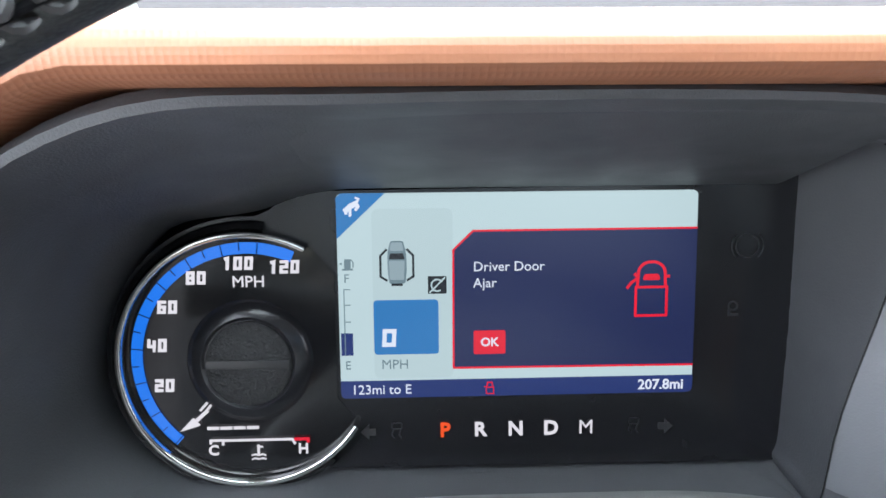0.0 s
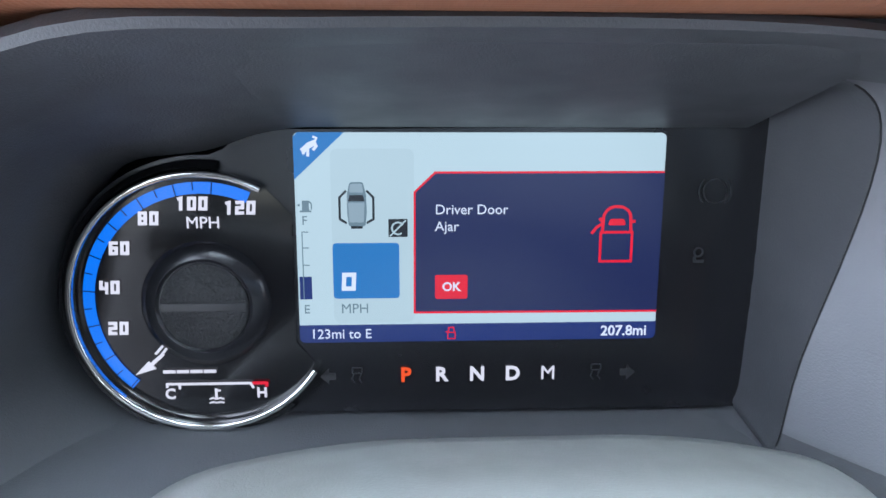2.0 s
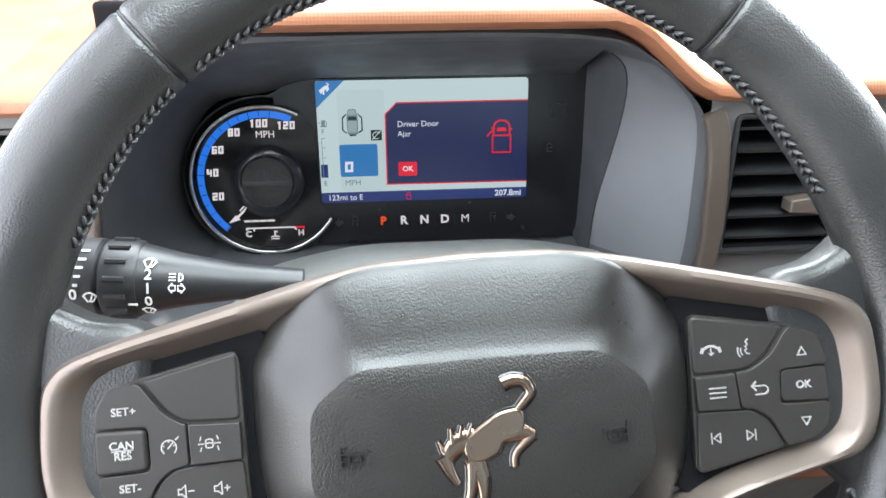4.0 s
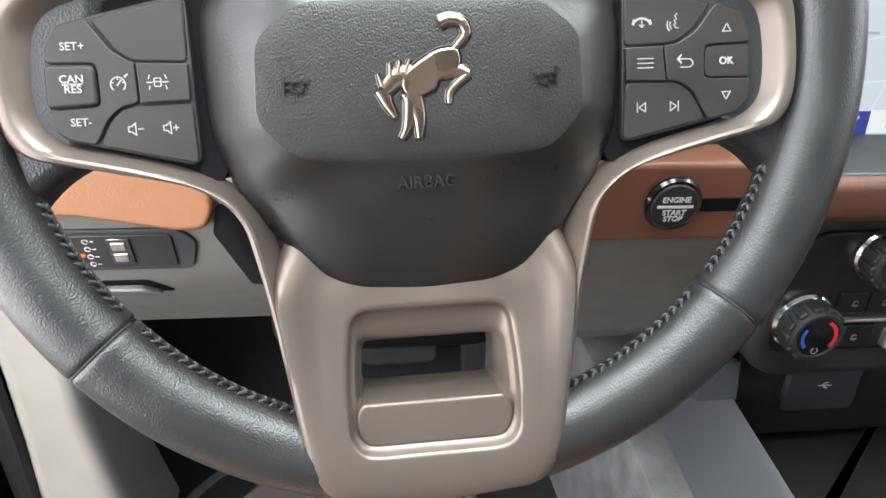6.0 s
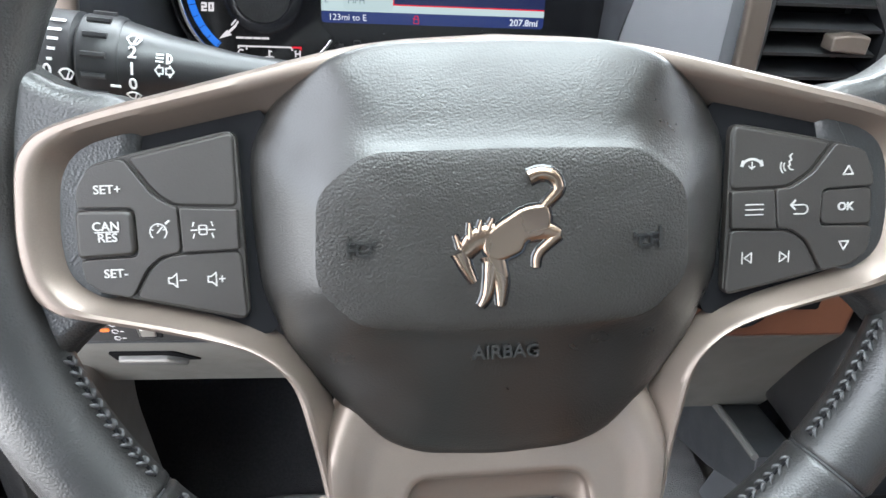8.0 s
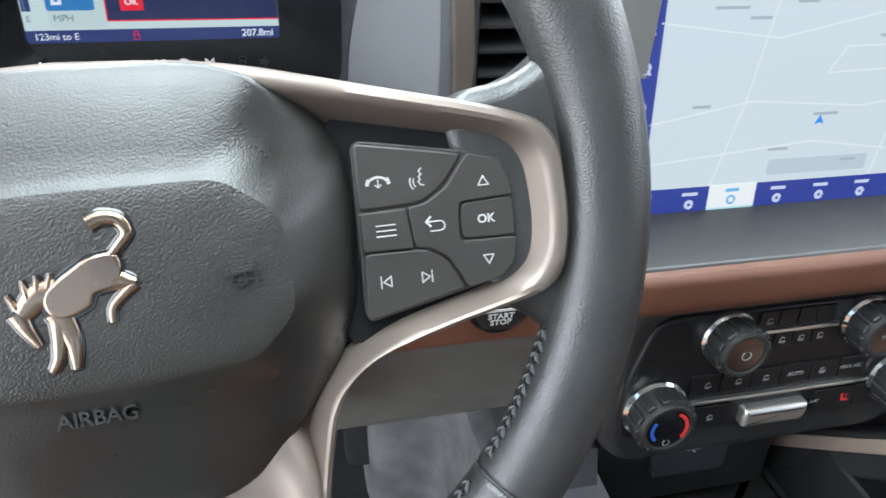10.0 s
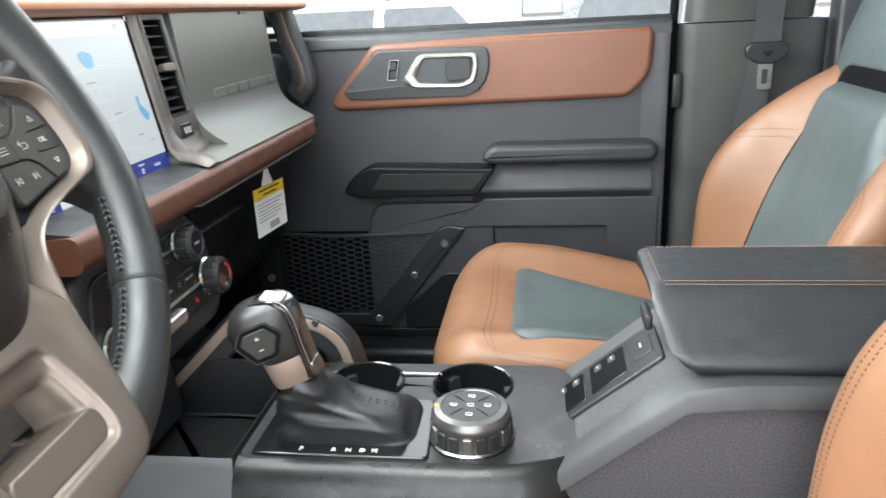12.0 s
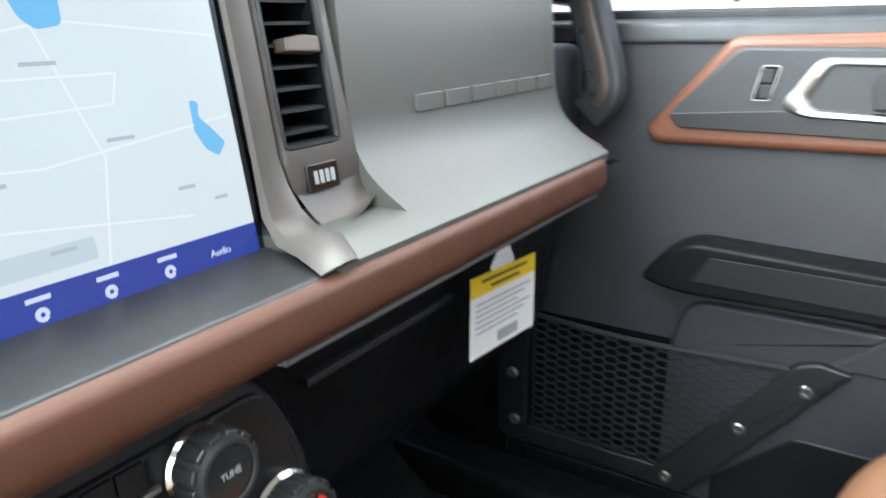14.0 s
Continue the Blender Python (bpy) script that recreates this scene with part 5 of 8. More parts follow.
    part("fascia", plate_with_holes(FM, [(-0.37, 0.60), (-0.210, 0.60), (-0.200, 0.73), (-0.186, 0.80), (-0.170, 0.826), (-0.37, 0.826)], [rect(-0.3025, 0.721, -0.2215, 0.807, 0.005)], 0.0), PLASTIC_GREY, root)
    part("hood_trim", swept([(p[0] - 0.004, 0.194, p[1]) for p in front if p[0] < -0.178 and p[1] > 0.70], rect(-0.0065, -0.004, 0.0065, 0.004, 0.003), up=(0, -1, 0)), BRONZE, root, "satin bronze trim strip")

    # fascia and shelf before the passenger
    prof = smooth_path([(0.203, 0.842), (0.197, 0.78), (0.1915, 0.715), (0.188, 0.690), (0.180, 0.672), (0.166, 0.658), (0.145, 0.6445), (0.127, 0.6355)], 5)
    prof = [(p.x, p.y) for p in prof]
    inner = [(0.127, 0.628), (0.215, 0.640), (0.225, 0.842)]
    part("passenger_fascia", along_x(prof + inner, 0.632, 0.945), GRAPHITE, root, "graphite painted fascia sweeping out into a shelf")
    bm = bmesh.new()
    ends = []
    for k in range(9):
        a = math.pi / 2 * k / 8
        ends.append([(0.945 + 0.029 * math.sin(a), y + (0.225 - y) * 0.30 * (1 - math.cos(a)), z) for y, z in prof + inner])
    put_rings(bm, ends)
    part("fascia_end", bm, GRAPHITE, root)
    riser = [(0.9700, y + 0.016, z - 0.002) for y, z in prof if z < 0.70][::-1]
    part("trim_riser", swept(riser, rect(-0.005, -0.010, 0.005, 0.004, 0.003), up=(1, 0, 0)), BROWN_TRIM, root, "brown trim that turns up round the shelf")
    bars = bmesh.new()
    MB = axes((0.83, 0.1902, 0.7035), (1, 0, 0), (0, 0.13, 1))
    for k in range(6):
        x = -0.104 + 0.0415 * k
        prism(MB, rounded([(x - 0.0185, -0.0066), (x + 0.0175, -0.0066), (x + 0.0185, 0.0066), (x - 0.0175, 0.0066)], 0.002), -0.004, 0.0020, 0.0008, bm=bars)
    part("raised_mark", bars, GRAPHITE, root, "raised plain bars", kind="stuff")
    part("printed_mark", prism(axes((0.865, 0.1985, 0.812), (1, 0, 0), (0, 0.08, 1)), rect(-0.014, -0.003, 0.014, 0.003), -0.002, 0.0006), PLASTIC_BLACK, root)

    # shelf under the screen, trim strip along the front
    part("screen_shelf", along_x(rounded([(0.215, 0.641), (0.170, 0.637), (0.128, 0.6335), (0.128, 0.620), (0.215, 0.610)], [0, 0.01, 0.004, 0, 0]), 0.262, 0.548), PLASTIC_BLACK, root)
    low = [(0.206, 0.6450), (0.180, 0.6450)] + [(y, z) for y, z in prof if z < 0.6449]
    part("fascia_shelf", along_x(low + [(0.127, 0.628), (0.215, 0.640)], 0.544, 0.632), GRAPHITE, root)
    strip = rounded([(0.1290, 0.6330), (0.1215, 0.6290), (0.1195, 0.6070), (0.1270, 0.5985), (0.165, 0.5985), (0.165, 0.6280)], [0.004, 0.006, 0.006, 0.005, 0, 0], 3)
    bm = along_x(strip, 0.258, 0.925)
    part("trim_strip", bm, BROWN_TRIM, root, "brown trim strip with a fine ribbed grain")
    ring = []
    for k in range(10):
        a = math.pi / 2 * k / 9
        ring.append([(0.925 + (0.165 - y) * math.sin(a) * 0.9, 0.165 - (0.165 - y) * math.cos(a), z) for y, z in strip])
    bm = bmesh.new()
    put_rings(bm, ring)
    part("trim_strip_end", bm, BROWN_TRIM, root)
    part("strip_lip", along_x(rounded([(0.128, 0.5980), (0.128, 0.5945), (0.17, 0.5920), (0.17, 0.5980)], 0.001), 0.50, 0.93), PLASTIC_GREY, root)
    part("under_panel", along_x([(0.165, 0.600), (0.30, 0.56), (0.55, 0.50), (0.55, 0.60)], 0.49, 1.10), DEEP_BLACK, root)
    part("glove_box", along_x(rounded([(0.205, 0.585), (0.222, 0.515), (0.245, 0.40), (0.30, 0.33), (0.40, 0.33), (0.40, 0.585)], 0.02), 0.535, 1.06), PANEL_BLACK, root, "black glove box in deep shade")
    part("glove_box_lip", along_x(rounded([(0.214, 0.519), (0.214, 0.512), (0.24, 0.512), (0.24, 0.519)], 0.002), 0.60, 0.80), PLASTIC_DARK, root)
    part("side_cap", soft_box(0.985, 0.225, 0.60, 1.13, 0.45, 0.735, 0.02), PLASTIC_DARK, root)

    # lower panels on the driver's side
    knee = axes((0, 0.150, 0.600), (1, 0, 0), (0, 0.0, 1))
    part("ignition_panel", prism(knee, rounded([(0.075, -0.028), (0.262, -0.028), (0.262, 0.032), (0.075, 0.032)], 0.006), -0.03, 0.0, 0.004), BROWN_SOFT, root, "brown panel round the start button")
    part("ignition_slot", prism(knee, rect(0.180, -0.004, 0.234, 0.006, 0.002), -0.01, 0.0008, 0.0004), DEEP_BLACK, root)
    part("knee_panel", along_x(rounded([(0.156, 0.572), (0.168, 0.55), (0.215, 0.44), (0.30, 0.36), (0.34, 0.38), (0.25, 0.575)], 0.012), 0.070, 0.275), PLASTIC_KNEE, root, "grey knee panel")
    left = axes((0, 0.195, 0.60), (1, 0, 0), (0, 0.0, 1))
    part("left_trim", prism(left, rounded([(-0.36, -0.024), (-0.220, -0.026), (-0.152, -0.039), (-0.134, -0.037), (-0.127, -0.022), (-0.127, 0.024), (-0.36, 0.024)], 0.006), -0.02, 0.002, 0.004), TAN, root, "tan trim over the light switch")
    part("left_knee_panel", along_x(rounded([(0.199, 0.585), (0.208, 0.553), (0.217, 0.510), (0.282, 0.414), (0.36, 0.40), (0.36, 0.585)], [0.004, 0.02, 0.02, 0.008, 0, 0]), -0.36, -0.088), PLASTIC_KNEE, root, "grey panel round the light switch")
    part("panel_recess", prism(left, rounded([(-0.127, -0.022), (-0.088, -0.005), (-0.088, -0.090), (-0.108, -0.088), (-0.131, -0.043)], 0.003), -0.03, -0.003), DEEP_BLACK, root)
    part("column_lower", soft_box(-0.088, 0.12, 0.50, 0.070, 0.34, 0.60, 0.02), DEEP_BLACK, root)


dashboard()


def light_switch():
    M = axes((-0.208, 0.2100, 0.5385), (1, 0, 0), (0, -0.23, 0.97))
    root = thing("light_switch_panel", M.translation, "black headlamp switch panel with a thumb wheel and an orange lamp", "light switch")
    part("surround", prism(M, rounded([(-0.06, -0.022), (0.056, -0.022), (0.063, 0.008), (0.050, 0.020), (-0.06, 0.020)], 0.008), -0.006, 0.0015, 0.001), PLASTIC_DARK, root)
    part("plate", prism(M, rect(-0.055, -0.017, 0.046, 0.016, 0.004), -0.004, 0.0030, 0.001), PLASTIC_BLACK, root)
    wheel = part("thumb_wheel", prism(M, rect(0.000, -0.012, 0.017, 0.013, 0.002), 0.0, 0.0042, 0.001), GLOSS_BLACK, root)
    bm = bmesh.new()
    for k in range(2):
        prism(M, rect(0.003, -0.009 + 0.011 * k, 0.013, -0.001 + 0.011 * k, 0.001), 0.0, 0.0052, 0.0006, bm=bm)
    part("wheel_tooth", bm, SATIN_CHROME, wheel)
    bm = bmesh.new()
    for k in range(4):
        line(M, arc(-0.014, 0.011 - 0.0078 * k, 0.0020, 0, 300, 10), 0.0007, 0.0036, bm)
        line(M, [(-0.0105, 0.011 - 0.0078 * k), (-0.0085, 0.011 - 0.0078 * k)], 0.0008, 0.0036, bm)
    part("switch_symbol", bm, INK, root)
    part("lamp", prism(M, rect(-0.0235, -0.0045, -0.0175, -0.0015, 0.001), 0.0, 0.0040), glow("orange_lamp", (1.0, 0.22, 0.01), 1.2), root, "lit orange lamp")
    low = thing("lower_switch", (-0.205, 0.225, 0.495), "small dark release lever under the light switch", "switch")
    L = axes((-0.203, 0.2290, 0.4925), (1, 0, 0), (0, -0.55, 0.83))
    part("recess", prism(L, rounded([(-0.035, -0.012), (0.028, -0.012), (0.012, 0.010), (-0.035, 0.010)], 0.003), -0.005, 0.0012), DEEP_BLACK, low)
    part("lever", prism(L, rounded([(-0.030, -0.010), (0.020, -0.010), (0.006, 0.002), (-0.030, 0.002)], 0.003), 0.0, 0.006, 0.002), PLASTIC_GREY, low)


light_switch()


def start_button():
    M = axes((0.1825, 0.1495, 0.6030), (1, 0, 0), (0, 0, 1))
    root = thing("start_button", M.translation, "round black engine start button in the brown panel", "start button")
    part("ring", turned(M, [(0.0195, -0.002), (0.0200, 0.002), (0.0185, 0.0042), (0.0165, 0.0036)], 40), GLOSS_BLACK, root)
    part("cap", turned(M, [(0.0163, 0.0), (0.0163, 0.0040), (0.0155, 0.0050), (0.001, 0.0052)], 40), PLASTIC_BLACK, root)
    part("bar", prism(M, rect(-0.0125, -0.0008, 0.0125, 0.0010), 0.0, 0.0058), WHITE_MARK, root)
    for word, y, size in (("ENGINE", 0.0052, 0.0056), ("START", -0.0045, 0.0056), ("STOP", -0.0092, 0.0056)):
        letters_part("button_lettering", word, size, M, 0, y, 0.0055, WHITE_MARK, root, bold=0.00012)


start_button()


def air_vent(name, M, w, h, n, label, tab=(-0.22, 0.34, 0.0)):
    """A louvred outlet of width w and height h about the middle of M."""
    root = thing(name, M.translation, label, "air vent")
    out = rect(-w / 2, -h / 2, w / 2, h / 2, 0.006)
    ring = [at(M, inset(out, d), c) for d, c in ((0.0, -0.030), (0.0, 0.0002), (0.0008, 0.0014), (0.003, 0.0014), (0.0042, -0.001), (0.0048, -0.045))]
    part("frame", lofted(ring, cap=(False, False)), PLASTIC_BLACK, root)
    part("throat", prism(M, inset(out, 0.0045), -0.060, -0.043), DEEP_BLACK, root)
    part("throat_wall", lofted([at(M, inset(out, 0.0047), c) for c in (-0.001, -0.043)], cap=(False, False)), DEEP_BLACK, root)
    for k in range(n):
        y = -h / 2 + 0.010 + (h - 0.020) * k / (n - 1)
        slat = [M @ Vector((sx * (w / 2 - 0.005), y + dy, c)) for sx, dy, c in ((-1, -0.0010, -0.004), (1, -0.0010, -0.004), (1, 0.0008, -0.0035), (-1, 0.0008, -0.0035))]
        rear = [M @ Vector((sx * (w / 2 - 0.005), y + dy + 0.004, c)) for sx, dy, c in ((-1, -0.0010, -0.026), (1, -0.0010, -0.026), (1, 0.0008, -0.026), (-1, 0.0008, -0.026))]
        part("slat", lofted([rear, slat]), PLASTIC_DARK if n > 8 else PLASTIC_BLACK, root)
    part("slider", prism(M, [(a, b + tab[2]) for a, b in rounded([(w * tab[0], -0.0045), (w * tab[1], -0.0060), (w * tab[1], 0.0040), (w * (tab[0] + tab[1]) / 2, 0.0052), (w * tab[0], 0.0035)], 0.0015)], -0.006, 0.0045, 0.0012), BRONZE, root, "bronze slider")
    return root


air_vent("air_vent", axes((0.205, 0.1935, 0.764), (1, 0, 0), (0, 0.05, 1)), 0.078, 0.088, 6, "black louvred air vent beside the steering wheel with a bronze slider", (0.02, 0.30, -0.012))
air_vent("air_vent", axes((-0.262, 0.1935, 0.764), (1, 0, 0), (0, 0.05, 1)), 0.085, 0.090, 6, "black louvred air vent at the dashboard's outer end")
air_vent("air_vent", MT @ Matrix.Translation((0.5925, 0.113, 0.004)), 0.052, 0.122, 9, "tall black louvred air vent beside the touchscreen with a bronze slider")


def touchscreen():
    root = thing("touchscreen", MT @ Vector((0.405, 0, 0)), "large lit touchscreen showing a pale map with blue menu bars", "touchscreen")
    x0, x1, v1 = 0.2690, 0.5385, 0.1728
    part("housing", prism(MT, rect(0.2620, -0.0065, 0.5450, 0.1800, 0.006), -0.030, -0.0012, 0.002), GLOSS_BLACK, root)
    mapc = glow("lit_map", (0.66, 0.76, 0.82), 1.0)
    disp = part("display", prism(MT, rect(x0, 0.0, x1, v1, 0.002), -0.004, 0.0), mapc, root, "lit pale map")
    barc = glow("lit_menu_blue", (0.020, 0.045, 0.33), 1.0)
    pale = glow("lit_menu_pale", (0.45, 0.80, 0.88), 1.0)
    road = glow("lit_road", (0.76, 0.85, 0.90), 1.0)
    bright = glow("lit_bar_white", (0.88, 0.93, 0.95), 1.0)
    lake = glow("lit_lake", (0.16, 0.50, 0.85), 1.0)
    sign = glow("lit_icon", (0.62, 0.70, 0.90), 1.0)
    faint = glow("lit_faint", (0.42, 0.50, 0.56), 1.0)
    bar = part("menu_bar", prism(MT, rect(x0, 0.0, x1, 0.0175), -0.001, 0.0004), barc, disp, "lit blue menu bar")
    part("menu_active", prism(MT, rect(0.3300, 0.0022, 0.3645, 0.0180), -0.001, 0.0007), bright, bar)
    part("active_line", prism(MT, rect(0.3300, 0.0, 0.3645, 0.0022), -0.001, 0.0007), pale, bar)
    part("active_symbol", line(MT, arc(0.3470, 0.0072, 0.0026, 0, 330, 12), 0.0014, 0.0010), lake, bar)
    part("active_label", line(MT, [(0.3430, 0.0140), (0.3510, 0.0140)], 0.0022, 0.0010), lake, bar)
    strip = part("side_menu", prism(MT, rect(x0, 0.0175, x0 + 0.0135, 0.1490), -0.001, 0.0004), barc, disp, "lit blue side menu")
    part("top_bar", prism(MT, rect(x0, 0.1580, x1, v1), -0.001, 0.0004), bright, disp)
    letters_part("clock_lettering", "12:15", 0.0085, MT, x0 + 0.016, 0.1650, 0.0007, faint, disp)
    letters_part("temperature_lettering", "75°", 0.0080, MT, x1 - 0.022, 0.1650, 0.0007, faint, disp)
    ic = bmesh.new()
    for v in (0.1177, 0.0946, 0.0708, 0.0470):
        line(MT, arc(0.2740, v, 0.0027, 0, 330, 12), 0.0019, 0.0008, ic)
        line(MT, [(0.2755, v - 0.0018), (0.2772, v - 0.0036)], 0.0014, 0.0009, ic)
    for k in range(3):
        line(MT, [(0.2715, 0.1370 + 0.0025 * k), (0.2785, 0.1370 + 0.0025 * k)], 0.0009, 0.0008, ic)
    for k in range(7):
        x = 0.2842 + 0.0325 * k
        if abs(x - 0.347) > 0.02:
            line(MT, arc(x, 0.0058, 0.0022, 0, 320, 10), 0.0020, 0.0008, ic)
            line(MT, [(x - 0.0050, 0.0130), (x + 0.0045, 0.0130)], 0.0022, 0.0008, ic)
    part("menu_symbol", ic, sign, disp, kind="stuff")
    letters_part("menu_lettering", "Audio", 0.0055, MT, x1 - 0.0270, 0.0075, 0.0008, sign, disp)
    rd = bmesh.new()
    random.seed(5)
    for pts in ([(0.281, 0.060), (0.35, 0.072), (0.43, 0.066), (0.536, 0.078)], [(0.33, 0.0185), (0.345, 0.07), (0.36, 0.157)], [(0.281, 0.120), (0.36, 0.110), (0.45, 0.128), (0.536, 0.120)],
                [(0.45, 0.0185), (0.46, 0.066), (0.44, 0.128), (0.445, 0.157)], [(0.40, 0.088), (0.47, 0.090), (0.475, 0.104), (0.41, 0.104), (0.40, 0.088)], [(0.281, 0.034), (0.40, 0.044), (0.50, 0.030)]):
        line(MT, pts, 0.0011, 0.0004, rd)
    part("map_road", rd, road, disp, kind="stuff")
    lb = bmesh.new()
    for x, v, w in ((0.325, 0.128, 0.022), (0.345, 0.122, 0.014), (0.375, 0.131, 0.014), (0.315, 0.070, 0.012), (0.405, 0.062, 0.018), (0.44, 0.110, 0.016), (0.47, 0.074, 0.014), (0.375, 0.040, 0.014), (0.43, 0.030, 0.012), (0.50, 0.045, 0.010), (0.52, 0.036, 0.008)):
        prism(MT, rect(x - w / 2, v - 0.0009, x + w / 2, v + 0.0009), 0.0, 0.0006, bm=lb)
    part("map_label", lb, faint, disp, "unreadable place names as grey bars", kind="stuff")
    part("lake", prism(MT, rounded([(0.5125, 0.0880), (0.5175, 0.0865), (0.5160, 0.0790), (0.5230, 0.0720), (0.5300, 0.0640), (0.5240, 0.0575), (0.5170, 0.0620), (0.5120, 0.0720)], 0.002), 0.0, 0.0006), lake, disp)
    part("lake", prism(MT, rounded([(0.4330, 0.1400), (0.4420, 0.1430), (0.4560, 0.1390), (0.4550, 0.1260), (0.4430, 0.1240), (0.4370, 0.1290)], 0.003), 0.0, 0.0006), lake, disp)
    part("position_arrow", prism(MT, [(0.3985, 0.0550), (0.4015, 0.0610), (0.4045, 0.0550), (0.4015, 0.0565)], 0.0, 0.0008), glow("lit_arrow", (0.02, 0.30, 0.95), 1.0), disp)
    part("map_card", prism(MT, rect(0.3700, 0.0225, 0.4450, 0.0330, 0.002), 0.0, 0.0005), faint_card, disp)
    # the bronze frame that runs down the screen's side and spreads out on the shelf
    rows = []
    for t in range(9):
        v = 0.184 - 0.134 * t / 8
        rows.append([MT @ Vector((x, v, c)) for x, c in ((0.5455, 0.000), (0.5470, 0.0032), (0.555, 0.0044), (0.5630, 0.0036), (0.5655, -0.004))])
    rows.append([MT @ Vector((x, 0.034, c)) for x, c in ((0.5450, 0.000), (0.5465, 0.0040), (0.555, 0.0062), (0.5640, 0.0058), (0.5670, -0.003))])
    rows.append([(0.5435, 0.1835, 0.655), (0.5450, 0.178, 0.6560), (0.5560, 0.1735, 0.6575), (0.5660, 0.1740, 0.6570), (0.5700, 0.182, 0.650)])
    rows.append([(0.5400, 0.170, 0.6415), (0.5430, 0.166, 0.6455), (0.5560, 0.161, 0.6480), (0.5670, 0.1620, 0.6475), (0.5720, 0.168, 0.6420)])
    rows.append([(0.5350, 0.150, 0.6400), (0.5390, 0.147, 0.6445), (0.5520, 0.144, 0.6475), (0.5630, 0.1440, 0.6480), (0.5720, 0.148, 0.6440)])
    rows.append([(0.5300, 0.128, 0.6345), (0.5350, 0.126, 0.6370), (0.5440, 0.125, 0.6380), (0.5540, 0.1255, 0.6378), (0.5620, 0.128, 0.6350)])
    part("side_frame", lofted(rows, closed=False), SURROUND, root, "bronze-grey frame beside the screen")


faint_card = glow("lit_card", (0.52, 0.63, 0.70), 1.0)
touchscreen()


def vent_surround():
    """Frame round the tall vent, flowing down into the shelf, with a small lamp switch in it."""
    root = thing("vent_surround", MT @ Vector((0.595, 0.05, 0)), "graphite frame round the tall air vent with a small switch below", "vent frame")
    out = [(0.564, 0.186), (0.6235, 0.186), (0.628, 0.10), (0.634, 0.028), (0.572, 0.022), (0.566, 0.040)]
    hole = rect(0.5665, 0.052, 0.6185, 0.174, 0.006)
    o, h = by_angle(rounded(out, 0.006), (0.5925, 0.113), 96), by_angle(hole, (0.5925, 0.113), 96)
    bm = bmesh.new()
    mid = [(a[0] * 0.6 + b[0] * 0.4, a[1] * 0.6 + b[1] * 0.4) for a, b in zip(o, h)]
    put_rings(bm, [at(MT, o, -0.012), at(MT, o, 0.0035), at(MT, mid, 0.0055), at(MT, h, 0.0050), at(MT, h, -0.010)], cap=(False, False))
    part("frame", bm, SURROUND, root)
    ramp = []
    for t in range(7):
        k = t / 6
        row = []
        for i in range(7):
            u = i / 6
            top = MT @ Vector((0.572 + 0.062 * u, 0.026 + 0.004 * u, 0.0035))
            end = Vector((0.588 + 0.070 * u, 0.158 + 0.020 * u, 0.6450 + 0.0185 * u ** 2))
            p = top.lerp(end, k)
            p.z -= 0.010 * math.sin(math.pi * k) * (1 - 0.4 * u)
            row.append(p)
        ramp.append(row)
    part("ramp", lofted(ramp, closed=False), SURROUND, root, "dark ramp that flows into the shelf")
    sw = part("lamp_switch", prism(MT, rect(0.5800, 0.0250, 0.6080, 0.0420, 0.002), 0.0, 0.0070, 0.0008), GLOSS_BLACK, root)
    bm = bmesh.new()
    for k in range(4):
        prism(MT, rect(0.5855 + 0.005 * k, 0.0295, 0.5885 + 0.005 * k, 0.0375), 0.005, 0.0076, bm=bm)
    part("switch_symbol", bm, INK, sw)


vent_surround()


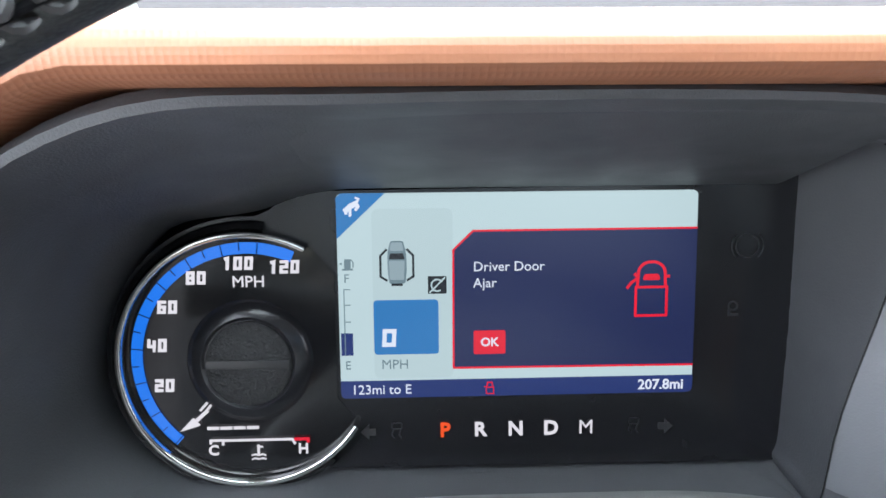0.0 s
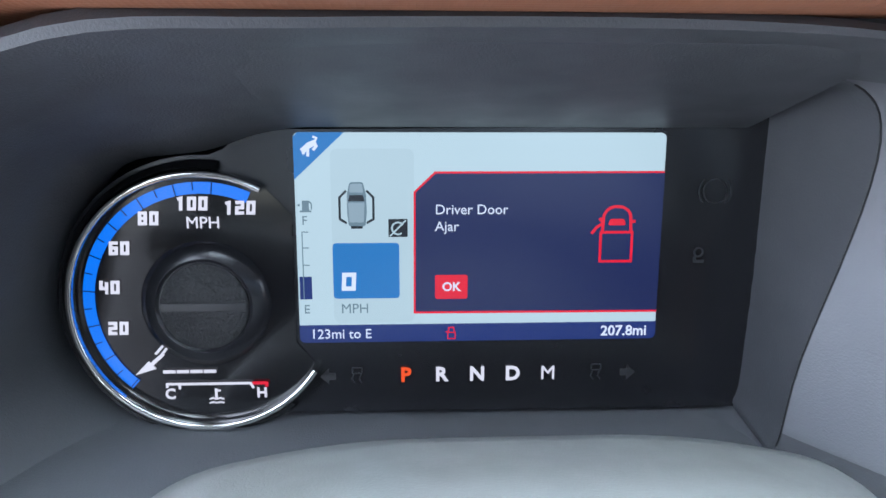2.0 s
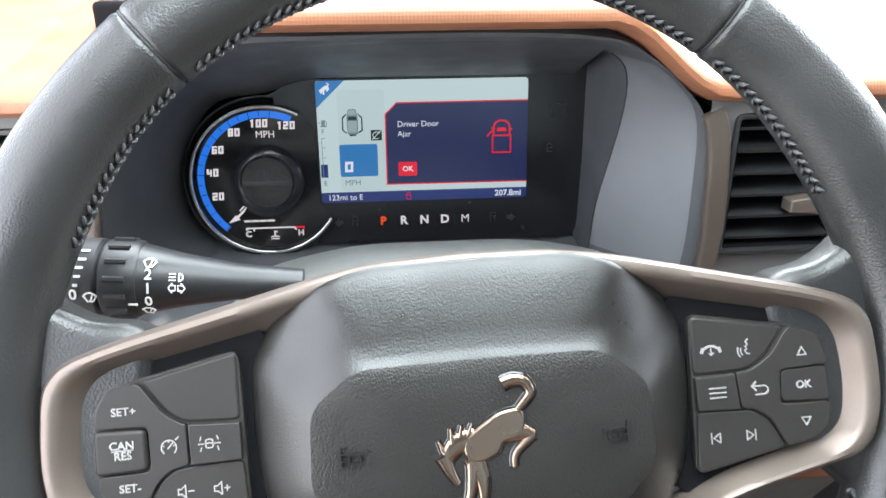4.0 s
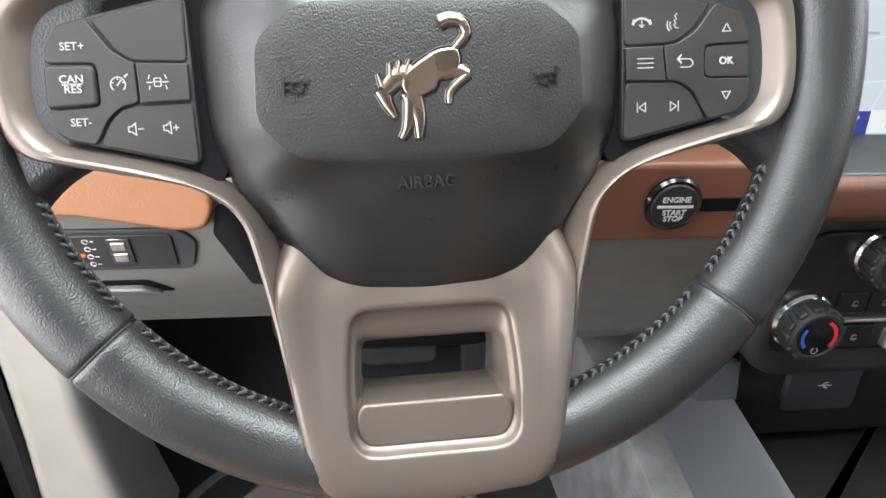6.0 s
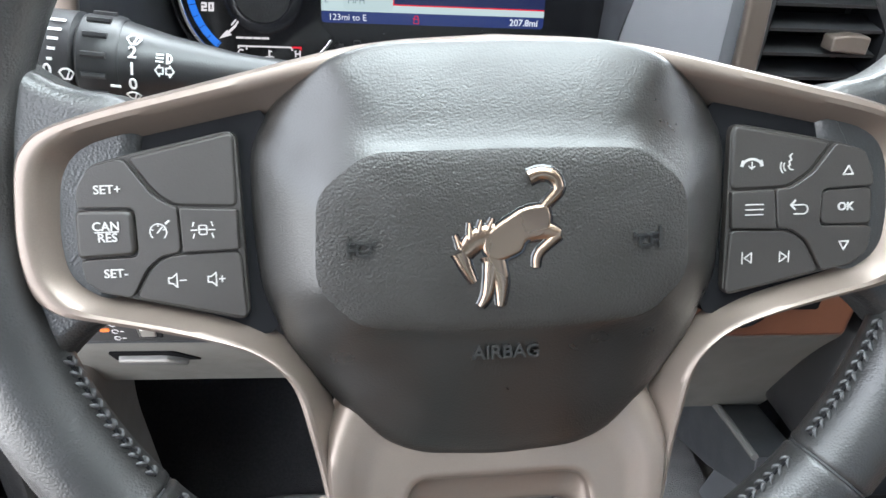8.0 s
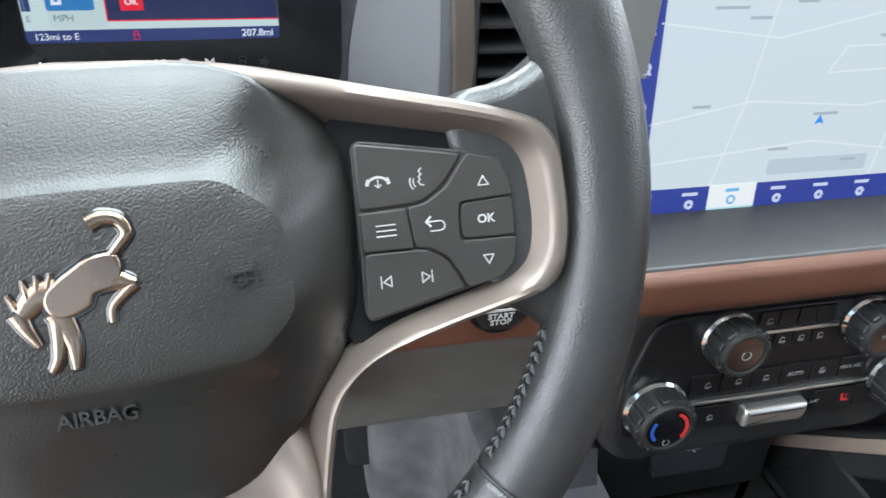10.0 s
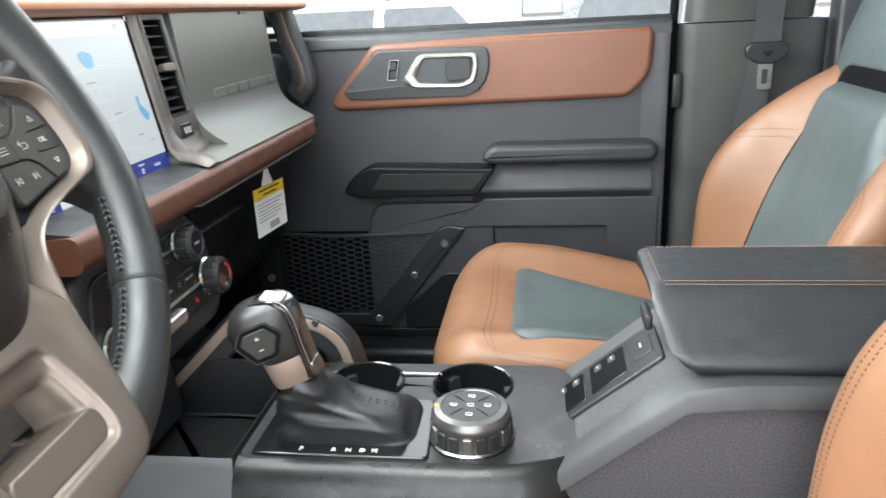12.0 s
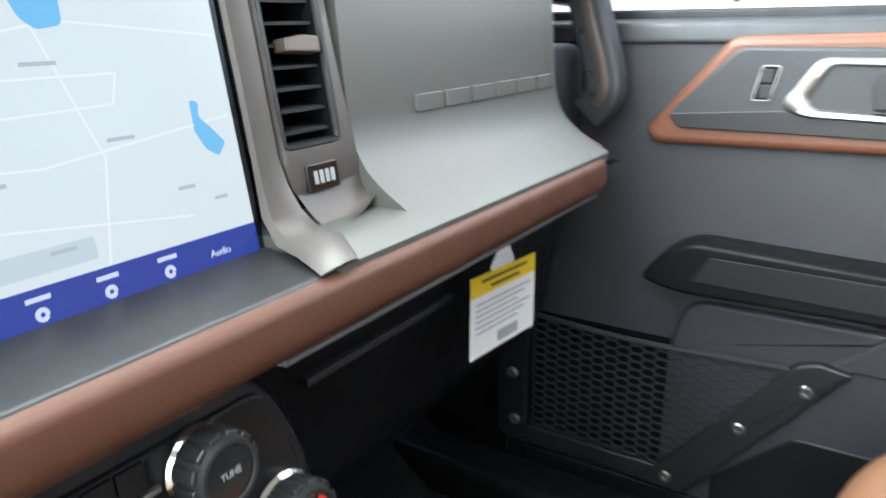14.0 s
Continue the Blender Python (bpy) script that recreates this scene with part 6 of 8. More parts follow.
def climate_panel():
    root = thing("climate_panel", MH.translation, "black climate control panel with four notched knobs and rows of buttons", "climate controls")
    out = rounded([(-0.108, 0.068), (0.092, 0.068), (0.112, 0.046), (0.132, -0.002), (0.134, -0.060), (0.112, -0.078), (-0.108, -0.078), (-0.128, -0.060), (-0.131, 0.000), (-0.124, 0.050)], 0.018)
    part("body", prism(MH, out, -0.10, -0.004, 0.010), PLASTIC_BLACK, root)
    face = rounded([(-0.104, 0.052), (0.104, 0.052), (0.120, 0.0), (0.120, -0.050), (-0.120, -0.050), (-0.120, 0.0)], 0.016)
    part("face", prism(MH, face, -0.008, -0.0010, 0.003), PANEL_BLACK, root)
    part("body_seam", line(MH, [(0.050, 0.0605), (0.098, 0.0590), (0.1125, 0.0440), (0.1245, 0.0000), (0.1250, -0.040)], 0.0009, -0.0035), DEEP_BLACK, root)
    for x, z, r, kind in ((-0.052, 0.034, 0.0162, "tune"), (0.056, 0.034, 0.0162, "tune"), (-0.097, -0.020, 0.0190, "heat"), (0.099, -0.020, 0.0190, "heat")):
        K = MH @ Matrix.Translation((x, z, 0))
        part("knob_ring", turned(K, [(r * 1.10, -0.003), (r * 1.24, 0.0005), (r * 1.24, 0.0030), (r * 1.12, 0.0050)], 44), CHROME, root, "chrome ring at the knob's foot")
        knob = part("knob", turned(K, [(r * 1.06, 0.001), (r * 1.08, 0.005), (r * 1.06, 0.020), (r * 0.98, 0.0235), (r * 0.86, 0.0235), (r * 0.83, 0.0215), (0.001, 0.0215)], 44), RUBBER, root, "black notched control knob")
        for j in range(12):
            a = 2 * math.pi * (j + 0.3) / 12
            J = K @ Matrix.Rotation(a, 4, "Z")
            part("knob_notch", prism(J @ axes((r * 1.05, 0, 0.0128), (0, 1, 0), (0, 0, 1)), rect(-0.0034, -0.0078, 0.0034, 0.0078, 0.0014), -0.002, 0.0024, 0.0012), PLASTIC_BLACK, knob)
        part("knob_face", turned(K, [(r * 0.82, 0.018), (r * 0.82, 0.0222), (0.001, 0.0224)], 36), GLOSS_BLACK, knob)
        if kind == "heat":
            part("warm_mark", line(K, arc(0, 0, r * 0.70, -35, 60, 12), 0.0026, 0.0232), RED_MARK, knob)
            if x < 0:
                part("cool_mark", line(K, arc(0, 0, r * 0.62, 150, 220, 12), 0.0024, 0.0232), BLUE_MARK, knob)
            part("power_mark", line(K, arc(0.0, -0.0115, 0.0024, 120, 420, 10), 0.0006, 0.0232), DIM_MARK, knob)
        else:
            if x < 0:
                part("power_mark", line(K, arc(0, 0, 0.0032, 120, 420, 12), 0.0006, 0.0232), DIM_MARK, knob)
            else:
                letters_part("knob_lettering", "TUNE", 0.0046, K, 0, 0, 0.0230, DIM_MARK, knob)
    for v0, v1, cut in ((0.036, 0.050, 0.030), (0.019, 0.032, 0.030), (-0.015, 0.002, 0.072), (-0.046, -0.026, 0.105)):
        n = 4 if cut < 0.05 else 6
        lo, hi = -cut, cut
        for k in range(n):
            a, b = lo + (hi - lo) * k / n + 0.0006, lo + (hi - lo) * (k + 1) / n - 0.0006
            if cut > 0.1 and abs((a + b) / 2) < 0.03 and v0 < -0.03:
                continue
            part("button", prism(MH, rect(a, v0, b, v1, 0.001), -0.004, 0.0012, 0.0006), PANEL_BLACK, root)
    for v, w in ((0.034, 0.034), (-0.0210, 0.078)):
        part("bright_line", prism(MH, rect(-w, v - 0.0013, w, v + 0.0013), -0.002, 0.0026, 0.0006), SILVER_LINE, root, "silver line")
    part("hazard_switch", prism(MH, rounded([(-0.026, -0.046), (0.022, -0.046), (0.026, -0.040), (0.026, -0.030), (-0.026, -0.030)], 0.003), -0.004, 0.0085, 0.004), SILVER_LINE, root, "bright metal rocker switch")
    for word, x, v in (("AUTO", 0.012, -0.0065), ("MAX A/C", 0.058, -0.0065), ("A/C", 0.036, -0.036)):
        letters_part("button_lettering", word, 0.0046, MH, x, v, 0.0014, DIM_MARK, root)
    sy = bmesh.new()
    for x, v in ((-0.058, -0.006), (-0.034, -0.006), (-0.012, -0.006), (0.034, -0.006), (-0.022, 0.043), (0.007, 0.026), (-0.008, 0.026), (0.022, 0.026), (-0.050, -0.036)):
        line(MH, arc(x, v, 0.0018, 20, 200, 8), 0.0006, 0.0016, sy)
        line(MH, [(x - 0.0024, v - 0.0016), (x + 0.0024, v - 0.0016)], 0.0006, 0.0016, sy)
        line(MH, [(x - 0.0016, v - 0.0028), (x + 0.0018, v - 0.0028)], 0.0005, 0.0016, sy)
    part("button_symbol", sy, DIM_MARK, root, kind="stuff")
    rs = bmesh.new()
    for x in (-0.085, 0.062):
        line(MH, [(x - 0.003, -0.033), (x - 0.002, -0.038), (x + 0.003, -0.0385)], 0.0018, 0.0016, rs)
        line(MH, [(x + 0.001, -0.033), (x + 0.001, -0.036)], 0.0009, 0.0016, rs)
    part("seat_heat_symbol", rs, RED_MARK, root)


climate_panel()


def socket_panel():
    M = axes((0.384, 0.185, 0.395), (1, 0, 0), (0, 0.1, 1))
    root = thing("socket_panel", M.translation, "black socket cover with a small white symbol under the climate controls", "socket cover")
    part("panel", prism(M, rect(-0.085, -0.060, 0.085, 0.060, 0.012), -0.03, 0.0, 0.004), PLASTIC_BLACK, root)
    part("cover", prism(M, rect(-0.036, -0.030, 0.036, 0.032, 0.008), -0.002, 0.005, 0.003), PLASTIC_DARK, root)
    bm = line(M, [(-0.006, 0.0), (0.006, 0.0)], 0.0010, 0.0055)
    line(M, [(-0.003, 0.0), (0.0, 0.003), (0.003, 0.003)], 0.0008, 0.0055, bm)
    line(M, [(-0.001, 0.0), (0.001, -0.003), (0.003, -0.003)], 0.0008, 0.0055, bm)
    part("symbol", bm, WHITE_MARK, root)


socket_panel()


def hang_tag():
    M = axes((0.836, 0.181, 0.504), (0.990, -0.05, -0.045), (-0.03, 0.02, 1))
    root = thing("hanging_tag", (0.855, 0.185, 0.58), "white paper tag with a yellow head hanging under the dashboard", "paper tag")
    part("sheet", prism(M, rect(-0.059, -0.041, 0.059, 0.0255), -0.0004, 0.0004), PAPER, root)
    part("yellow_head", prism(M, rect(-0.059, 0.018, 0.059, 0.037), -0.0005, 0.0006), PAPER_YELLOW, root)
    part("strap", prism(M, rounded([(-0.030, 0.036), (0.022, 0.036), (0.006, 0.055), (0.004, 0.090), (-0.012, 0.090), (-0.012, 0.055)], 0.012), -0.0003, 0.0003), PAPER, root)
    tx = bmesh.new()
    for k in range(6):
        line(M, [(-0.050, 0.010 - 0.0055 * k), (0.048 - 0.012 * (k % 3), 0.010 - 0.0055 * k)], 0.0017, 0.0009, tx)
    prism(M, rect(-0.012, -0.036, 0.026, -0.025), 0.0, 0.0008, bm=tx)
    part("printed_line", tx, INK, root, "grey printed bars", kind="stuff")
    hd = line(M, [(-0.040, 0.031), (0.040, 0.031)], 0.0030, 0.0012)
    line(M, [(-0.025, 0.024), (0.025, 0.024)], 0.0030, 0.0012, hd)
    part("head_print", hd, mat("dark_ink", (0.12, 0.09, 0.02), 0.6), root)


hang_tag()



# ---- centre console ----
FLAT = axes((0, 0, 0), (1, 0, 0), (0, 1, 0))


CUPS = ((0.452, -0.062, 0.0455), (0.452, -0.188, 0.0455))


def centre_console():
    root = thing("centre_console", (MID, -0.2, 0.07), "black centre console with cup holders, tray and charging sockets", "centre console")
    outer = rounded([(0.300, 0.032), (0.500, 0.032), (0.5005, -0.280), (0.482, -0.300), (0.340, -0.306), (0.318, -0.285), (0.303, -0.235)], 0.012)
    holes = [circle(x, y, r, 40) for x, y, r in CUPS] + [rect(0.446, -0.150, 0.470, -0.100, 0.002)]
    part("deck", plate_with_holes(FLAT, outer, holes, 0.392), mat("satin_deck", (0.014, 0.014, 0.0145), 0.34, grain=("noise", 1300, 0.00012)), root, "satin black deck")
    # skirt that rolls over the driver's edge
    ys = [0.032, -0.05, -0.14, -0.20, -0.245, -0.275, -0.292]
    xe = [0.300, 0.300, 0.300, 0.300, 0.304, 0.312, 0.325]
    rows = [[(x - dx, y, 0.392 - dz) for dx, dz in ((-0.004, 0.0), (0.003, 0.0010), (0.010, 0.006), (0.020, 0.018), (0.028, 0.040), (0.030, 0.075), (0.030, 0.108))] for x, y in zip(xe, ys)]
    part("skirt", lofted(rows, closed=False), mat("satin_dark_paint", (0.0095, 0.0090, 0.0090), 0.30, spec=0.4), root, "satin dark painted side")
    part("side_trim", lofted([[(x, y, z) for x, z in ((0.300, 0.292), (0.270, 0.290), (0.266, 0.280), (0.262, 0.18), (0.240, 0.072))] for y in (0.62, 0.30, 0.03, -0.29)], closed=False), PLASTIC_KNEE, root, "grey side trim of the tunnel")
    plan = smooth_path([(0.138, 0.50), (0.143, 0.43), (0.160, 0.408), (0.205, 0.403), (0.222, 0.392), (0.2280, 0.350), (0.2320, 0.25), (0.2340, 0.10), (0.2345, -0.10), (0.2350, -0.29)], 4)
    flank = lofted([[(p[0] - 0.012, p[1], 0.065) for p in plan], [(p[0] - 0.003, p[1], 0.20) for p in plan], [(p[0] - 0.001, p[1], 0.286) for p in plan], [(p[0] + 0.002, p[1] + 0.001, 0.294) for p in plan], [(p[0] + 0.008, p[1] + 0.003, 0.297) for p in plan], [(max(p[0], 0.20) + 0.05, p[1] + 0.02, 0.297) for p in plan]], closed=False)
    part("tunnel_flank", flank, mat("flank_carpet", (0.165, 0.163, 0.160), 0.9, var=0.3, vscale=25, grain=("noise", 700, 0.0015)), root, "grey carpeted flank of the tunnel")
    TC = axes((0.238, 0, 0), (0, -1, 0), (0, 0, 1))
    top = [(-0.315, 0.350), (-0.292, 0.395), (-0.262, 0.420), (-0.222, 0.440), (-0.150, 0.455)]
    part("tunnel_cover", prism(TC, top + [(-0.140, 0.425), (-0.200, 0.385), (-0.270, 0.350)], -0.035, 0.0, 0.002), PLASTIC_DARK, root, "dark cover beside the pedals")
    part("cover_rim", swept(smooth_path([TC @ Vector((a, b, 0.001)) for a, b in top], 5), ellipse(0.003, 0.003, 8), up=(1, 0, 0)), PLASTIC_GREY, root)
    for x, y, r in CUPS:
        K = Matrix.Translation((x, y, 0.392))
        cup = part("cup_holder", turned(K, [(r * 0.99, 0.0), (r * 1.02, 0.0025), (r * 1.0, 0.004), (r * 0.955, 0.003), (r * 0.93, -0.004), (r * 0.90, -0.055), (r * 0.80, -0.062), (0.002, -0.062)], 44, cap=(False, True)), GLOSS_BLACK, root, "glossy black cup holder")
        part("cup_mat", turned(K, [(r * 0.78, -0.062), (r * 0.76, -0.059), (0.002, -0.059)], 32), RUBBER, cup)
        for a in (40, 160, 280):
            J = K @ Matrix.Rotation(radians(a), 4, "Z")
            part("cup_finger", prism(J @ axes((r * 0.88, 0, -0.018), (0, 1, 0), (0, 0, 1)), rect(-0.007, -0.010, 0.007, 0.010, 0.003), -0.004, 0.006, 0.002), RUBBER, cup)
    bridge = [[(0.446, y, 0.392), (0.446, y, 0.372), (0.470, y, 0.372), (0.470, y, 0.392)] for y in (-0.100, -0.150)]
    part("cup_bridge", lofted(bridge, closed=False), GLOSS_BLACK, root)
    part("bridge_line", soft_box(0.470, -0.150, 0.391, 0.474, -0.100, 0.3955, 0.001), SATIN_CHROME, root)
    # open tray ahead of the lever
    tray = bmesh.new()
    o = rounded([(0.290, 0.235), (0.508, 0.235), (0.508, 0.036), (0.290, 0.036)], 0.012)
    put_rings(tray, [[(p[0], p[1], 0.300) for p in o], [(p[0], p[1], 0.386) for p in o], [(p[0], p[1], 0.392) for p in inset(o, 0.002)], [(p[0], p[1], 0.390) for p in inset(o, 0.005)], [(p[0], p[1], 0.318) for p in inset(o, 0.012)], [(p[0], p[1], 0.312) for p in inset(o, 0.018)]], cap=(True, True))
    part("tray", tray, mat("tray_black", (0.012, 0.012, 0.013), 0.5, spec=0.4), root, "open black storage tray")
    part("tray_mat", prism(FLAT, inset(o, 0.020), 0.312, 0.3155, 0.001), RUBBER, root)
    side = rounded([(0.292, 0.3965), (0.2890, 0.3900), (0.2800, 0.3400), (0.2700, 0.2950), (0.2900, 0.2950)], [0.001, 0.006, 0.02, 0.002, 0])
    part("tray_side", lofted([[(x, y, z) for x, z in side] for y in (0.240, 0.033)]), mat("satin_grey_side", (0.085, 0.087, 0.092), 0.42, grain=("noise", 1100, 0.0002)), root, "satin grey side of the tray")
    # body below
    part("body", soft_box(0.305, -0.90, 0.06, 0.500, 0.23, 0.296, 0.012), mat("console_grey", (0.070, 0.070, 0.074), 0.6, grain=("noise", 900, 0.0006), vscale=14), root, "grey grained console body")
    rear = bmesh.new()
    along_x(rounded([(-0.296, 0.389), (-0.398, 0.4725), (-0.95, 0.4725), (-0.95, 0.08), (-0.262, 0.08), (-0.262, 0.355)], [0.004, 0.012, 0, 0, 0, 0]), 0.300, 0.500, rear)
    part("rear_body", rear, mat("console_grain", (0.056, 0.053, 0.057), 0.62, var=0.5, grain=("noise", 700, 0.0008), vscale=520), root, "grey grained console body")
    # raised border of the slope towards the driver
    rows = [[Vector((x, y, z)) + Vector((dx, 0, dz)) for dx, dz in ((-0.003, -0.010), (0.0, 0.002), (0.006, 0.008), (0.034, 0.010), (0.040, 0.004))] for x, y, z in ((0.301, -0.250, 0.3515), (0.299, -0.300, 0.3930), (0.298, -0.350, 0.4340), (0.296, -0.392, 0.4680), (0.296, -0.45, 0.474), (0.296, -0.95, 0.474))]
    part("slope_border", lofted(rows, closed=False), mat("border_plastic", (0.031, 0.030, 0.031), 0.5, grain=("noise", 1000, 0.0003)), root)
    MU = axes((0.428, -0.270, 0.3685), (-1, 0, 0), (0, -0.78, 0.64))
    panel = part("socket_panel", prism(MU, rounded([(-0.036, 0.006), (0.040, 0.006), (0.044, 0.152), (-0.036, 0.152)], 0.006), -0.004, 0.0035, 0.0015), PLASTIC_BLACK, root, "black panel of charging sockets")
    for v, h in ((0.018, 0.040), (0.066, 0.046)):
        part("socket", prism(MU, rect(-0.026, v, 0.030, v + h, 0.003), 0.0, 0.0048, 0.0006), GLOSS_BLACK, panel)
        for w in (0.012, 0.030):
            part("socket_port", prism(MU, rect(-0.020, v + w - 0.005, -0.008, v + w + 0.004, 0.002), 0.0, 0.0056, 0.0004), PLASTIC_DARK, panel)
            part("socket_mark", line(MU, [(-0.017, v + w), (-0.011, v + w)], 0.0012, 0.0062), WHITE_MARK, panel)
    part("socket", prism(MU, rect(-0.018, 0.120, 0.022, 0.144, 0.003), 0.0, 0.0048, 0.0006), PLASTIC_BLACK, panel)
    part("socket_mark", line(MU, [(-0.004, 0.132), (0.004, 0.132)], 0.0016, 0.0056), WHITE_MARK, panel)


centre_console()


def armrest_lid():
    root = thing("storage_box", (0.42, -0.60, 0.4725), "black leather armrest lid with tan double stitching on the console", "armrest")
    sec = rounded([(0.508, 0.480), (0.511, 0.530), (0.503, 0.5405), (0.395, 0.5400), (0.380, 0.5340), (0.318, 0.4990), (0.314, 0.4890), (0.326, 0.4765), (0.360, 0.4740)], [0.006, 0.008, 0.01, 0.008, 0.008, 0.008, 0.006, 0.008, 0.0])
    c = (0.42, 0.505)

    def ring(y, k):
        # the lower front end is cut back
        cut = step_up((y + 0.47) / 0.10)
        return [(c[0] + (p[0] - c[0]) * k, y - 1.05 * cut * max(0.0, 0.508 - p[1]), c[1] + (p[1] - c[1]) * k) for p in sec]

    lid = part("lid", lofted([ring(-0.371, 0.90), ring(-0.3735, 0.965), ring(-0.380, 0.995), ring(-0.39, 1.0), ring(-0.43, 1.0), ring(-0.47, 1.0), ring(-0.60, 1.005), ring(-0.86, 1.0), ring(-0.87, 0.95)]), TEAL_DARK, root, "black grained leather lid")
    st = bmesh.new()
    for off, z in ((0.389, 0.5405), (0.397, 0.5410)):
        for k in range(100):
            y = -0.384 - 0.0046 * k
            swept([(off, y, z), (off, y - 0.0015, z + 0.0006), (off, y - 0.0032, z)], ellipse(0.00045, 0.0004, 5), bm=st)
    for k in range(100):
        y = -0.384 - 0.0046 * k
        swept([(0.5025, y, 0.5395), (0.5030, y - 0.0015, 0.5408), (0.5025, y - 0.0032, 0.5395)], ellipse(0.0006, 0.0005, 5), bm=st)
    for k in range(26):
        x = 0.402 + 0.004 * k
        swept([(x, -0.3815, 0.5400), (x + 0.0014, -0.3815, 0.5408), (x + 0.0024, -0.3815, 0.5400)], ellipse(0.0003, 0.0003, 5), bm=st)
    part("stitching", st, THREAD_PALE, lid, "tan double stitching", kind="stuff")
    part("latch", soft_box(0.405, -0.377, 0.484, 0.445, -0.369, 0.500, 0.003), PLASTIC_BLACK, root)


TEAL_DARK = mat("black_armrest_leather", (0.022, 0.0225, 0.024), 0.45, var=0.12, grain=("noise", 480, 0.0003), vscale=16)
armrest_lid()


def gear_selector():
    root = thing("gear_selector", (0.352, -0.06, 0.392), "gear lever with a bronze collar, chrome back and pleated leather boot", "gear lever")
    plate = rounded([(0.304, 0.020), (0.418, 0.020), (0.412, -0.150), (0.304, -0.158)], 0.008)
    part("plate", prism(FLAT, plate, 0.388, 0.3955, 0.0015), GLOSS_BLACK, root, "glossy black gate plate")
    for word, y in zip("PRNDM", (-0.030, -0.063, -0.078, -0.092, -0.104)):
        L = axes((0.3125, y, 0.3958), (0, -1, 0), (1, 0, 0))
        letters_part("gate_letter", word, 0.0076, L, 0, 0, 0.0002, WHITE_MARK, root, bold=0.0003)
    rings = []
    random.seed(11)
    keys = [(0.3945, 0.3655, -0.068, 0.088, 0.148), (0.400, 0.3640, -0.067, 0.086, 0.144), (0.412, 0.3600, -0.062, 0.078, 0.128), (0.424, 0.3550, -0.054, 0.072, 0.104), (0.434, 0.3500, -0.044, 0.060, 0.080), (0.446, 0.3445, -0.034, 0.052, 0.060), (0.458, 0.3400, -0.027, 0.044, 0.048), (0.468, 0.3380, -0.024, 0.040, 0.042)]
    rows = []
    for i in range(29):
        f = i / 28 * (len(keys) - 1)
        j = min(int(f), len(keys) - 2)
        z, cx, cy, w, d = (a + (b - a) * (f - j) for a, b in zip(keys[j], keys[j + 1]))
        row = []
        for k in range(56):
            a = 2 * math.pi * k / 56
            e = 2.0 / (2.0 + 4.0 * (1 - i / 28))
            ca, sa = math.cos(a), math.sin(a)
            x = math.copysign(abs(ca) ** e, ca) * w / 2
            y = math.copysign(abs(sa) ** e, sa) * d / 2
            fold = (0.0042 * math.sin(i * 0.40 + 2.4 * math.sin(a + 0.5)) + 0.0016 * math.sin(i * 0.8 + 3 * math.sin(a * 2))) * math.sin(math.pi * i / 28)
            n = Vector((x, y))
            n = n.normalized() * fold if n.length > 0 else n
            row.append((cx + x + n.x, cy + y + n.y, z + 0.3 * fold))
        rows.append(row)
    boot = part("boot", lofted(rows, cap=(False, False)), mat("boot_leather", (0.012, 0.012, 0.013), 0.42, grain=("noise", 500, 0.0002), fine=(45, 0.0010)), root, "black pleated leather boot")
    st = bmesh.new()
    for k in range(34):
        t = k / 33
        i = int(round(26 * (1 - t)))
        p, q = Vector(rows[i][42]), Vector(rows[max(0, i - 1)][42])
        for dx in (-0.003, 0.003):
            a = p + Vector((dx, 0, 0.0008))
            swept([a, a + (q - p) * 0.35], ellipse(0.0005, 0.0005, 5), bm=st)
    part("boot_stitching", st, THREAD_DARK, boot, kind="stuff")
    # knob: leaning forward, collar below and head above
    way = Vector((-0.10, 0.24, 0.97)).normalized()
    K = Matrix.Translation((0.338, -0.024, 0.464)) @ Matrix((Vector((0.92, 0.36, 0)).normalized(), way.cross(Vector((0.92, 0.36, 0))).normalized(), way)).transposed().to_4x4()

    def oval(w, d, z, sx=0.0, sy=0.0, n=36, e=0.72):
        row = []
        for k in range(n):
            a = 2 * math.pi * k / n
            ca, sa = math.cos(a), math.sin(a)
            row.append(K @ Vector((sx + math.copysign(abs(ca) ** e, ca) * w, sy + math.copysign(abs(sa) ** e, sa) * d, z)))
        return row

    part("collar", lofted([oval(0.0195, 0.0205, -0.002), oval(0.021, 0.022, 0.0), oval(0.0225, 0.0240, 0.026), oval(0.0222, 0.0236, 0.028)]), INLAY, root, "satin bronze collar")
    part("collar_ring", lofted([oval(0.0215, 0.0225, -0.006), oval(0.0215, 0.0225, -0.001)]), GLOSS_BLACK, root)
    head = part("head", lofted([oval(0.0222, 0.0235, 0.0285), oval(0.0240, 0.0262, 0.034, 0, 0.002), oval(0.0262, 0.0320, 0.046, 0, 0.006), oval(0.0270, 0.0345, 0.060, 0, 0.008), oval(0.0262, 0.0335, 0.072, 0, 0.007), oval(0.0235, 0.0300, 0.081, 0, 0.005), oval(0.0180, 0.0230, 0.0865, 0, 0.003), oval(0.0090, 0.0120, 0.0885, 0, 0.002)]), RIM_LEATHER, root, "black rounded lever head")
    # chrome spine with a release button, on the rear face
    S = K @ Matrix.Rotation(radians(-26), 4, "Z")
    smoked = mat("smoked_chrome", (0.30, 0.295, 0.285), 0.20, metal=1.0, var=0.05)
    way_over = [(0.008, 0.0893), (-0.006, 0.0892), (-0.018, 0.0868), (-0.0258, 0.0790), (-0.0282, 0.0640), (-0.0272, 0.0460), (-0.0262, 0.0320), (-0.0256, 0.0120), (-0.0246, 0.0020)]
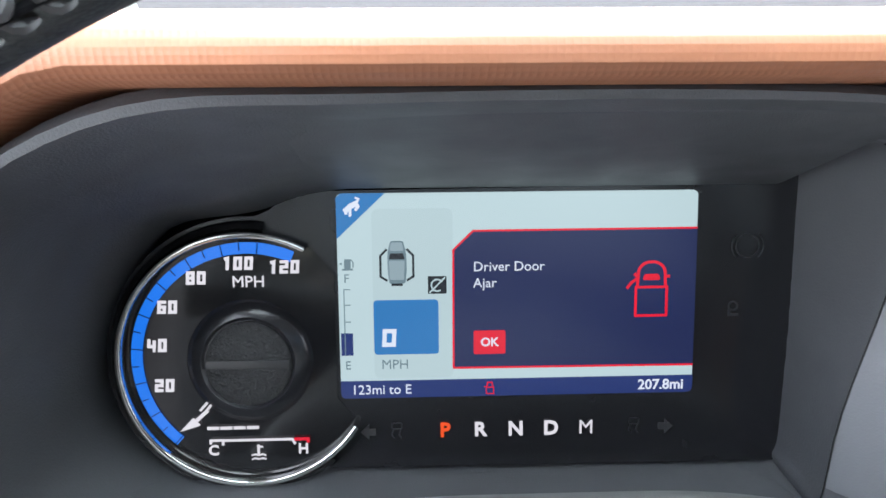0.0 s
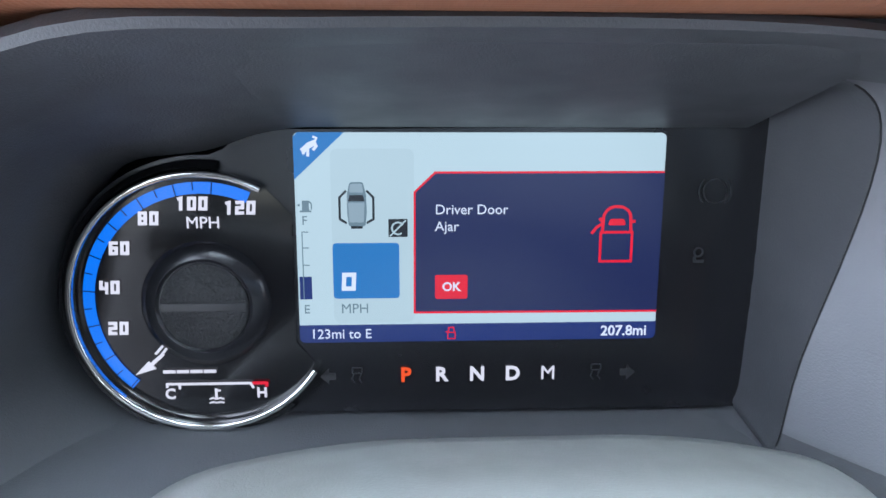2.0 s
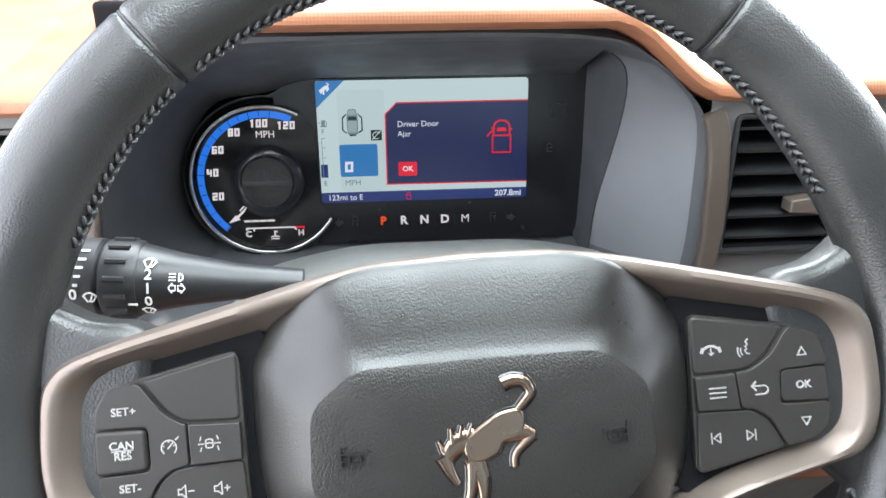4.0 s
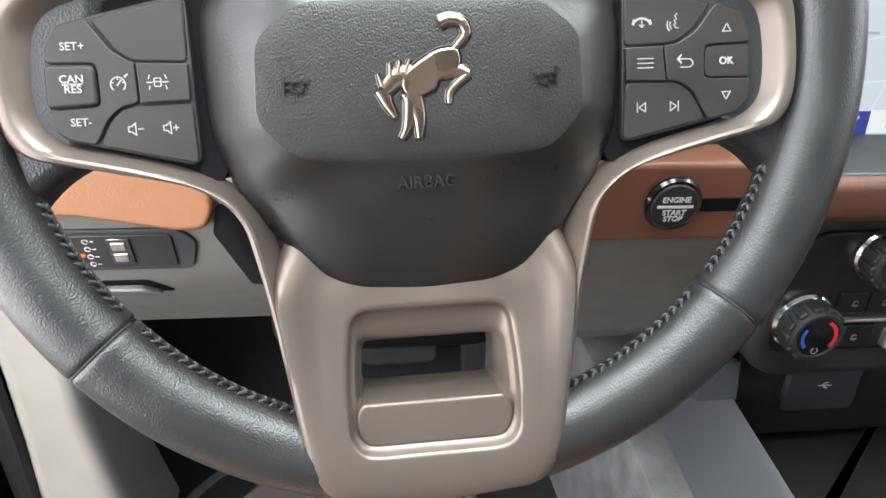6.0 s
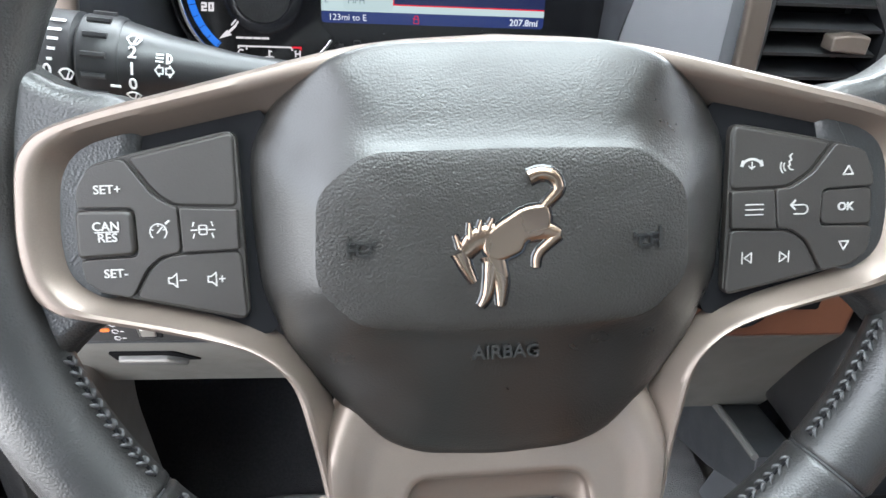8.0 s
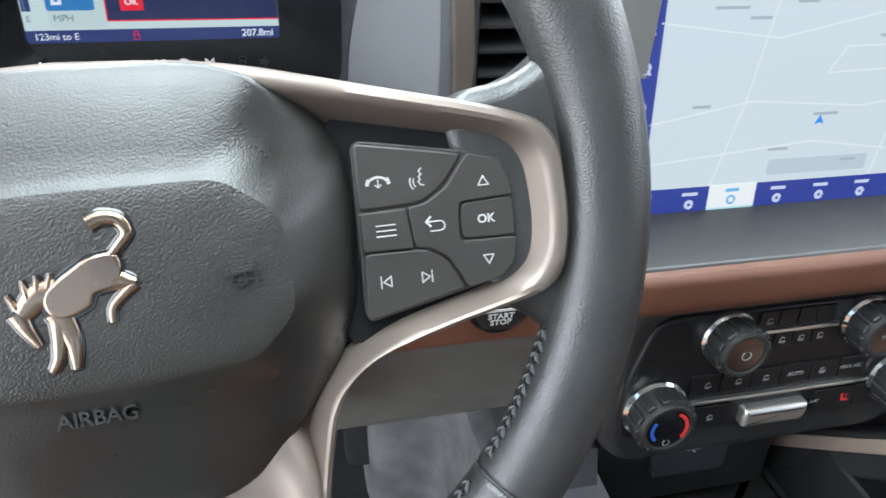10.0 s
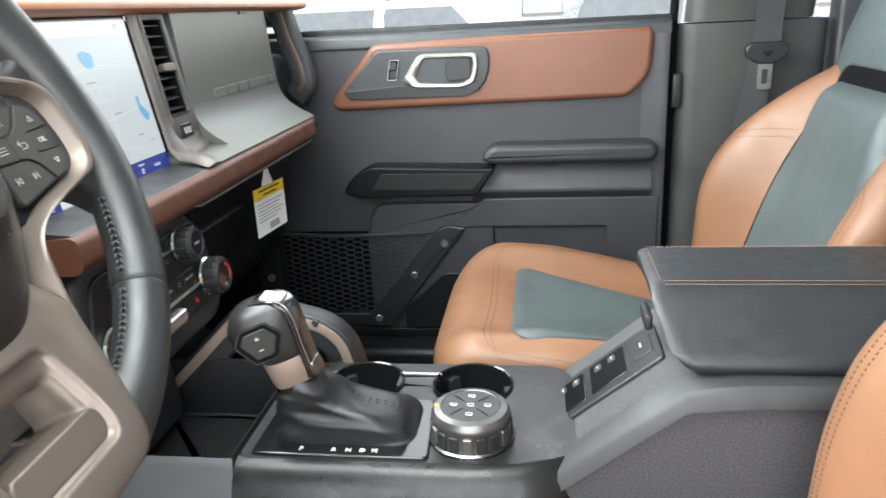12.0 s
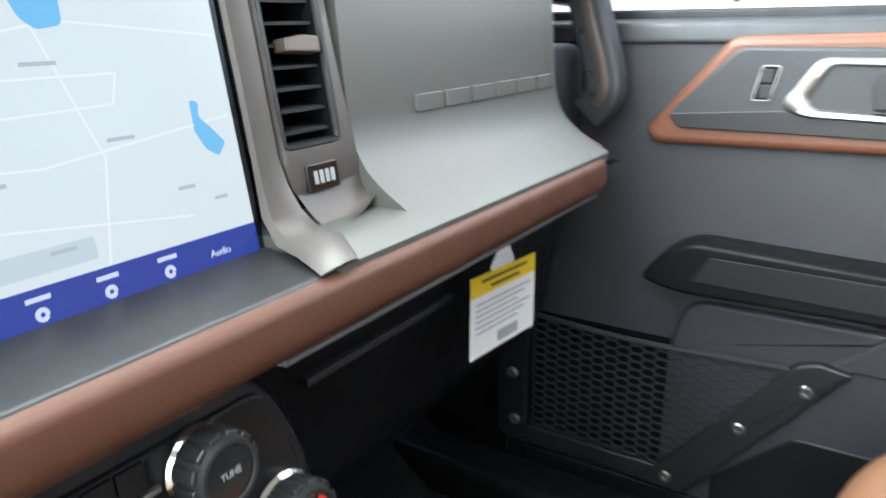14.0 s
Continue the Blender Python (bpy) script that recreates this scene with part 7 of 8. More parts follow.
    for name, m, lift, half, cut in (("spine_border", GLOSS_BLACK, 0.0, 0.0142, 0), ("spine", smoked, 0.0011, 0.0112, 2)):
        path = smooth_path([S @ Vector((0, y, z)) for y, z in way_over[cut:]], 5)
        part(name, swept(path, rounded([(-half, -0.004), (half, -0.004), (half * 0.9, lift), (-half * 0.9, lift)], 0.0006, 2), up=S.to_3x3() @ Vector((0, -1, 0.55))), m, head, "chrome spine" if cut else "")
    T = S @ axes((0, -0.0125, 0.0868), (1, 0, 0), (0, 1, 0.30))
    part("release_button", prism(T, rounded([(-0.009, -0.012), (0.009, -0.012), (0.0098, 0.012), (-0.0098, 0.012)], 0.004), -0.006, 0.0026, 0.0018), mat("button_grey", (0.23, 0.235, 0.225), 0.30, metal=0.5), head, "grey release button")
    E = S @ axes((0, -0.0256, 0.0080), (1, 0, 0), (0, 0.08, 1))
    part("spine_foot", prism(E, rect(-0.0100, -0.0080, 0.0100, 0.0075, 0.003), -0.004, 0.0036, 0.0012), smoked, head)
    # six-sided rocker on the side that faces the driver
    H = K @ axes((-0.0262, 0.015, 0.057), Vector((0.06, -1, 0)), (0.0, 0, 1))
    hexa = [(-0.020, 0.005), (-0.012, 0.0165), (0.011, 0.0165), (0.021, 0.002), (0.012, -0.0175), (-0.009, -0.0175)]
    rk = part("rocker_frame", prism(H, rounded(inset(hexa, -0.0012), 0.003), -0.006, 0.0016, 0.001), DEEP_BLACK, head)
    part("rocker_edge", line(H, rounded(inset(hexa, -0.0012), 0.003), 0.0016, 0.0024, closed=True, thick=0.002), GLOSS_BLACK, rk)
    part("rocker", prism(H, rounded(inset(hexa, 0.0032), 0.002), -0.004, 0.0034, 0.0008), PLASTIC_BLACK, rk, "six-sided plus and minus rocker")
    pm = line(H, [(-0.0020, 0.006), (0.0020, 0.006)], 0.0007, 0.0040)
    line(H, [(0.0, 0.0040), (0.0, 0.0080)], 0.0007, 0.0041, pm)
    line(H, [(-0.0020, -0.006), (0.0020, -0.006)], 0.0007, 0.0040, pm)
    part("rocker_mark", pm, WHITE_MARK, rk)


gear_selector()


def drive_mode_dial():
    K = Matrix.Translation((0.3500, -0.1960, 0.392))
    root = thing("drive_mode_dial", K.translation, "round silver-grey drive mode dial with a notched edge", "control dial")
    part("base_ring", turned(K, [(0.0435, 0.0), (0.0435, 0.003), (0.0415, 0.0045), (0.039, 0.0040)], 56), mat("ring_grey", (0.20, 0.20, 0.20), 0.25, metal=1.0), root)
    body = part("dial_body", turned(K, [(0.0385, 0.003), (0.0390, 0.022), (0.0400, 0.024), (0.0395, 0.029), (0.0365, 0.0335), (0.0300, 0.0350), (0.0290, 0.0340)], 64), mat("dial_grey", (0.165, 0.160, 0.155), 0.36, metal=0.85, flake=0.3), root, "grey metal dial")
    for j in range(18):
        J = K @ Matrix.Rotation(2 * math.pi * j / 18, 4, "Z")
        part("dial_tooth", prism(J @ axes((0.0392, 0, 0.0125), (0, 1, 0), (0, 0, 1)), rect(-0.0048, -0.0085, 0.0048, 0.0085, 0.002), -0.002, 0.0020, 0.0010), DIAL_TOOTH if j % 3 == 0 else PLASTIC_BLACK, body)
    face = part("dial_face", turned(K, [(0.0292, 0.030), (0.0292, 0.0345), (0.001, 0.0350)], 48), PLASTIC_BLACK, body)
    ov = bmesh.new()
    F = K @ axes((0, 0, 0.0352), (0, -1, 0), (1, 0, 0))
    for a0 in (45, 135, 225, 315):
        ar = radians(a0)
        line(F, [(0.010 * math.cos(ar), 0.010 * math.sin(ar)), (0.026 * math.cos(ar), 0.026 * math.sin(ar))], 0.0008, 0.0004, ov)
    part("face_groove", ov, DEEP_BLACK, face)
    sy = bmesh.new()
    for a0, r in ((0, 0.017), (90, 0.017), (180, 0.017), (270, 0.017), (0, 0.0)):
        x, y = r * math.cos(radians(a0)), r * math.sin(radians(a0))
        line(F, rect(x - 0.0030, y - 0.0018, x + 0.0030, y + 0.0018, 0.001), 0.0007, 0.0006, sy, closed=True)
        line(F, [(x - 0.001, y - 0.003), (x + 0.003, y - 0.003)], 0.0007, 0.0006, sy)
    part("face_symbol", sy, WHITE_MARK, face, kind="stuff")
    part("pointer", prism(F, rect(-0.0365, -0.0026, -0.0315, 0.0026, 0.001), -0.004, -0.0007), ORANGE_MARK, body)


drive_mode_dial()


def console_handle():
    root = thing("console_grab_handle", (0.53, 0.05, 0.39), "black arched grab handle with a bronze inlay beside the console", "grab handle")
    bends = rounded([(0.215, 0.345), (0.1675, 0.3905), (0.1010, 0.4560), (0.0060, 0.4310), (-0.0180, 0.4100), (-0.0290, 0.3720), (-0.0300, 0.340)], [0, 0.02, 0.026, 0.02, 0.016, 0.012, 0], 7)
    path = [Vector((0.512 + 0.018 * min(1.0, (0.215 - y) / 0.12), y, z)) for y, z in bends]
    part("arch", swept(path, rounded([(-0.0270, -0.016), (0.0140, -0.016), (0.0140, 0.016), (-0.0270, 0.016)], 0.006, 4), up=(1, 0, 0)), PLASTIC_BLACK, root, "black grained arch")
    inlay = [p + Vector((-0.0168, 0, 0.003)) for p in path]
    part("inlay", swept(inlay, rect(-0.0064, -0.0016, 0.0058, 0.0016, 0.001, 2), up=(1, 0, 0)), INLAY, root, "bronze inlay")
    for y, z in ((0.072, 0.4570), (0.012, 0.4400), (0.046, 0.4280), (-0.016, 0.3840), (0.140, 0.400)):
        part("bolt", turned(axes((0.5125, y, z), (0, -1, 0), (0, 0, 1)), [(0.0042, -0.003), (0.0042, 0.0020), (0.0030, 0.0030), (0.0010, 0.0015)], 14), PLASTIC_BLACK, root)


console_handle()



# ---- passenger door and pillar ----
MD = axes((DOOR_X, 0, 0), (0, -1, 0), (0, 0, 1))  # first axis runs to the rear


def rear(pts):
    """Outline given as y, z."""
    return [(-y, z) for y, z in pts]


def passenger_door():
    root = thing("passenger_door", (DOOR_X, -0.1, 0.12), "closed charcoal car door with a brown leather insert and net pocket", "car door")
    part("panel", prism(MD, rear(rounded([(0.34, 0.10), (0.36, 0.60), (0.34, 0.752), (-0.500, 0.756), (-0.505, 0.10)], 0.02)), -0.06, 0.0, 0.008), PLASTIC_DOOR, root, "charcoal moulded door panel")
    part("sill_cap", swept([(DOOR_X + 0.012, 0.42, 0.752), (DOOR_X + 0.012, -0.505, 0.756)], rounded([(-0.040, -0.02), (0.018, -0.02), (0.014, 0.004), (0.002, 0.008), (-0.040, 0.010)], 0.006)), PLASTIC_DARK, root)
    part("window_seal", soft_box(DOOR_X + 0.022, -0.51, 0.750, DOOR_X + 0.040, 0.42, 0.772, 0.004), RUBBER, root)
    glass = part("window_pane", lofted([[(DOOR_X + 0.048, -0.51, 0.74), (DOOR_X + 0.048, 0.60, 0.74)], [(DOOR_X + 0.005, -0.51, 1.22), (DOOR_X + 0.005, 0.26, 1.22)]], closed=False), GLASS, root)
    glass.visible_shadow = False
    part("outer_skin", soft_box(DOOR_X + 0.045, -0.52, 0.05, DOOR_X + 0.085, 0.62, 0.745, 0.012), mat("black_body_paint", (0.012, 0.012, 0.013), 0.2, coat=0.8), root)
    # brown insert, swelling towards the rear
    ins = rear(rounded([(0.150, 0.634), (0.138, 0.6175), (-0.430, 0.6260), (-0.470, 0.668), (-0.474, 0.742), (-0.466, 0.751), (-0.18, 0.748), (0.058, 0.742)], [0.010, 0.012, 0.016, 0.02, 0.012, 0.006, 0.02, 0.012]))
    part("insert", prism(MD, ins, -0.004, 0.016, 0.010, steps=5), BROWN_SOFT, root, "brown leather insert")
    sw = rear(rounded([(0.121, 0.655), (0.108, 0.6395), (-0.120, 0.6390), (-0.160, 0.6560), (-0.172, 0.7000), (-0.166, 0.7310), (0.048, 0.7310)], [0.006, 0.008, 0.02, 0.02, 0.02, 0.012, 0.01]))
    panel = part("switch_panel", prism(MD, sw, 0.0, 0.0205, 0.004), PLASTIC_DARK, root, "charcoal panel round the door handle")
    # the panel is all charcoal; this blacker plate stands for its unlit foot
    lower = rear(rounded([(0.121, 0.655), (0.108, 0.6395), (-0.120, 0.6390), (-0.156, 0.6530), (-0.14, 0.652), (0.0, 0.664)], 0.004))
    part("panel_shade", prism(MD, lower, 0.0, 0.0218, 0.001), PLASTIC_BLACK, panel)
    lk = part("lock_switch", prism(MD, rear(rounded([(0.030, 0.6745), (0.012, 0.6745), (0.004, 0.7115), (0.022, 0.7115)], 0.003)), 0.010, 0.0225, 0.0006), GLOSS_BLACK, panel)
    for z in (0.684, 0.701):
        part("lock_button", prism(MD, rear(rect(0.0105, z - 0.007, 0.0235, z + 0.007, 0.002)), 0.010, 0.0240, 0.0006), PLASTIC_BLACK, lk)
    part("switch_outline", line(MD, rear(rounded([(0.030, 0.6745), (0.012, 0.6745), (0.004, 0.7115), (0.022, 0.7115)], 0.003)), 0.0011, 0.0232, closed=True), SATIN_CHROME, lk)
    out = rear(rounded([(0.002, 0.6690), (-0.020, 0.6580), (-0.118, 0.6560), (-0.142, 0.6640), (-0.149, 0.7000), (-0.146, 0.7205), (-0.034, 0.7215)], [0.012, 0.012, 0.012, 0.014, 0.012, 0.010, 0.012]))
    inn = rear(rounded([(-0.026, 0.6780), (-0.032, 0.6680), (-0.112, 0.6650), (-0.130, 0.6720), (-0.138, 0.7000), (-0.136, 0.7120), (-0.044, 0.7125)], [0.006, 0.008, 0.008, 0.008, 0.01, 0.006, 0.008]))
    ctr = (0.082, 0.689)
    o, i = by_angle(out, ctr, 96), by_angle(inn, ctr, 96)
    mixr = lambda t: [(a[0] + (b[0] - a[0]) * t, a[1] + (b[1] - a[1]) * t) for a, b in zip(o, i)]
    part("handle_bezel", lofted([at(MD, o, 0.015), at(MD, o, 0.0240), at(MD, mixr(0.25), 0.0275), at(MD, mixr(0.75), 0.0270), at(MD, i, 0.0235), at(MD, i, 0.004)], cap=(False, False)), SATIN_CHROME, root, "satin metal handle surround")
    part("handle_cup", prism(MD, inn, 0.0208, 0.0222), PLASTIC_DARK, root)
    part("handle_lever", prism(MD, rear(rounded([(-0.088, 0.668), (-0.084, 0.690), (-0.090, 0.710), (-0.134, 0.710), (-0.134, 0.672)], 0.004)), 0.021, 0.0270, 0.002), PLASTIC_BLACK, root, "black inner door lever")
    # armrest and pull
    arm = rear(rounded([(-0.148, 0.521), (-0.166, 0.5080), (-0.476, 0.5080), (-0.488, 0.528), (-0.476, 0.5460), (-0.170, 0.5460)], [0.016, 0.016, 0.016, 0.018, 0.018, 0.018]))
    part("armrest", prism(MD, arm, 0.0, 0.052, 0.0115, steps=8), TEAL_DARK, root, "padded black armrest")
    part("lower_moulding", prism(MD, rear(rounded([(-0.150, 0.432), (-0.084, 0.374), (-0.048, 0.338), (-0.056, 0.328), (-0.108, 0.371), (-0.395, 0.371), (-0.400, 0.140), (-0.495, 0.140), (-0.495, 0.432)], [0.004, 0.01, 0.003, 0.003, 0.008, 0.008, 0.004, 0.006, 0.004])), -0.004, 0.0125, 0.0035), PLASTIC_DOOR, root, "charcoal moulding round a shallow recess")
    # soft bulge under the pull, behind the net
    part("pocket_bulge", prism(MD, rear(rounded([(0.082, 0.4240), (-0.170, 0.4250), (-0.170, 0.200), (0.100, 0.170), (0.100, 0.360)], [0.034, 0.006, 0.02, 0.02, 0.03], 8)), -0.004, 0.0085, 0.0080, steps=8), PLASTIC_DOOR, root, "charcoal bulge behind the net")
    prof = rounded([(DOOR_X - 0.0020, 0.505), (DOOR_X - 0.0225, 0.452), (DOOR_X - 0.0215, 0.446), (DOOR_X - 0.0020, 0.426), (DOOR_X + 0.010, 0.426), (DOOR_X + 0.010, 0.505)], [0.01, 0.003, 0.002, 0.002, 0, 0])
    part("armrest_ledge", lofted([[(x, y0 - slant * (z - 0.426), z) for x, z in prof] for y0, slant in ((-0.122, 0.70), (-0.478, 0.0))]), PLASTIC_DOOR, root)
    rearward = rounded([(DOOR_X + 0.004, -0.440), (DOOR_X - 0.0100, -0.492), (DOOR_X - 0.0100, -0.503), (DOOR_X + 0.010, -0.503), (DOOR_X + 0.010, -0.440)], [0.004, 0.006, 0.002, 0, 0])
    part("rear_flare", lofted([[(x, y, z) for x, y in rearward] for z in (0.135, 0.600, 0.740)]), PLASTIC_DOOR, root, "charcoal edge that flares inwards at the rear")
    pull = rear(rounded([(0.134, 0.457), (0.108, 0.490), (0.075, 0.5095), (-0.178, 0.5020), (-0.140, 0.4470), (0.09, 0.4455)], [0.014, 0.014, 0.014, 0.010, 0.012, 0.02]))
    pl = part("door_pull", prism(MD, pull, 0.0, 0.052, 0.005, steps=4), mat("pull_black", (0.006, 0.006, 0.0065), 0.42, spec=0.18), root, "black door pull")
    part("pull_inlay", prism(MD, rear(rounded([(0.072, 0.463), (0.050, 0.4960), (-0.158, 0.4930), (-0.134, 0.4600)], 0.004)), 0.040, 0.0535, 0.001), mat("woven_black", (0.012, 0.012, 0.0125), 0.5, spec=0.3, var=0.5, vscale=500, grain=("dots", 420, 0.0008)), pl)
    # flat black sheet painted in for the shade behind the net
    part("pocket_shade", prism(MD, rear(rounded([(0.300, 0.362), (-0.045, 0.362), (0.108, 0.174), (0.300, 0.174)], 0.004)), -0.004, 0.0012, 0.0008), DEEP_BLACK, root, "black sheet standing for the shade behind the net")
    net = bmesh.new()
    cw, ch = 0.0235, 0.0118
    def inside(y, z):
        edge = -0.055 + (0.372 - z) * 0.72  # the slanting bar
        sag = 0.357 + 0.006 * abs((y - 0.13) / 0.17) ** 2
        return 0.178 < z < sag and y < 0.300 and y > edge
    for q in range(-5, 20):
        for r in range(17):
            y0, z0 = q * cw * 0.74, 0.176 + (r + 0.5 * (q % 2)) * ch
            corner = (y0 - cw * 0.5, z0)
            for a, b in (((y0 - cw * 0.24, z0 + ch * 0.5), (y0 + cw * 0.24, z0 + ch * 0.5)), (corner, (y0 - cw * 0.24, z0 + ch * 0.5)), (corner, (y0 - cw * 0.24, z0 - ch * 0.5))):
                if inside(*a) and inside(*b):
                    line(MD, rear([a, b]), 0.0024, 0.0145, net, thick=0.0022)
    part("pocket_net", net, NET, root, "black net with long cells", kind="stuff")
    part("net_top", swept(smooth_path([(DOOR_X - 0.014, 0.30, 0.362), (DOOR_X - 0.020, 0.14, 0.357), (DOOR_X - 0.014, -0.045, 0.362)], 8), ellipse(0.004, 0.004, 8), up=(1, 0, 0)), NET, root)
    bar = rear(rounded([(-0.112, 0.372), (-0.075, 0.378), (-0.052, 0.370), (0.118, 0.160), (0.118, 0.150), (0.062, 0.148)], 0.006))
    part("net_bar", prism(MD, bar, 0.0, 0.020, 0.004), PLASTIC_BLACK, root, "slanting black bar that holds the net")
    part("net_bar", prism(MD, rear(rounded([(0.350, 0.372), (0.296, 0.372), (0.298, 0.160), (0.345, 0.160)], 0.006)), 0.0, 0.018, 0.004), PLASTIC_BLACK, root)
    part("net_bar", prism(MD, rear(rounded([(0.340, 0.178), (0.07, 0.178), (0.06, 0.150), (0.340, 0.150)], 0.006)), 0.0, 0.016, 0.004), PLASTIC_BLACK, root)
    for y, z in ((-0.066, 0.339), (0.002, 0.268), (0.086, 0.168), (0.321, 0.332), (0.320, 0.262), (0.315, 0.186)):
        part("bolt", turned(MD @ Matrix.Translation((-y, z, 0.020)), [(0.0085, -0.003), (0.0085, 0.001), (0.0065, 0.0035), (0.003, 0.0035), (0.0025, 0.002)], 18), STEEL, root, "bright steel bolt")
    part("speaker_rim", prism(MD, rear(rounded([(0.03, 0.185), (-0.06, 0.27), (-0.20, 0.27), (-0.20, 0.14), (0.03, 0.14)], 0.01)), 0.0, 0.010, 0.004), PANEL_BLACK, root)
    # black strip put in for the shade low on the door
    part("foot_shade_strip", prism(MD, rear(rect(-0.49, 0.098, 0.335, 0.138, 0.004)), -0.004, 0.006, 0.003), PANEL_BLACK, root, "black strip standing for the shade along the door's foot")


passenger_door()


def pillar_handle():
    root = thing("pillar_grab_handle", (1.10, 0.20, 0.66), "black grab handle with a bronze inlay at the dashboard's end", "grab handle")
    path = smooth_path([(1.095, 0.245, 0.87), (1.095, 0.220, 0.812), (1.095, 0.206, 0.762), (1.095, 0.190, 0.712), (1.095, 0.186, 0.680), (1.10, 0.205, 0.655)], 8)
    part("grip", swept(path, rounded([(-0.022, -0.015), (0.022, -0.015), (0.022, 0.015), (-0.022, 0.015)], 0.008, 4), up=(1, 0, 0)), PLASTIC_DARK, root)
    part("inlay", swept([Vector(p) + Vector((-0.0155, -0.002, 0)) for p in path[2:-4]], rect(-0.0055, -0.0016, 0.0055, 0.0016, 0.001, 2), up=(1, 0, 0)), BRONZE, root, "bronze inlay")
    for p in (path[6], path[18], path[26], path[32]):
        part("bolt", turned(axes(Vector(p) + Vector((-0.0150, 0.012, 0)), (0, -1, 0), (0, 0, 1)), [(0.004, -0.003), (0.004, 0.002), (0.003, 0.003), (0.001, 0.0015)], 12), PLASTIC_BLACK, root)


pillar_handle()


def door_mirror():
    root = thing("door_mirror", (1.30, 0.36, 0.84), "white-edged outside mirror behind the passenger window", "door mirror")
    M = axes((1.345, 0.335, 0.865), (0.94, 0.34, 0), (0, 0, 1))
    out = rect(-0.10, -0.085, 0.10, 0.09, 0.03)
    part("housing", lofted([at(M, inset(out, 0.03), -0.09), at(M, inset(out, 0.008), -0.06), at(M, out, -0.01), at(M, out, 0.004), at(M, inset(out, 0.008), 0.006)]), GLOSS_BLACK, root)
    part("mirror_glass", prism(M, inset(out, 0.010), 0.0, 0.0075), mat("mirror", (0.9, 0.9, 0.9), 0.02, metal=1.0, var=0.0, rvar=0.0), root)
    part("foot", swept([(1.205, 0.36, 0.79), (1.27, 0.38, 0.82), (1.33, 0.40, 0.85)], rect(-0.03, -0.02, 0.03, 0.02, 0.01)), GLOSS_BLACK, root)


door_mirror()


def belt_pillar():
    root = thing("belt_pillar", (DOOR_X + 0.04, -0.65, 0.05), "grey moulded pillar behind the passenger door", "pillar", kind="structure")
    part("lower_trim", lofted([[(x, y, z) for x, y in rounded([(DOOR_X + 0.095, -0.522), (DOOR_X + 0.020, -0.522), (DOOR_X + 0.006, -0.545), (DOOR_X + 0.004, -0.600), (DOOR_X + 0.012, -0.770), (DOOR_X + 0.03, -0.790), (DOOR_X + 0.095, -0.790)], 0.012)] for z in (0.05, 0.752)]), PILLAR_GREY, root, "grey lower trim")
    part("upper_trim", lofted([[(x - dx, y - dy, z) for x, y in rounded([(DOOR_X + 0.09, -0.540), (DOOR_X + 0.026, -0.540), (DOOR_X + 0.012, -0.558), (DOOR_X + 0.010, -0.610), (DOOR_X + 0.018, -0.750), (DOOR_X + 0.04, -0.765), (DOOR_X + 0.09, -0.765)], 0.012)] for z, dx, dy in ((0.7545, 0, 0), (1.25, 0.04, 0.03))]), PILLAR_GREY, root, "grey upper trim")
    part("door_seal", swept([(DOOR_X + 0.035, -0.514, 0.10), (DOOR_X + 0.035, -0.514, 0.76), (DOOR_X - 0.005, -0.52, 1.25)], ellipse(0.008, 0.008, 8), up=(1, 0, 0)), DEEP_BLACK, root)
    part("latch", soft_box(DOOR_X + 0.004, -0.530, 0.60, DOOR_X + 0.020, -0.512, 0.665, 0.004), PLASTIC_BLACK, root)


belt_pillar()


def seat_belt():
    root = thing("seat_belt", (DOOR_X - 0.01, -0.66, 0.7), "black seat belt with a metal tongue hanging on the pillar", "seat belt")
    part("strap", swept([(1.128, -0.668, 0.705), (1.128, -0.672, 0.85), (1.12, -0.68, 1.05), (1.10, -0.69, 1.18)], rect(-0.0235, -0.0008, 0.0235, 0.0008), up=(1, 0, 0)), WEBBING, root, "black webbing")
    part("strap", swept(smooth_path([(1.134, -0.664, 0.690), (1.138, -0.655, 0.60), (1.142, -0.640, 0.52), (1.146, -0.622, 0.42), (1.15, -0.61, 0.25)], 6), rect(-0.0235, -0.0008, 0.0235, 0.0008), up=(1, 0, 0)), WEBBING, root, "black webbing")
    M = axes((1.124, -0.668, 0.695), (0, -1, 0), (0, 0, 1))
    tongue = part("tongue_grip", prism(M, rounded([(-0.038, 0.010), (-0.030, 0.022), (0.030, 0.022), (0.038, 0.010), (0.034, -0.004), (0.014, -0.016), (-0.014, -0.016), (-0.034, -0.004)], 0.006), -0.008, 0.008, 0.003), PLASTIC_BLACK, root, "black tongue grip")
    o, i = rect(-0.0125, -0.062, 0.0125, -0.010, 0.005), rect(-0.0055, -0.052, 0.0055, -0.026, 0.002)
    a, b = by_angle(o, (0, -0.039), 48), by_angle(i, (0, -0.039), 48)
    part("tongue", lofted([at(M, a, -0.0015), at(M, a, 0.0015), at(M, b, 0.0015), at(M, b, -0.0015), at(M, a, -0.0015)], cap=(False, False)), SATIN_CHROME, root, "bright metal tongue")
    part("tongue_mark", prism(M, [(-0.010, 0.006), (0.010, 0.006), (0.0, -0.004)], 0.0, 0.0088), GLOSS_BLACK, tongue)


seat_belt()



# ---- seats ----
SEAT_X = 2 * MID


def patch(f, u0, u1, v0, v1, nu, nv, thick=0.0):
    bm = bmesh.new()
    put_rings(bm, [[f(u0 + (u1 - u0) * i / nu, v0 + (v1 - v0) * j / nv) for i in range(nu + 1)] for j in range(nv + 1)], closed=False)
    return bm


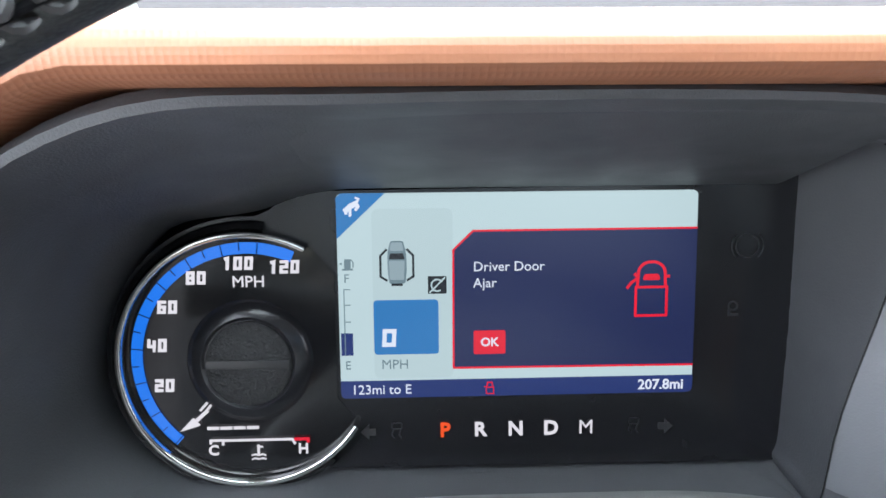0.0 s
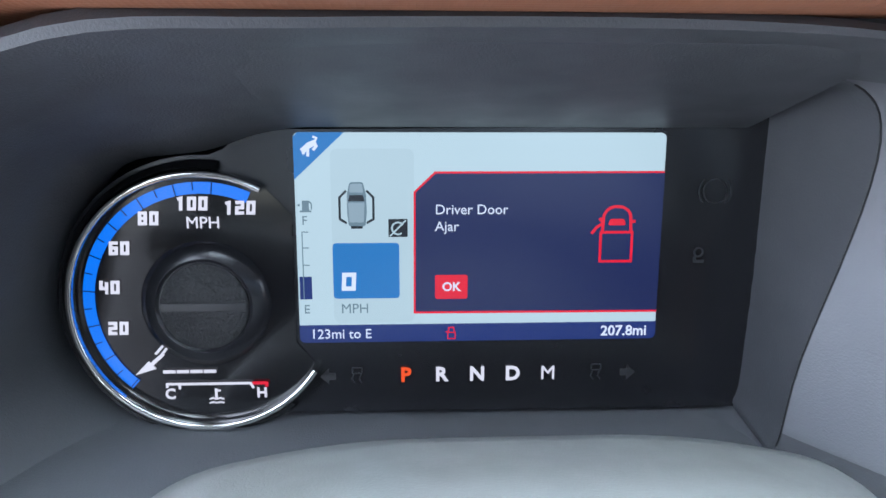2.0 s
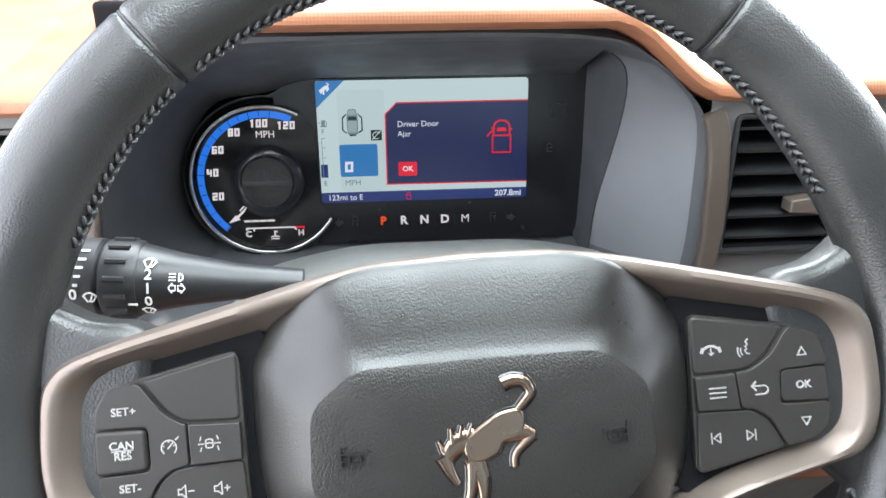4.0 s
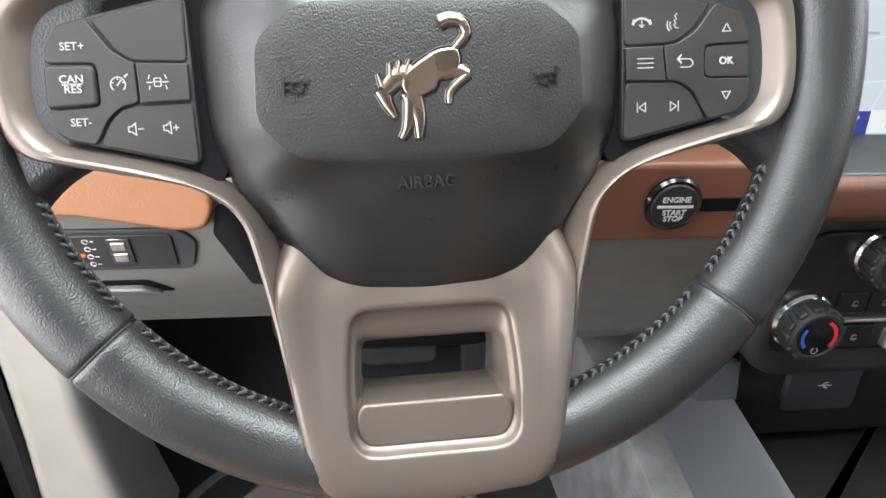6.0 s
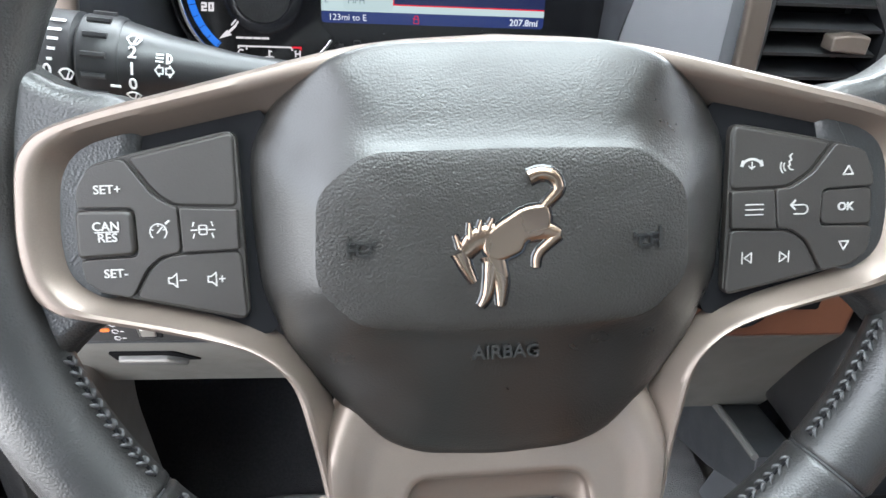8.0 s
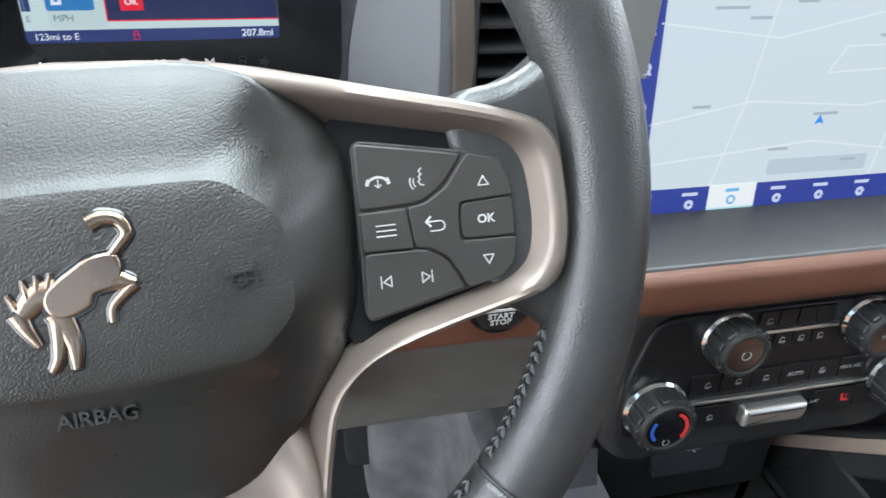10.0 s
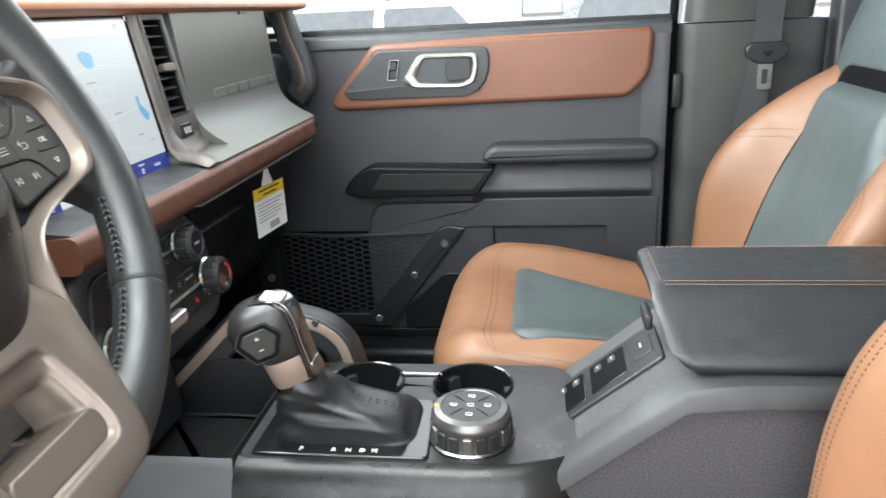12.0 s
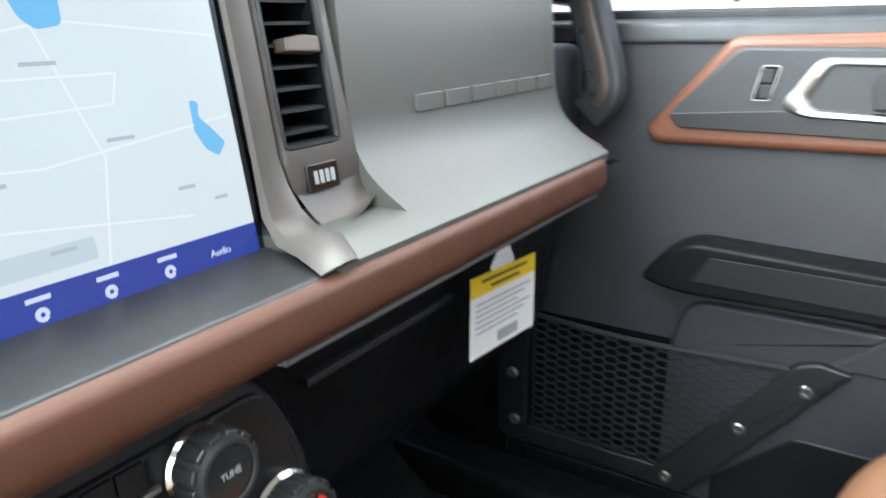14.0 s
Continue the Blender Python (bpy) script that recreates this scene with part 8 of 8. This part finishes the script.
def stitch_row(f, pts, bm, gap=0.0048, lift=0.0006):
    """Short stitches on a surface f, along a line of (u, v)."""
    line3 = [Vector(f(u, v)) for u, v in pts]
    total = sum((b - a).length for a, b in zip(line3, line3[1:]))
    n = max(4, int(total / gap))
    even = resample(line3, n * 2)
    for k in range(0, len(even) - 1, 2):
        d = even[k + 1] - even[k]
        up = Vector((0, 0.4, 0.9))
        swept([even[k] + up * lift, even[k].lerp(even[k + 1], 0.5) + up * (lift * 1.6), even[k + 1] + up * lift], ellipse(0.00045, 0.0004, 5), bm=bm)


def seat(cx, dy, recline=1.0):
    label = "tan and slate leather front seat with blue edge stitching"
    root = thing("front_seat", (cx, -0.42 + dy, 0.07), label, "car seat", group="front seats")

    def cushion(u, v):
        """u across from -1 to 1, v from the front's foot (0) over the edge to the back (1)."""
        s = abs(u)
        half = 0.245 - 0.018 * (1 - min(1, v / 0.5)) ** 2
        if u > 0:
            half -= 0.040 * max(0, (v - 0.25) / 0.75) ** 1.6  # the outer side runs in towards the backrest
        x = min(s, 0.86) / 0.86 * (half - 0.012) + (0.012 * math.sin(min(1, max(0, (s - 0.86) / 0.14)) * math.pi / 2))
        fall = max(0, (s - 0.82) / 0.18)
        bump = (0.034 + 0.012 * max(0, v - 0.35)) * math.exp(-((s - 0.72) / 0.17) ** 2)
        if u > 0:
            bump *= 1.0 - 0.75 * max(0, (v - 0.25) / 0.75)
        corner = (0.075 if u > 0 else 0.046) * max(0, (s - 0.30) / 0.70) ** 2.6
        if v < 0.22:
            a = v / 0.22 * math.pi / 2
            y = -0.112 - corner - 0.050 * (1 - math.cos(a)) + 0.012 * math.sin(2 * a)
            z = 0.286 + 0.081 * math.sin(a)
        else:
            k = (v - 0.22) / 0.78
            y = -0.162 - corner * (1 - k) - 0.44 * k
            z = 0.367 - 0.062 * k
        body = min(1, v / 0.22)
        dip = -0.012 * math.exp(-((s) / 0.42) ** 4) * min(1, max(0, (v - 0.30) / 0.10))
        z = z + bump * body * (0.55 + 0.45 * min(1, max(0, (v - 0.2) / 0.2))) + dip - (0.105 if u > 0 else 0.078) * fall ** 1.8 * body
        return (cx + math.copysign(x, u), y + dy, z)

    # tan front, tan sides, slate middle
    part("cushion_front", patch(cushion, -1, 1, 0.0, 0.33, 64, 22), TAN, root, "tan leather cushion front")
    def bound(v, side):
        # the middle narrows towards the backrest and sits nearer the tunnel
        return (0.51 if side > 0 else 0.77) - 0.28 * max(0.0, v - 0.33) / 0.67

    for side in (-1, 1):
        part("cushion_side", patch(lambda a, v, side=side: cushion(side * (bound(v, side) + (1 - bound(v, side)) * a), v), 0, 1, 0.33, 1.0, 20, 30), TAN, root, "tan leather cushion side")
    for v0, v1, rounds in ((0.325, 0.765, (0.10, 0.10, 0.02, 0.02)), (0.765, 1.0, (0.02, 0.02, 0.02, 0.02))):
        # a padded insert with rounded corners, its seam drawn down
        ring = [(-bound(v0, -1), v0 * 2), (bound(v0, 1), v0 * 2), (bound(v1, 1), v1 * 2), (-bound(v1, -1), v1 * 2)]
        ring = resample([Vector(p) for p in rounded(ring, list(rounds), 6)], 96, True)
        mid_u, mid_v = sum(p[0] for p in ring) / 96, sum(p[1] for p in ring) / 96
        rows = []
        for k, lift in ((1.0, -0.0035), (0.995, 0.0015), (0.97, 0.0048), (0.92, 0.0068), (0.82, 0.0080), (0.6, 0.0084), (0.35, 0.0084), (0.1, 0.0084), (0.01, 0.0084)):
            row = []
            for p in ring:
                q = cushion(mid_u + (p[0] - mid_u) * k, (mid_v + (p[1] - mid_v) * k) / 2)
                row.append((q[0], q[1], q[2] + lift))
            rows.append(row)
        part("cushion_middle", lofted(rows, cap=(False, True)), TEAL, root, "slate leather cushion middle")
    part("cushion_under", patch(lambda a, v: cushion(a * bound(v, a), v), -1, 1, 0.33, 1.0, 20, 20), TAN, root)
    part("cushion_base", soft_box(cx - 0.225, -0.62 + dy, 0.10, cx + 0.225, -0.165 + dy, 0.27, 0.02), SLATE_SIDE, root)
    part("cushion_skirt", patch(lambda u, v: (cushion(u, 0)[0], cushion(u, 0)[1] - 0.010 * v, cushion(u, 0)[2] - 0.10 * v), -1, 1, 0, 1, 40, 4), SLATE_SIDE, root, "dark slate seat skirt")
    for s in (-1, 1):
        part("side_skirt", patch(lambda u, v: (cushion(s, u)[0], cushion(s, u)[1], cushion(s, u)[2] - 0.14 * v), 0.0, 1.0, 0, 1, 40, 3), SLATE_SIDE, root, "dark slate seat side")
    st = bmesh.new()
    for off in (0.0, 0.030):
        stitch_row(cushion, [(-0.92 + off * 0.8 + 0.06 * t, 0.98 - 0.72 * t) for t in (k / 30 for k in range(31))] + [(-0.86 + off * 0.8 + (1.56 - 1.8 * off) * t, 0.26 - off * 0.5 + 0.02 * math.sin(math.pi * t)) for t in (k / 40 for k in range(1, 40))] + [(0.70 - off + 0.10 * t, 0.26 + 0.72 * t) for t in (k / 30 for k in range(31))], st)
    part("cushion_stitching", st, THREAD_BROWN, root, "brown seam stitching", kind="stuff")
    bl = bmesh.new()
    stitch_row(cushion, [(-1 + 2 * k / 60, 0.012) for k in range(61)], bl, gap=0.006)
    for s in (-0.985, 0.985):
        stitch_row(cushion, [(s, 0.02 + 0.96 * k / 40) for k in range(41)], bl, gap=0.006)
    part("blue_stitching", bl, THREAD_BLUE, root, "blue edge stitching", kind="stuff")

    def back(u, v):
        """u across, v from the seat (0) up to the shoulders (1)."""
        s = abs(u)
        half = 0.250 - 0.080 * max(0, (v - 0.52) / 0.48) ** 1.7
        mid = 0.138 - 0.012 * v
        x = s / 0.52 * mid if s < 0.52 else mid + (half - 0.012 - mid) * min(1, (s - 0.52) / 0.34) + 0.012 * math.sin(min(1, max(0, (s - 0.84) / 0.16)) * math.pi / 2)
        fall = max(0, (s - 0.80) / 0.20)
        z = 0.335 + 0.375 * v
        lean = -0.600 - 0.145 * v * recline
        crest = -0.534 - 0.020 * v - 0.435 * recline * max(0.0, v - 0.28) ** 2.22
        g = math.exp(-((s - 0.78) / 0.22) ** 2) if s < 0.78 else 1.0
        g *= 1.0 if u > 0 else 0.60  # the outer wing stands further forward
        y = lean + (crest - lean) * g - 0.036 * fall ** 1.7 + 0.010 * math.exp(-(s / 0.5) ** 4) * math.sin(math.pi * min(1, v * 1.1))
        return (cx + math.copysign(x, u), y + dy, z)

    for a, b in ((-1, -0.52), (0.52, 1)):
        part("back_side", patch(back, a, b, 0.0, 0.94, 24, 36), TAN, root, "tan leather backrest side")
    def sunk_back(u, v):
        # the middle swells towards the shoulders and rolls back into the slot
        p = back(u, v)
        edge = math.sin(max(0, min((0.52 - abs(u)) / 0.10, 1.0)) * math.pi / 2)
        k = min(1, max(0, (v - 0.50) / 0.34))
        swell = 0.026 * k * k * (3 - 2 * k) * edge
        roll = 0.060 * (max(0, v - 0.85) / 0.07) ** 2 * (0.3 + 0.7 * edge)
        return (p[0], p[1] - 0.002 + 0.008 * edge + swell - min(0.07, roll), p[2])
    part("back_middle", patch(sunk_back, -0.52, 0.52, 0.0, 0.92, 34, 44), TEAL, root, "slate leather backrest middle")
    for s in (-1, 1):
        part("back_flank", patch(lambda u, v: (back(s, v)[0] + s * 0.004 * math.sin(math.pi * u), back(s, v)[1] - 0.12 * u, back(s, v)[2]), 0, 1, 0, 1, 10, 24), SLATE_SIDE, root, "dark slate backrest flank")
    part("back_shell", patch(lambda u, v: (back(u, v)[0], back(1, v)[1] - 0.12 - 0.02 * (1 - u * u), back(u, v)[2]), -1, 1, 0, 1, 16, 12), SLATE_SIDE, root)
    # shoulders and head restraint in one slate piece
    rows = []
    yb = back(0, 1)[1]
    for z, w, y0, d in ((0.640, 0.138, 0.014, 0.06), (0.654, 0.162, 0.026, 0.075), (0.690, 0.184, 0.030, 0.09), (0.735, 0.176, 0.024, 0.10), (0.80, 0.157, 0.008, 0.105), (0.88, 0.140, -0.004, 0.105), (0.94, 0.122, -0.010, 0.10), (0.965, 0.105, -0.020, 0.085), (0.975, 0.08, -0.035, 0.06)):
        rows.append([(cx + p[0], yb + y0 - d / 2 + p[1], z) for p in rounded([(-w, -d / 2), (w, -d / 2), (w * 0.96, d / 2 - 0.012), (w * 0.6, d / 2), (-w * 0.6, d / 2), (-w * 0.96, d / 2 - 0.012)], 0.02)])
    hr = part("head_restraint", lofted(rows), TEAL, root, "slate leather head restraint")
    HM = axes((cx, yb + 0.0290, 0.666), (-1, 0, 0), (0, 0.0, 1))
    arch = rounded([(-0.132, -0.036), (0.132, -0.036), (0.124, 0.004), (0.092, 0.030), (-0.092, 0.030), (-0.124, 0.004)], 0.030, 7)
    # flat plate on the leather, black for the shade inside the slot
    part("slot", prism(HM, arch, -0.03, 0.0020, 0.0015), DEEP_BLACK, hr, "black plate standing for the shade in the slot")
    edge = [HM @ Vector((p[0], p[1], 0.002)) for p in resample(arch, 80, True)]
    part("slot_piping", swept(edge, ellipse(0.0015, 0.0015, 8), up=(0, 1, 0), closed=True), SLATE_SIDE, hr)
    st = bmesh.new()
    for off in (0.0, 0.034):
        for s in (-1, 1):
            rise = 0.58 if recline > 0.9 else 0.90
            stitch_row(back, [(s * (0.82 - off), 0.02 + rise * k / 20) for k in range(21)] + [] if rise > 0.8 else [(s * (0.82 - off), 0.02 + rise * k / 20) for k in range(21)] + [(s * (0.82 - off - (0.28 - off) * (1 - math.cos(k / 10 * math.pi / 2))), 0.60 + (0.085 - off) * math.sin(k / 10 * math.pi / 2)) for k in range(1, 11)], st)
    part("back_stitching", st, THREAD_BROWN, root, "brown seam stitching", kind="stuff")
    bl = bmesh.new()
    for s in (-1, 1):
        stitch_row(lambda u, v, s=s: (back(s, v)[0], back(s, v)[1] - 0.004, back(s, v)[2]), [(s, 0.02 + 0.96 * k / 30) for k in range(31)], bl, gap=0.006)
    part("blue_stitching", bl, THREAD_BLUE, root, "blue edge stitching", kind="stuff")
    return root


passenger_seat = seat(SEAT_X, 0.0)
driver_seat = seat(0.0, 0.066, 0.55)



# ---- outside ----
ASPHALT = mat("pale_asphalt", (0.16, 0.155, 0.15), 0.9, var=0.25, vscale=0.8, grain=("noise", 60, 0.01))
solo("ground", lofted([[(-400, -400, -0.62), (400, -400, -0.62)], [(-400, 400, -0.62), (400, 400, -0.62)]], closed=False), ASPHALT, "pale sunlit parking ground", "ground", kind="structure")


CAR_GLASS = mat("car_window", (0.20, 0.22, 0.23), 0.12)


def parked_car(x, y, turn, paint, label):
    root = thing("parked_car", (x, y, -0.62), label, "car", group="parked cars")
    R = Matrix.Translation((x, y, -0.62)) @ Matrix.Rotation(radians(turn), 4, "Z")
    side = [(-2.2, 0.35), (-2.25, 0.75), (-2.15, 0.95), (-1.1, 1.02), (2.1, 1.0), (2.25, 0.8), (2.2, 0.35)]
    cab = [(-1.25, 1.0), (-0.55, 1.50), (1.35, 1.52), (1.95, 1.0)]
    def loft_side(pts, w0, w1, bm=None):
        bm = bm or bmesh.new()
        rp = rounded(pts, 0.12, 3)
        put_rings(bm, [[R @ Vector((p[0], -w1 if p[1] > 1.2 else -w0, p[1])) for p in rp], [R @ Vector((p[0], w1 if p[1] > 1.2 else w0, p[1])) for p in rp]])
        return bm
    body = part("body", loft_side(side, 0.9, 0.9), paint, root)
    part("cabin", loft_side(cab, 0.86, 0.70), paint, root)
    for s in (-1, 1):
        for a, b in ((-0.85, 0.30), (0.42, 1.55)):
            pts = [(a + 0.05, 1.06), (b, 1.06), (b - (0.12 if b > 1 else 0), 1.42), (a + (0.40 if a < 0 else 0.0), 1.42)]
            bm = bmesh.new()
            put_rings(bm, [[R @ Vector((p[0], s * (0.87 - 0.10 * (p[1] - 1.06) / 0.36 + d), p[1])) for p in pts] for d in (-0.02, 0.008)])
            part("window", bm, CAR_GLASS, root)
        for wx in (-1.35, 1.35):
            W = R @ Matrix.Translation((wx, s * 0.84, 0.33)) @ Matrix.Rotation(radians(-90 * s), 4, "X")
            wheel = part("wheel", turned(W, [(0.33, -0.1), (0.34, -0.05), (0.34, 0.06), (0.30, 0.09), (0.21, 0.085)], 24), RUBBER, root)
            part("rim", turned(W, [(0.21, 0.03), (0.20, 0.095), (0.05, 0.08), (0.01, 0.085)], 20), SATIN_CHROME, wheel)
    return root


parked_car(8.5, 1.2, 92, MIRROR_WHITE, "white car parked in the sun")
parked_car(8.7, -2.2, 88, mat("silver_paint", (0.5, 0.51, 0.52), 0.3, metal=0.6, coat=0.6), "silver car parked in the sun")
parked_car(8.6, 4.8, 90, MIRROR_WHITE, "white car parked in the sun")


def shop_building():
    root = thing("low_building", (30, 0, -0.62), "low white building with wide windows beyond the car park", "building")
    wall_m = mat("white_render", (0.78, 0.77, 0.74), 0.8, var=0.06, vscale=2)
    part("wall", soft_box(30, -26, -0.62, 40, 24, 4.2, 0.05), wall_m, root)
    part("roof", soft_box(29.6, -26.4, 4.2, 40.4, 24.4, 4.6, 0.05), wall_m, root)
    for k in range(9):
        y = -22 + 5.2 * k
        win = part("window", soft_box(29.93, y - 1.7, 0.3, 30.05, y + 1.7, 2.6, 0.02), mat("tinted_window", (0.68, 0.71, 0.72), 0.3), root)
        part("window_frame", soft_box(29.90, y - 0.06, 0.3, 29.99, y + 0.06, 2.6, 0.01), wall_m, win)


shop_building()


def tree(x, y, h, seed, leaf):
    root = thing("tree", (x, y, -0.62), "young broadleaf tree turning yellow at the car park", "tree", group="car park trees")
    random.seed(seed)
    bark = BARK
    trunk = bmesh.new()
    top = Vector((x + 0.2, y, -0.62 + h * 0.75))
    swept(smooth_path([(x, y, -0.66), (x + 0.05, y + 0.04, 0.8), top], 6), lambda t: ellipse(0.13 * (1 - 0.75 * t), 0.13 * (1 - 0.75 * t), 8), up=(0, 1, 0), bm=trunk)
    ends = []
    for k in range(9):
        z = -0.62 + h * (0.35 + 0.05 * k)
        a = k * 2.4
        end = Vector((x + math.cos(a) * h * 0.27, y + math.sin(a) * h * 0.27, z + h * 0.18))
        swept([(x + 0.06, y, z), Vector((x, y, z)).lerp(end, 0.5) + Vector((0, 0, 0.1)), end], lambda t: ellipse(0.05 * (1 - 0.7 * t), 0.05 * (1 - 0.7 * t), 6), up=(0, 0, 1) , bm=trunk)
        ends.append(end)
    part("trunk", trunk, bark, root)
    verts, faces = [], []
    for c in ends + [top]:
        for _ in range(420):
            p = c + Vector((random.gauss(0, 1), random.gauss(0, 1), random.gauss(0, 0.8))) * (h * 0.085)
            a = Vector((random.gauss(0, 1), random.gauss(0, 1), random.gauss(0, 1))).normalized() * 0.09
            b = a.orthogonal().normalized() * 0.05
            n = len(verts)
            verts += [p - a, p + b, p + a, p - b]
            faces.append((n, n + 1, n + 2, n + 3))
    me = bpy.data.meshes.new("crown")
    me.from_pydata([tuple(v) for v in verts], [], faces)
    me.materials.append(leaf)
    part("crown", me, leaf, root, kind="stuff")


BARK = mat("bark", (0.12, 0.085, 0.06), 0.9, var=0.3, vscale=12, grain=("noise", 40, 0.02))
LEAF_A = mat("yellow_green_leaf", (0.16, 0.15, 0.03), 0.6, var=0.4, vscale=3)
LEAF_B = mat("green_leaf", (0.05, 0.09, 0.025), 0.6, var=0.4, vscale=3)
for args in ((17, 3.4, 5.5, 1, LEAF_A), (19, -2.5, 6.0, 2, LEAF_B), (16.5, 8.5, 5.0, 3, LEAF_A), (18, -8.0, 5.5, 4, LEAF_A)):
    tree(*args)
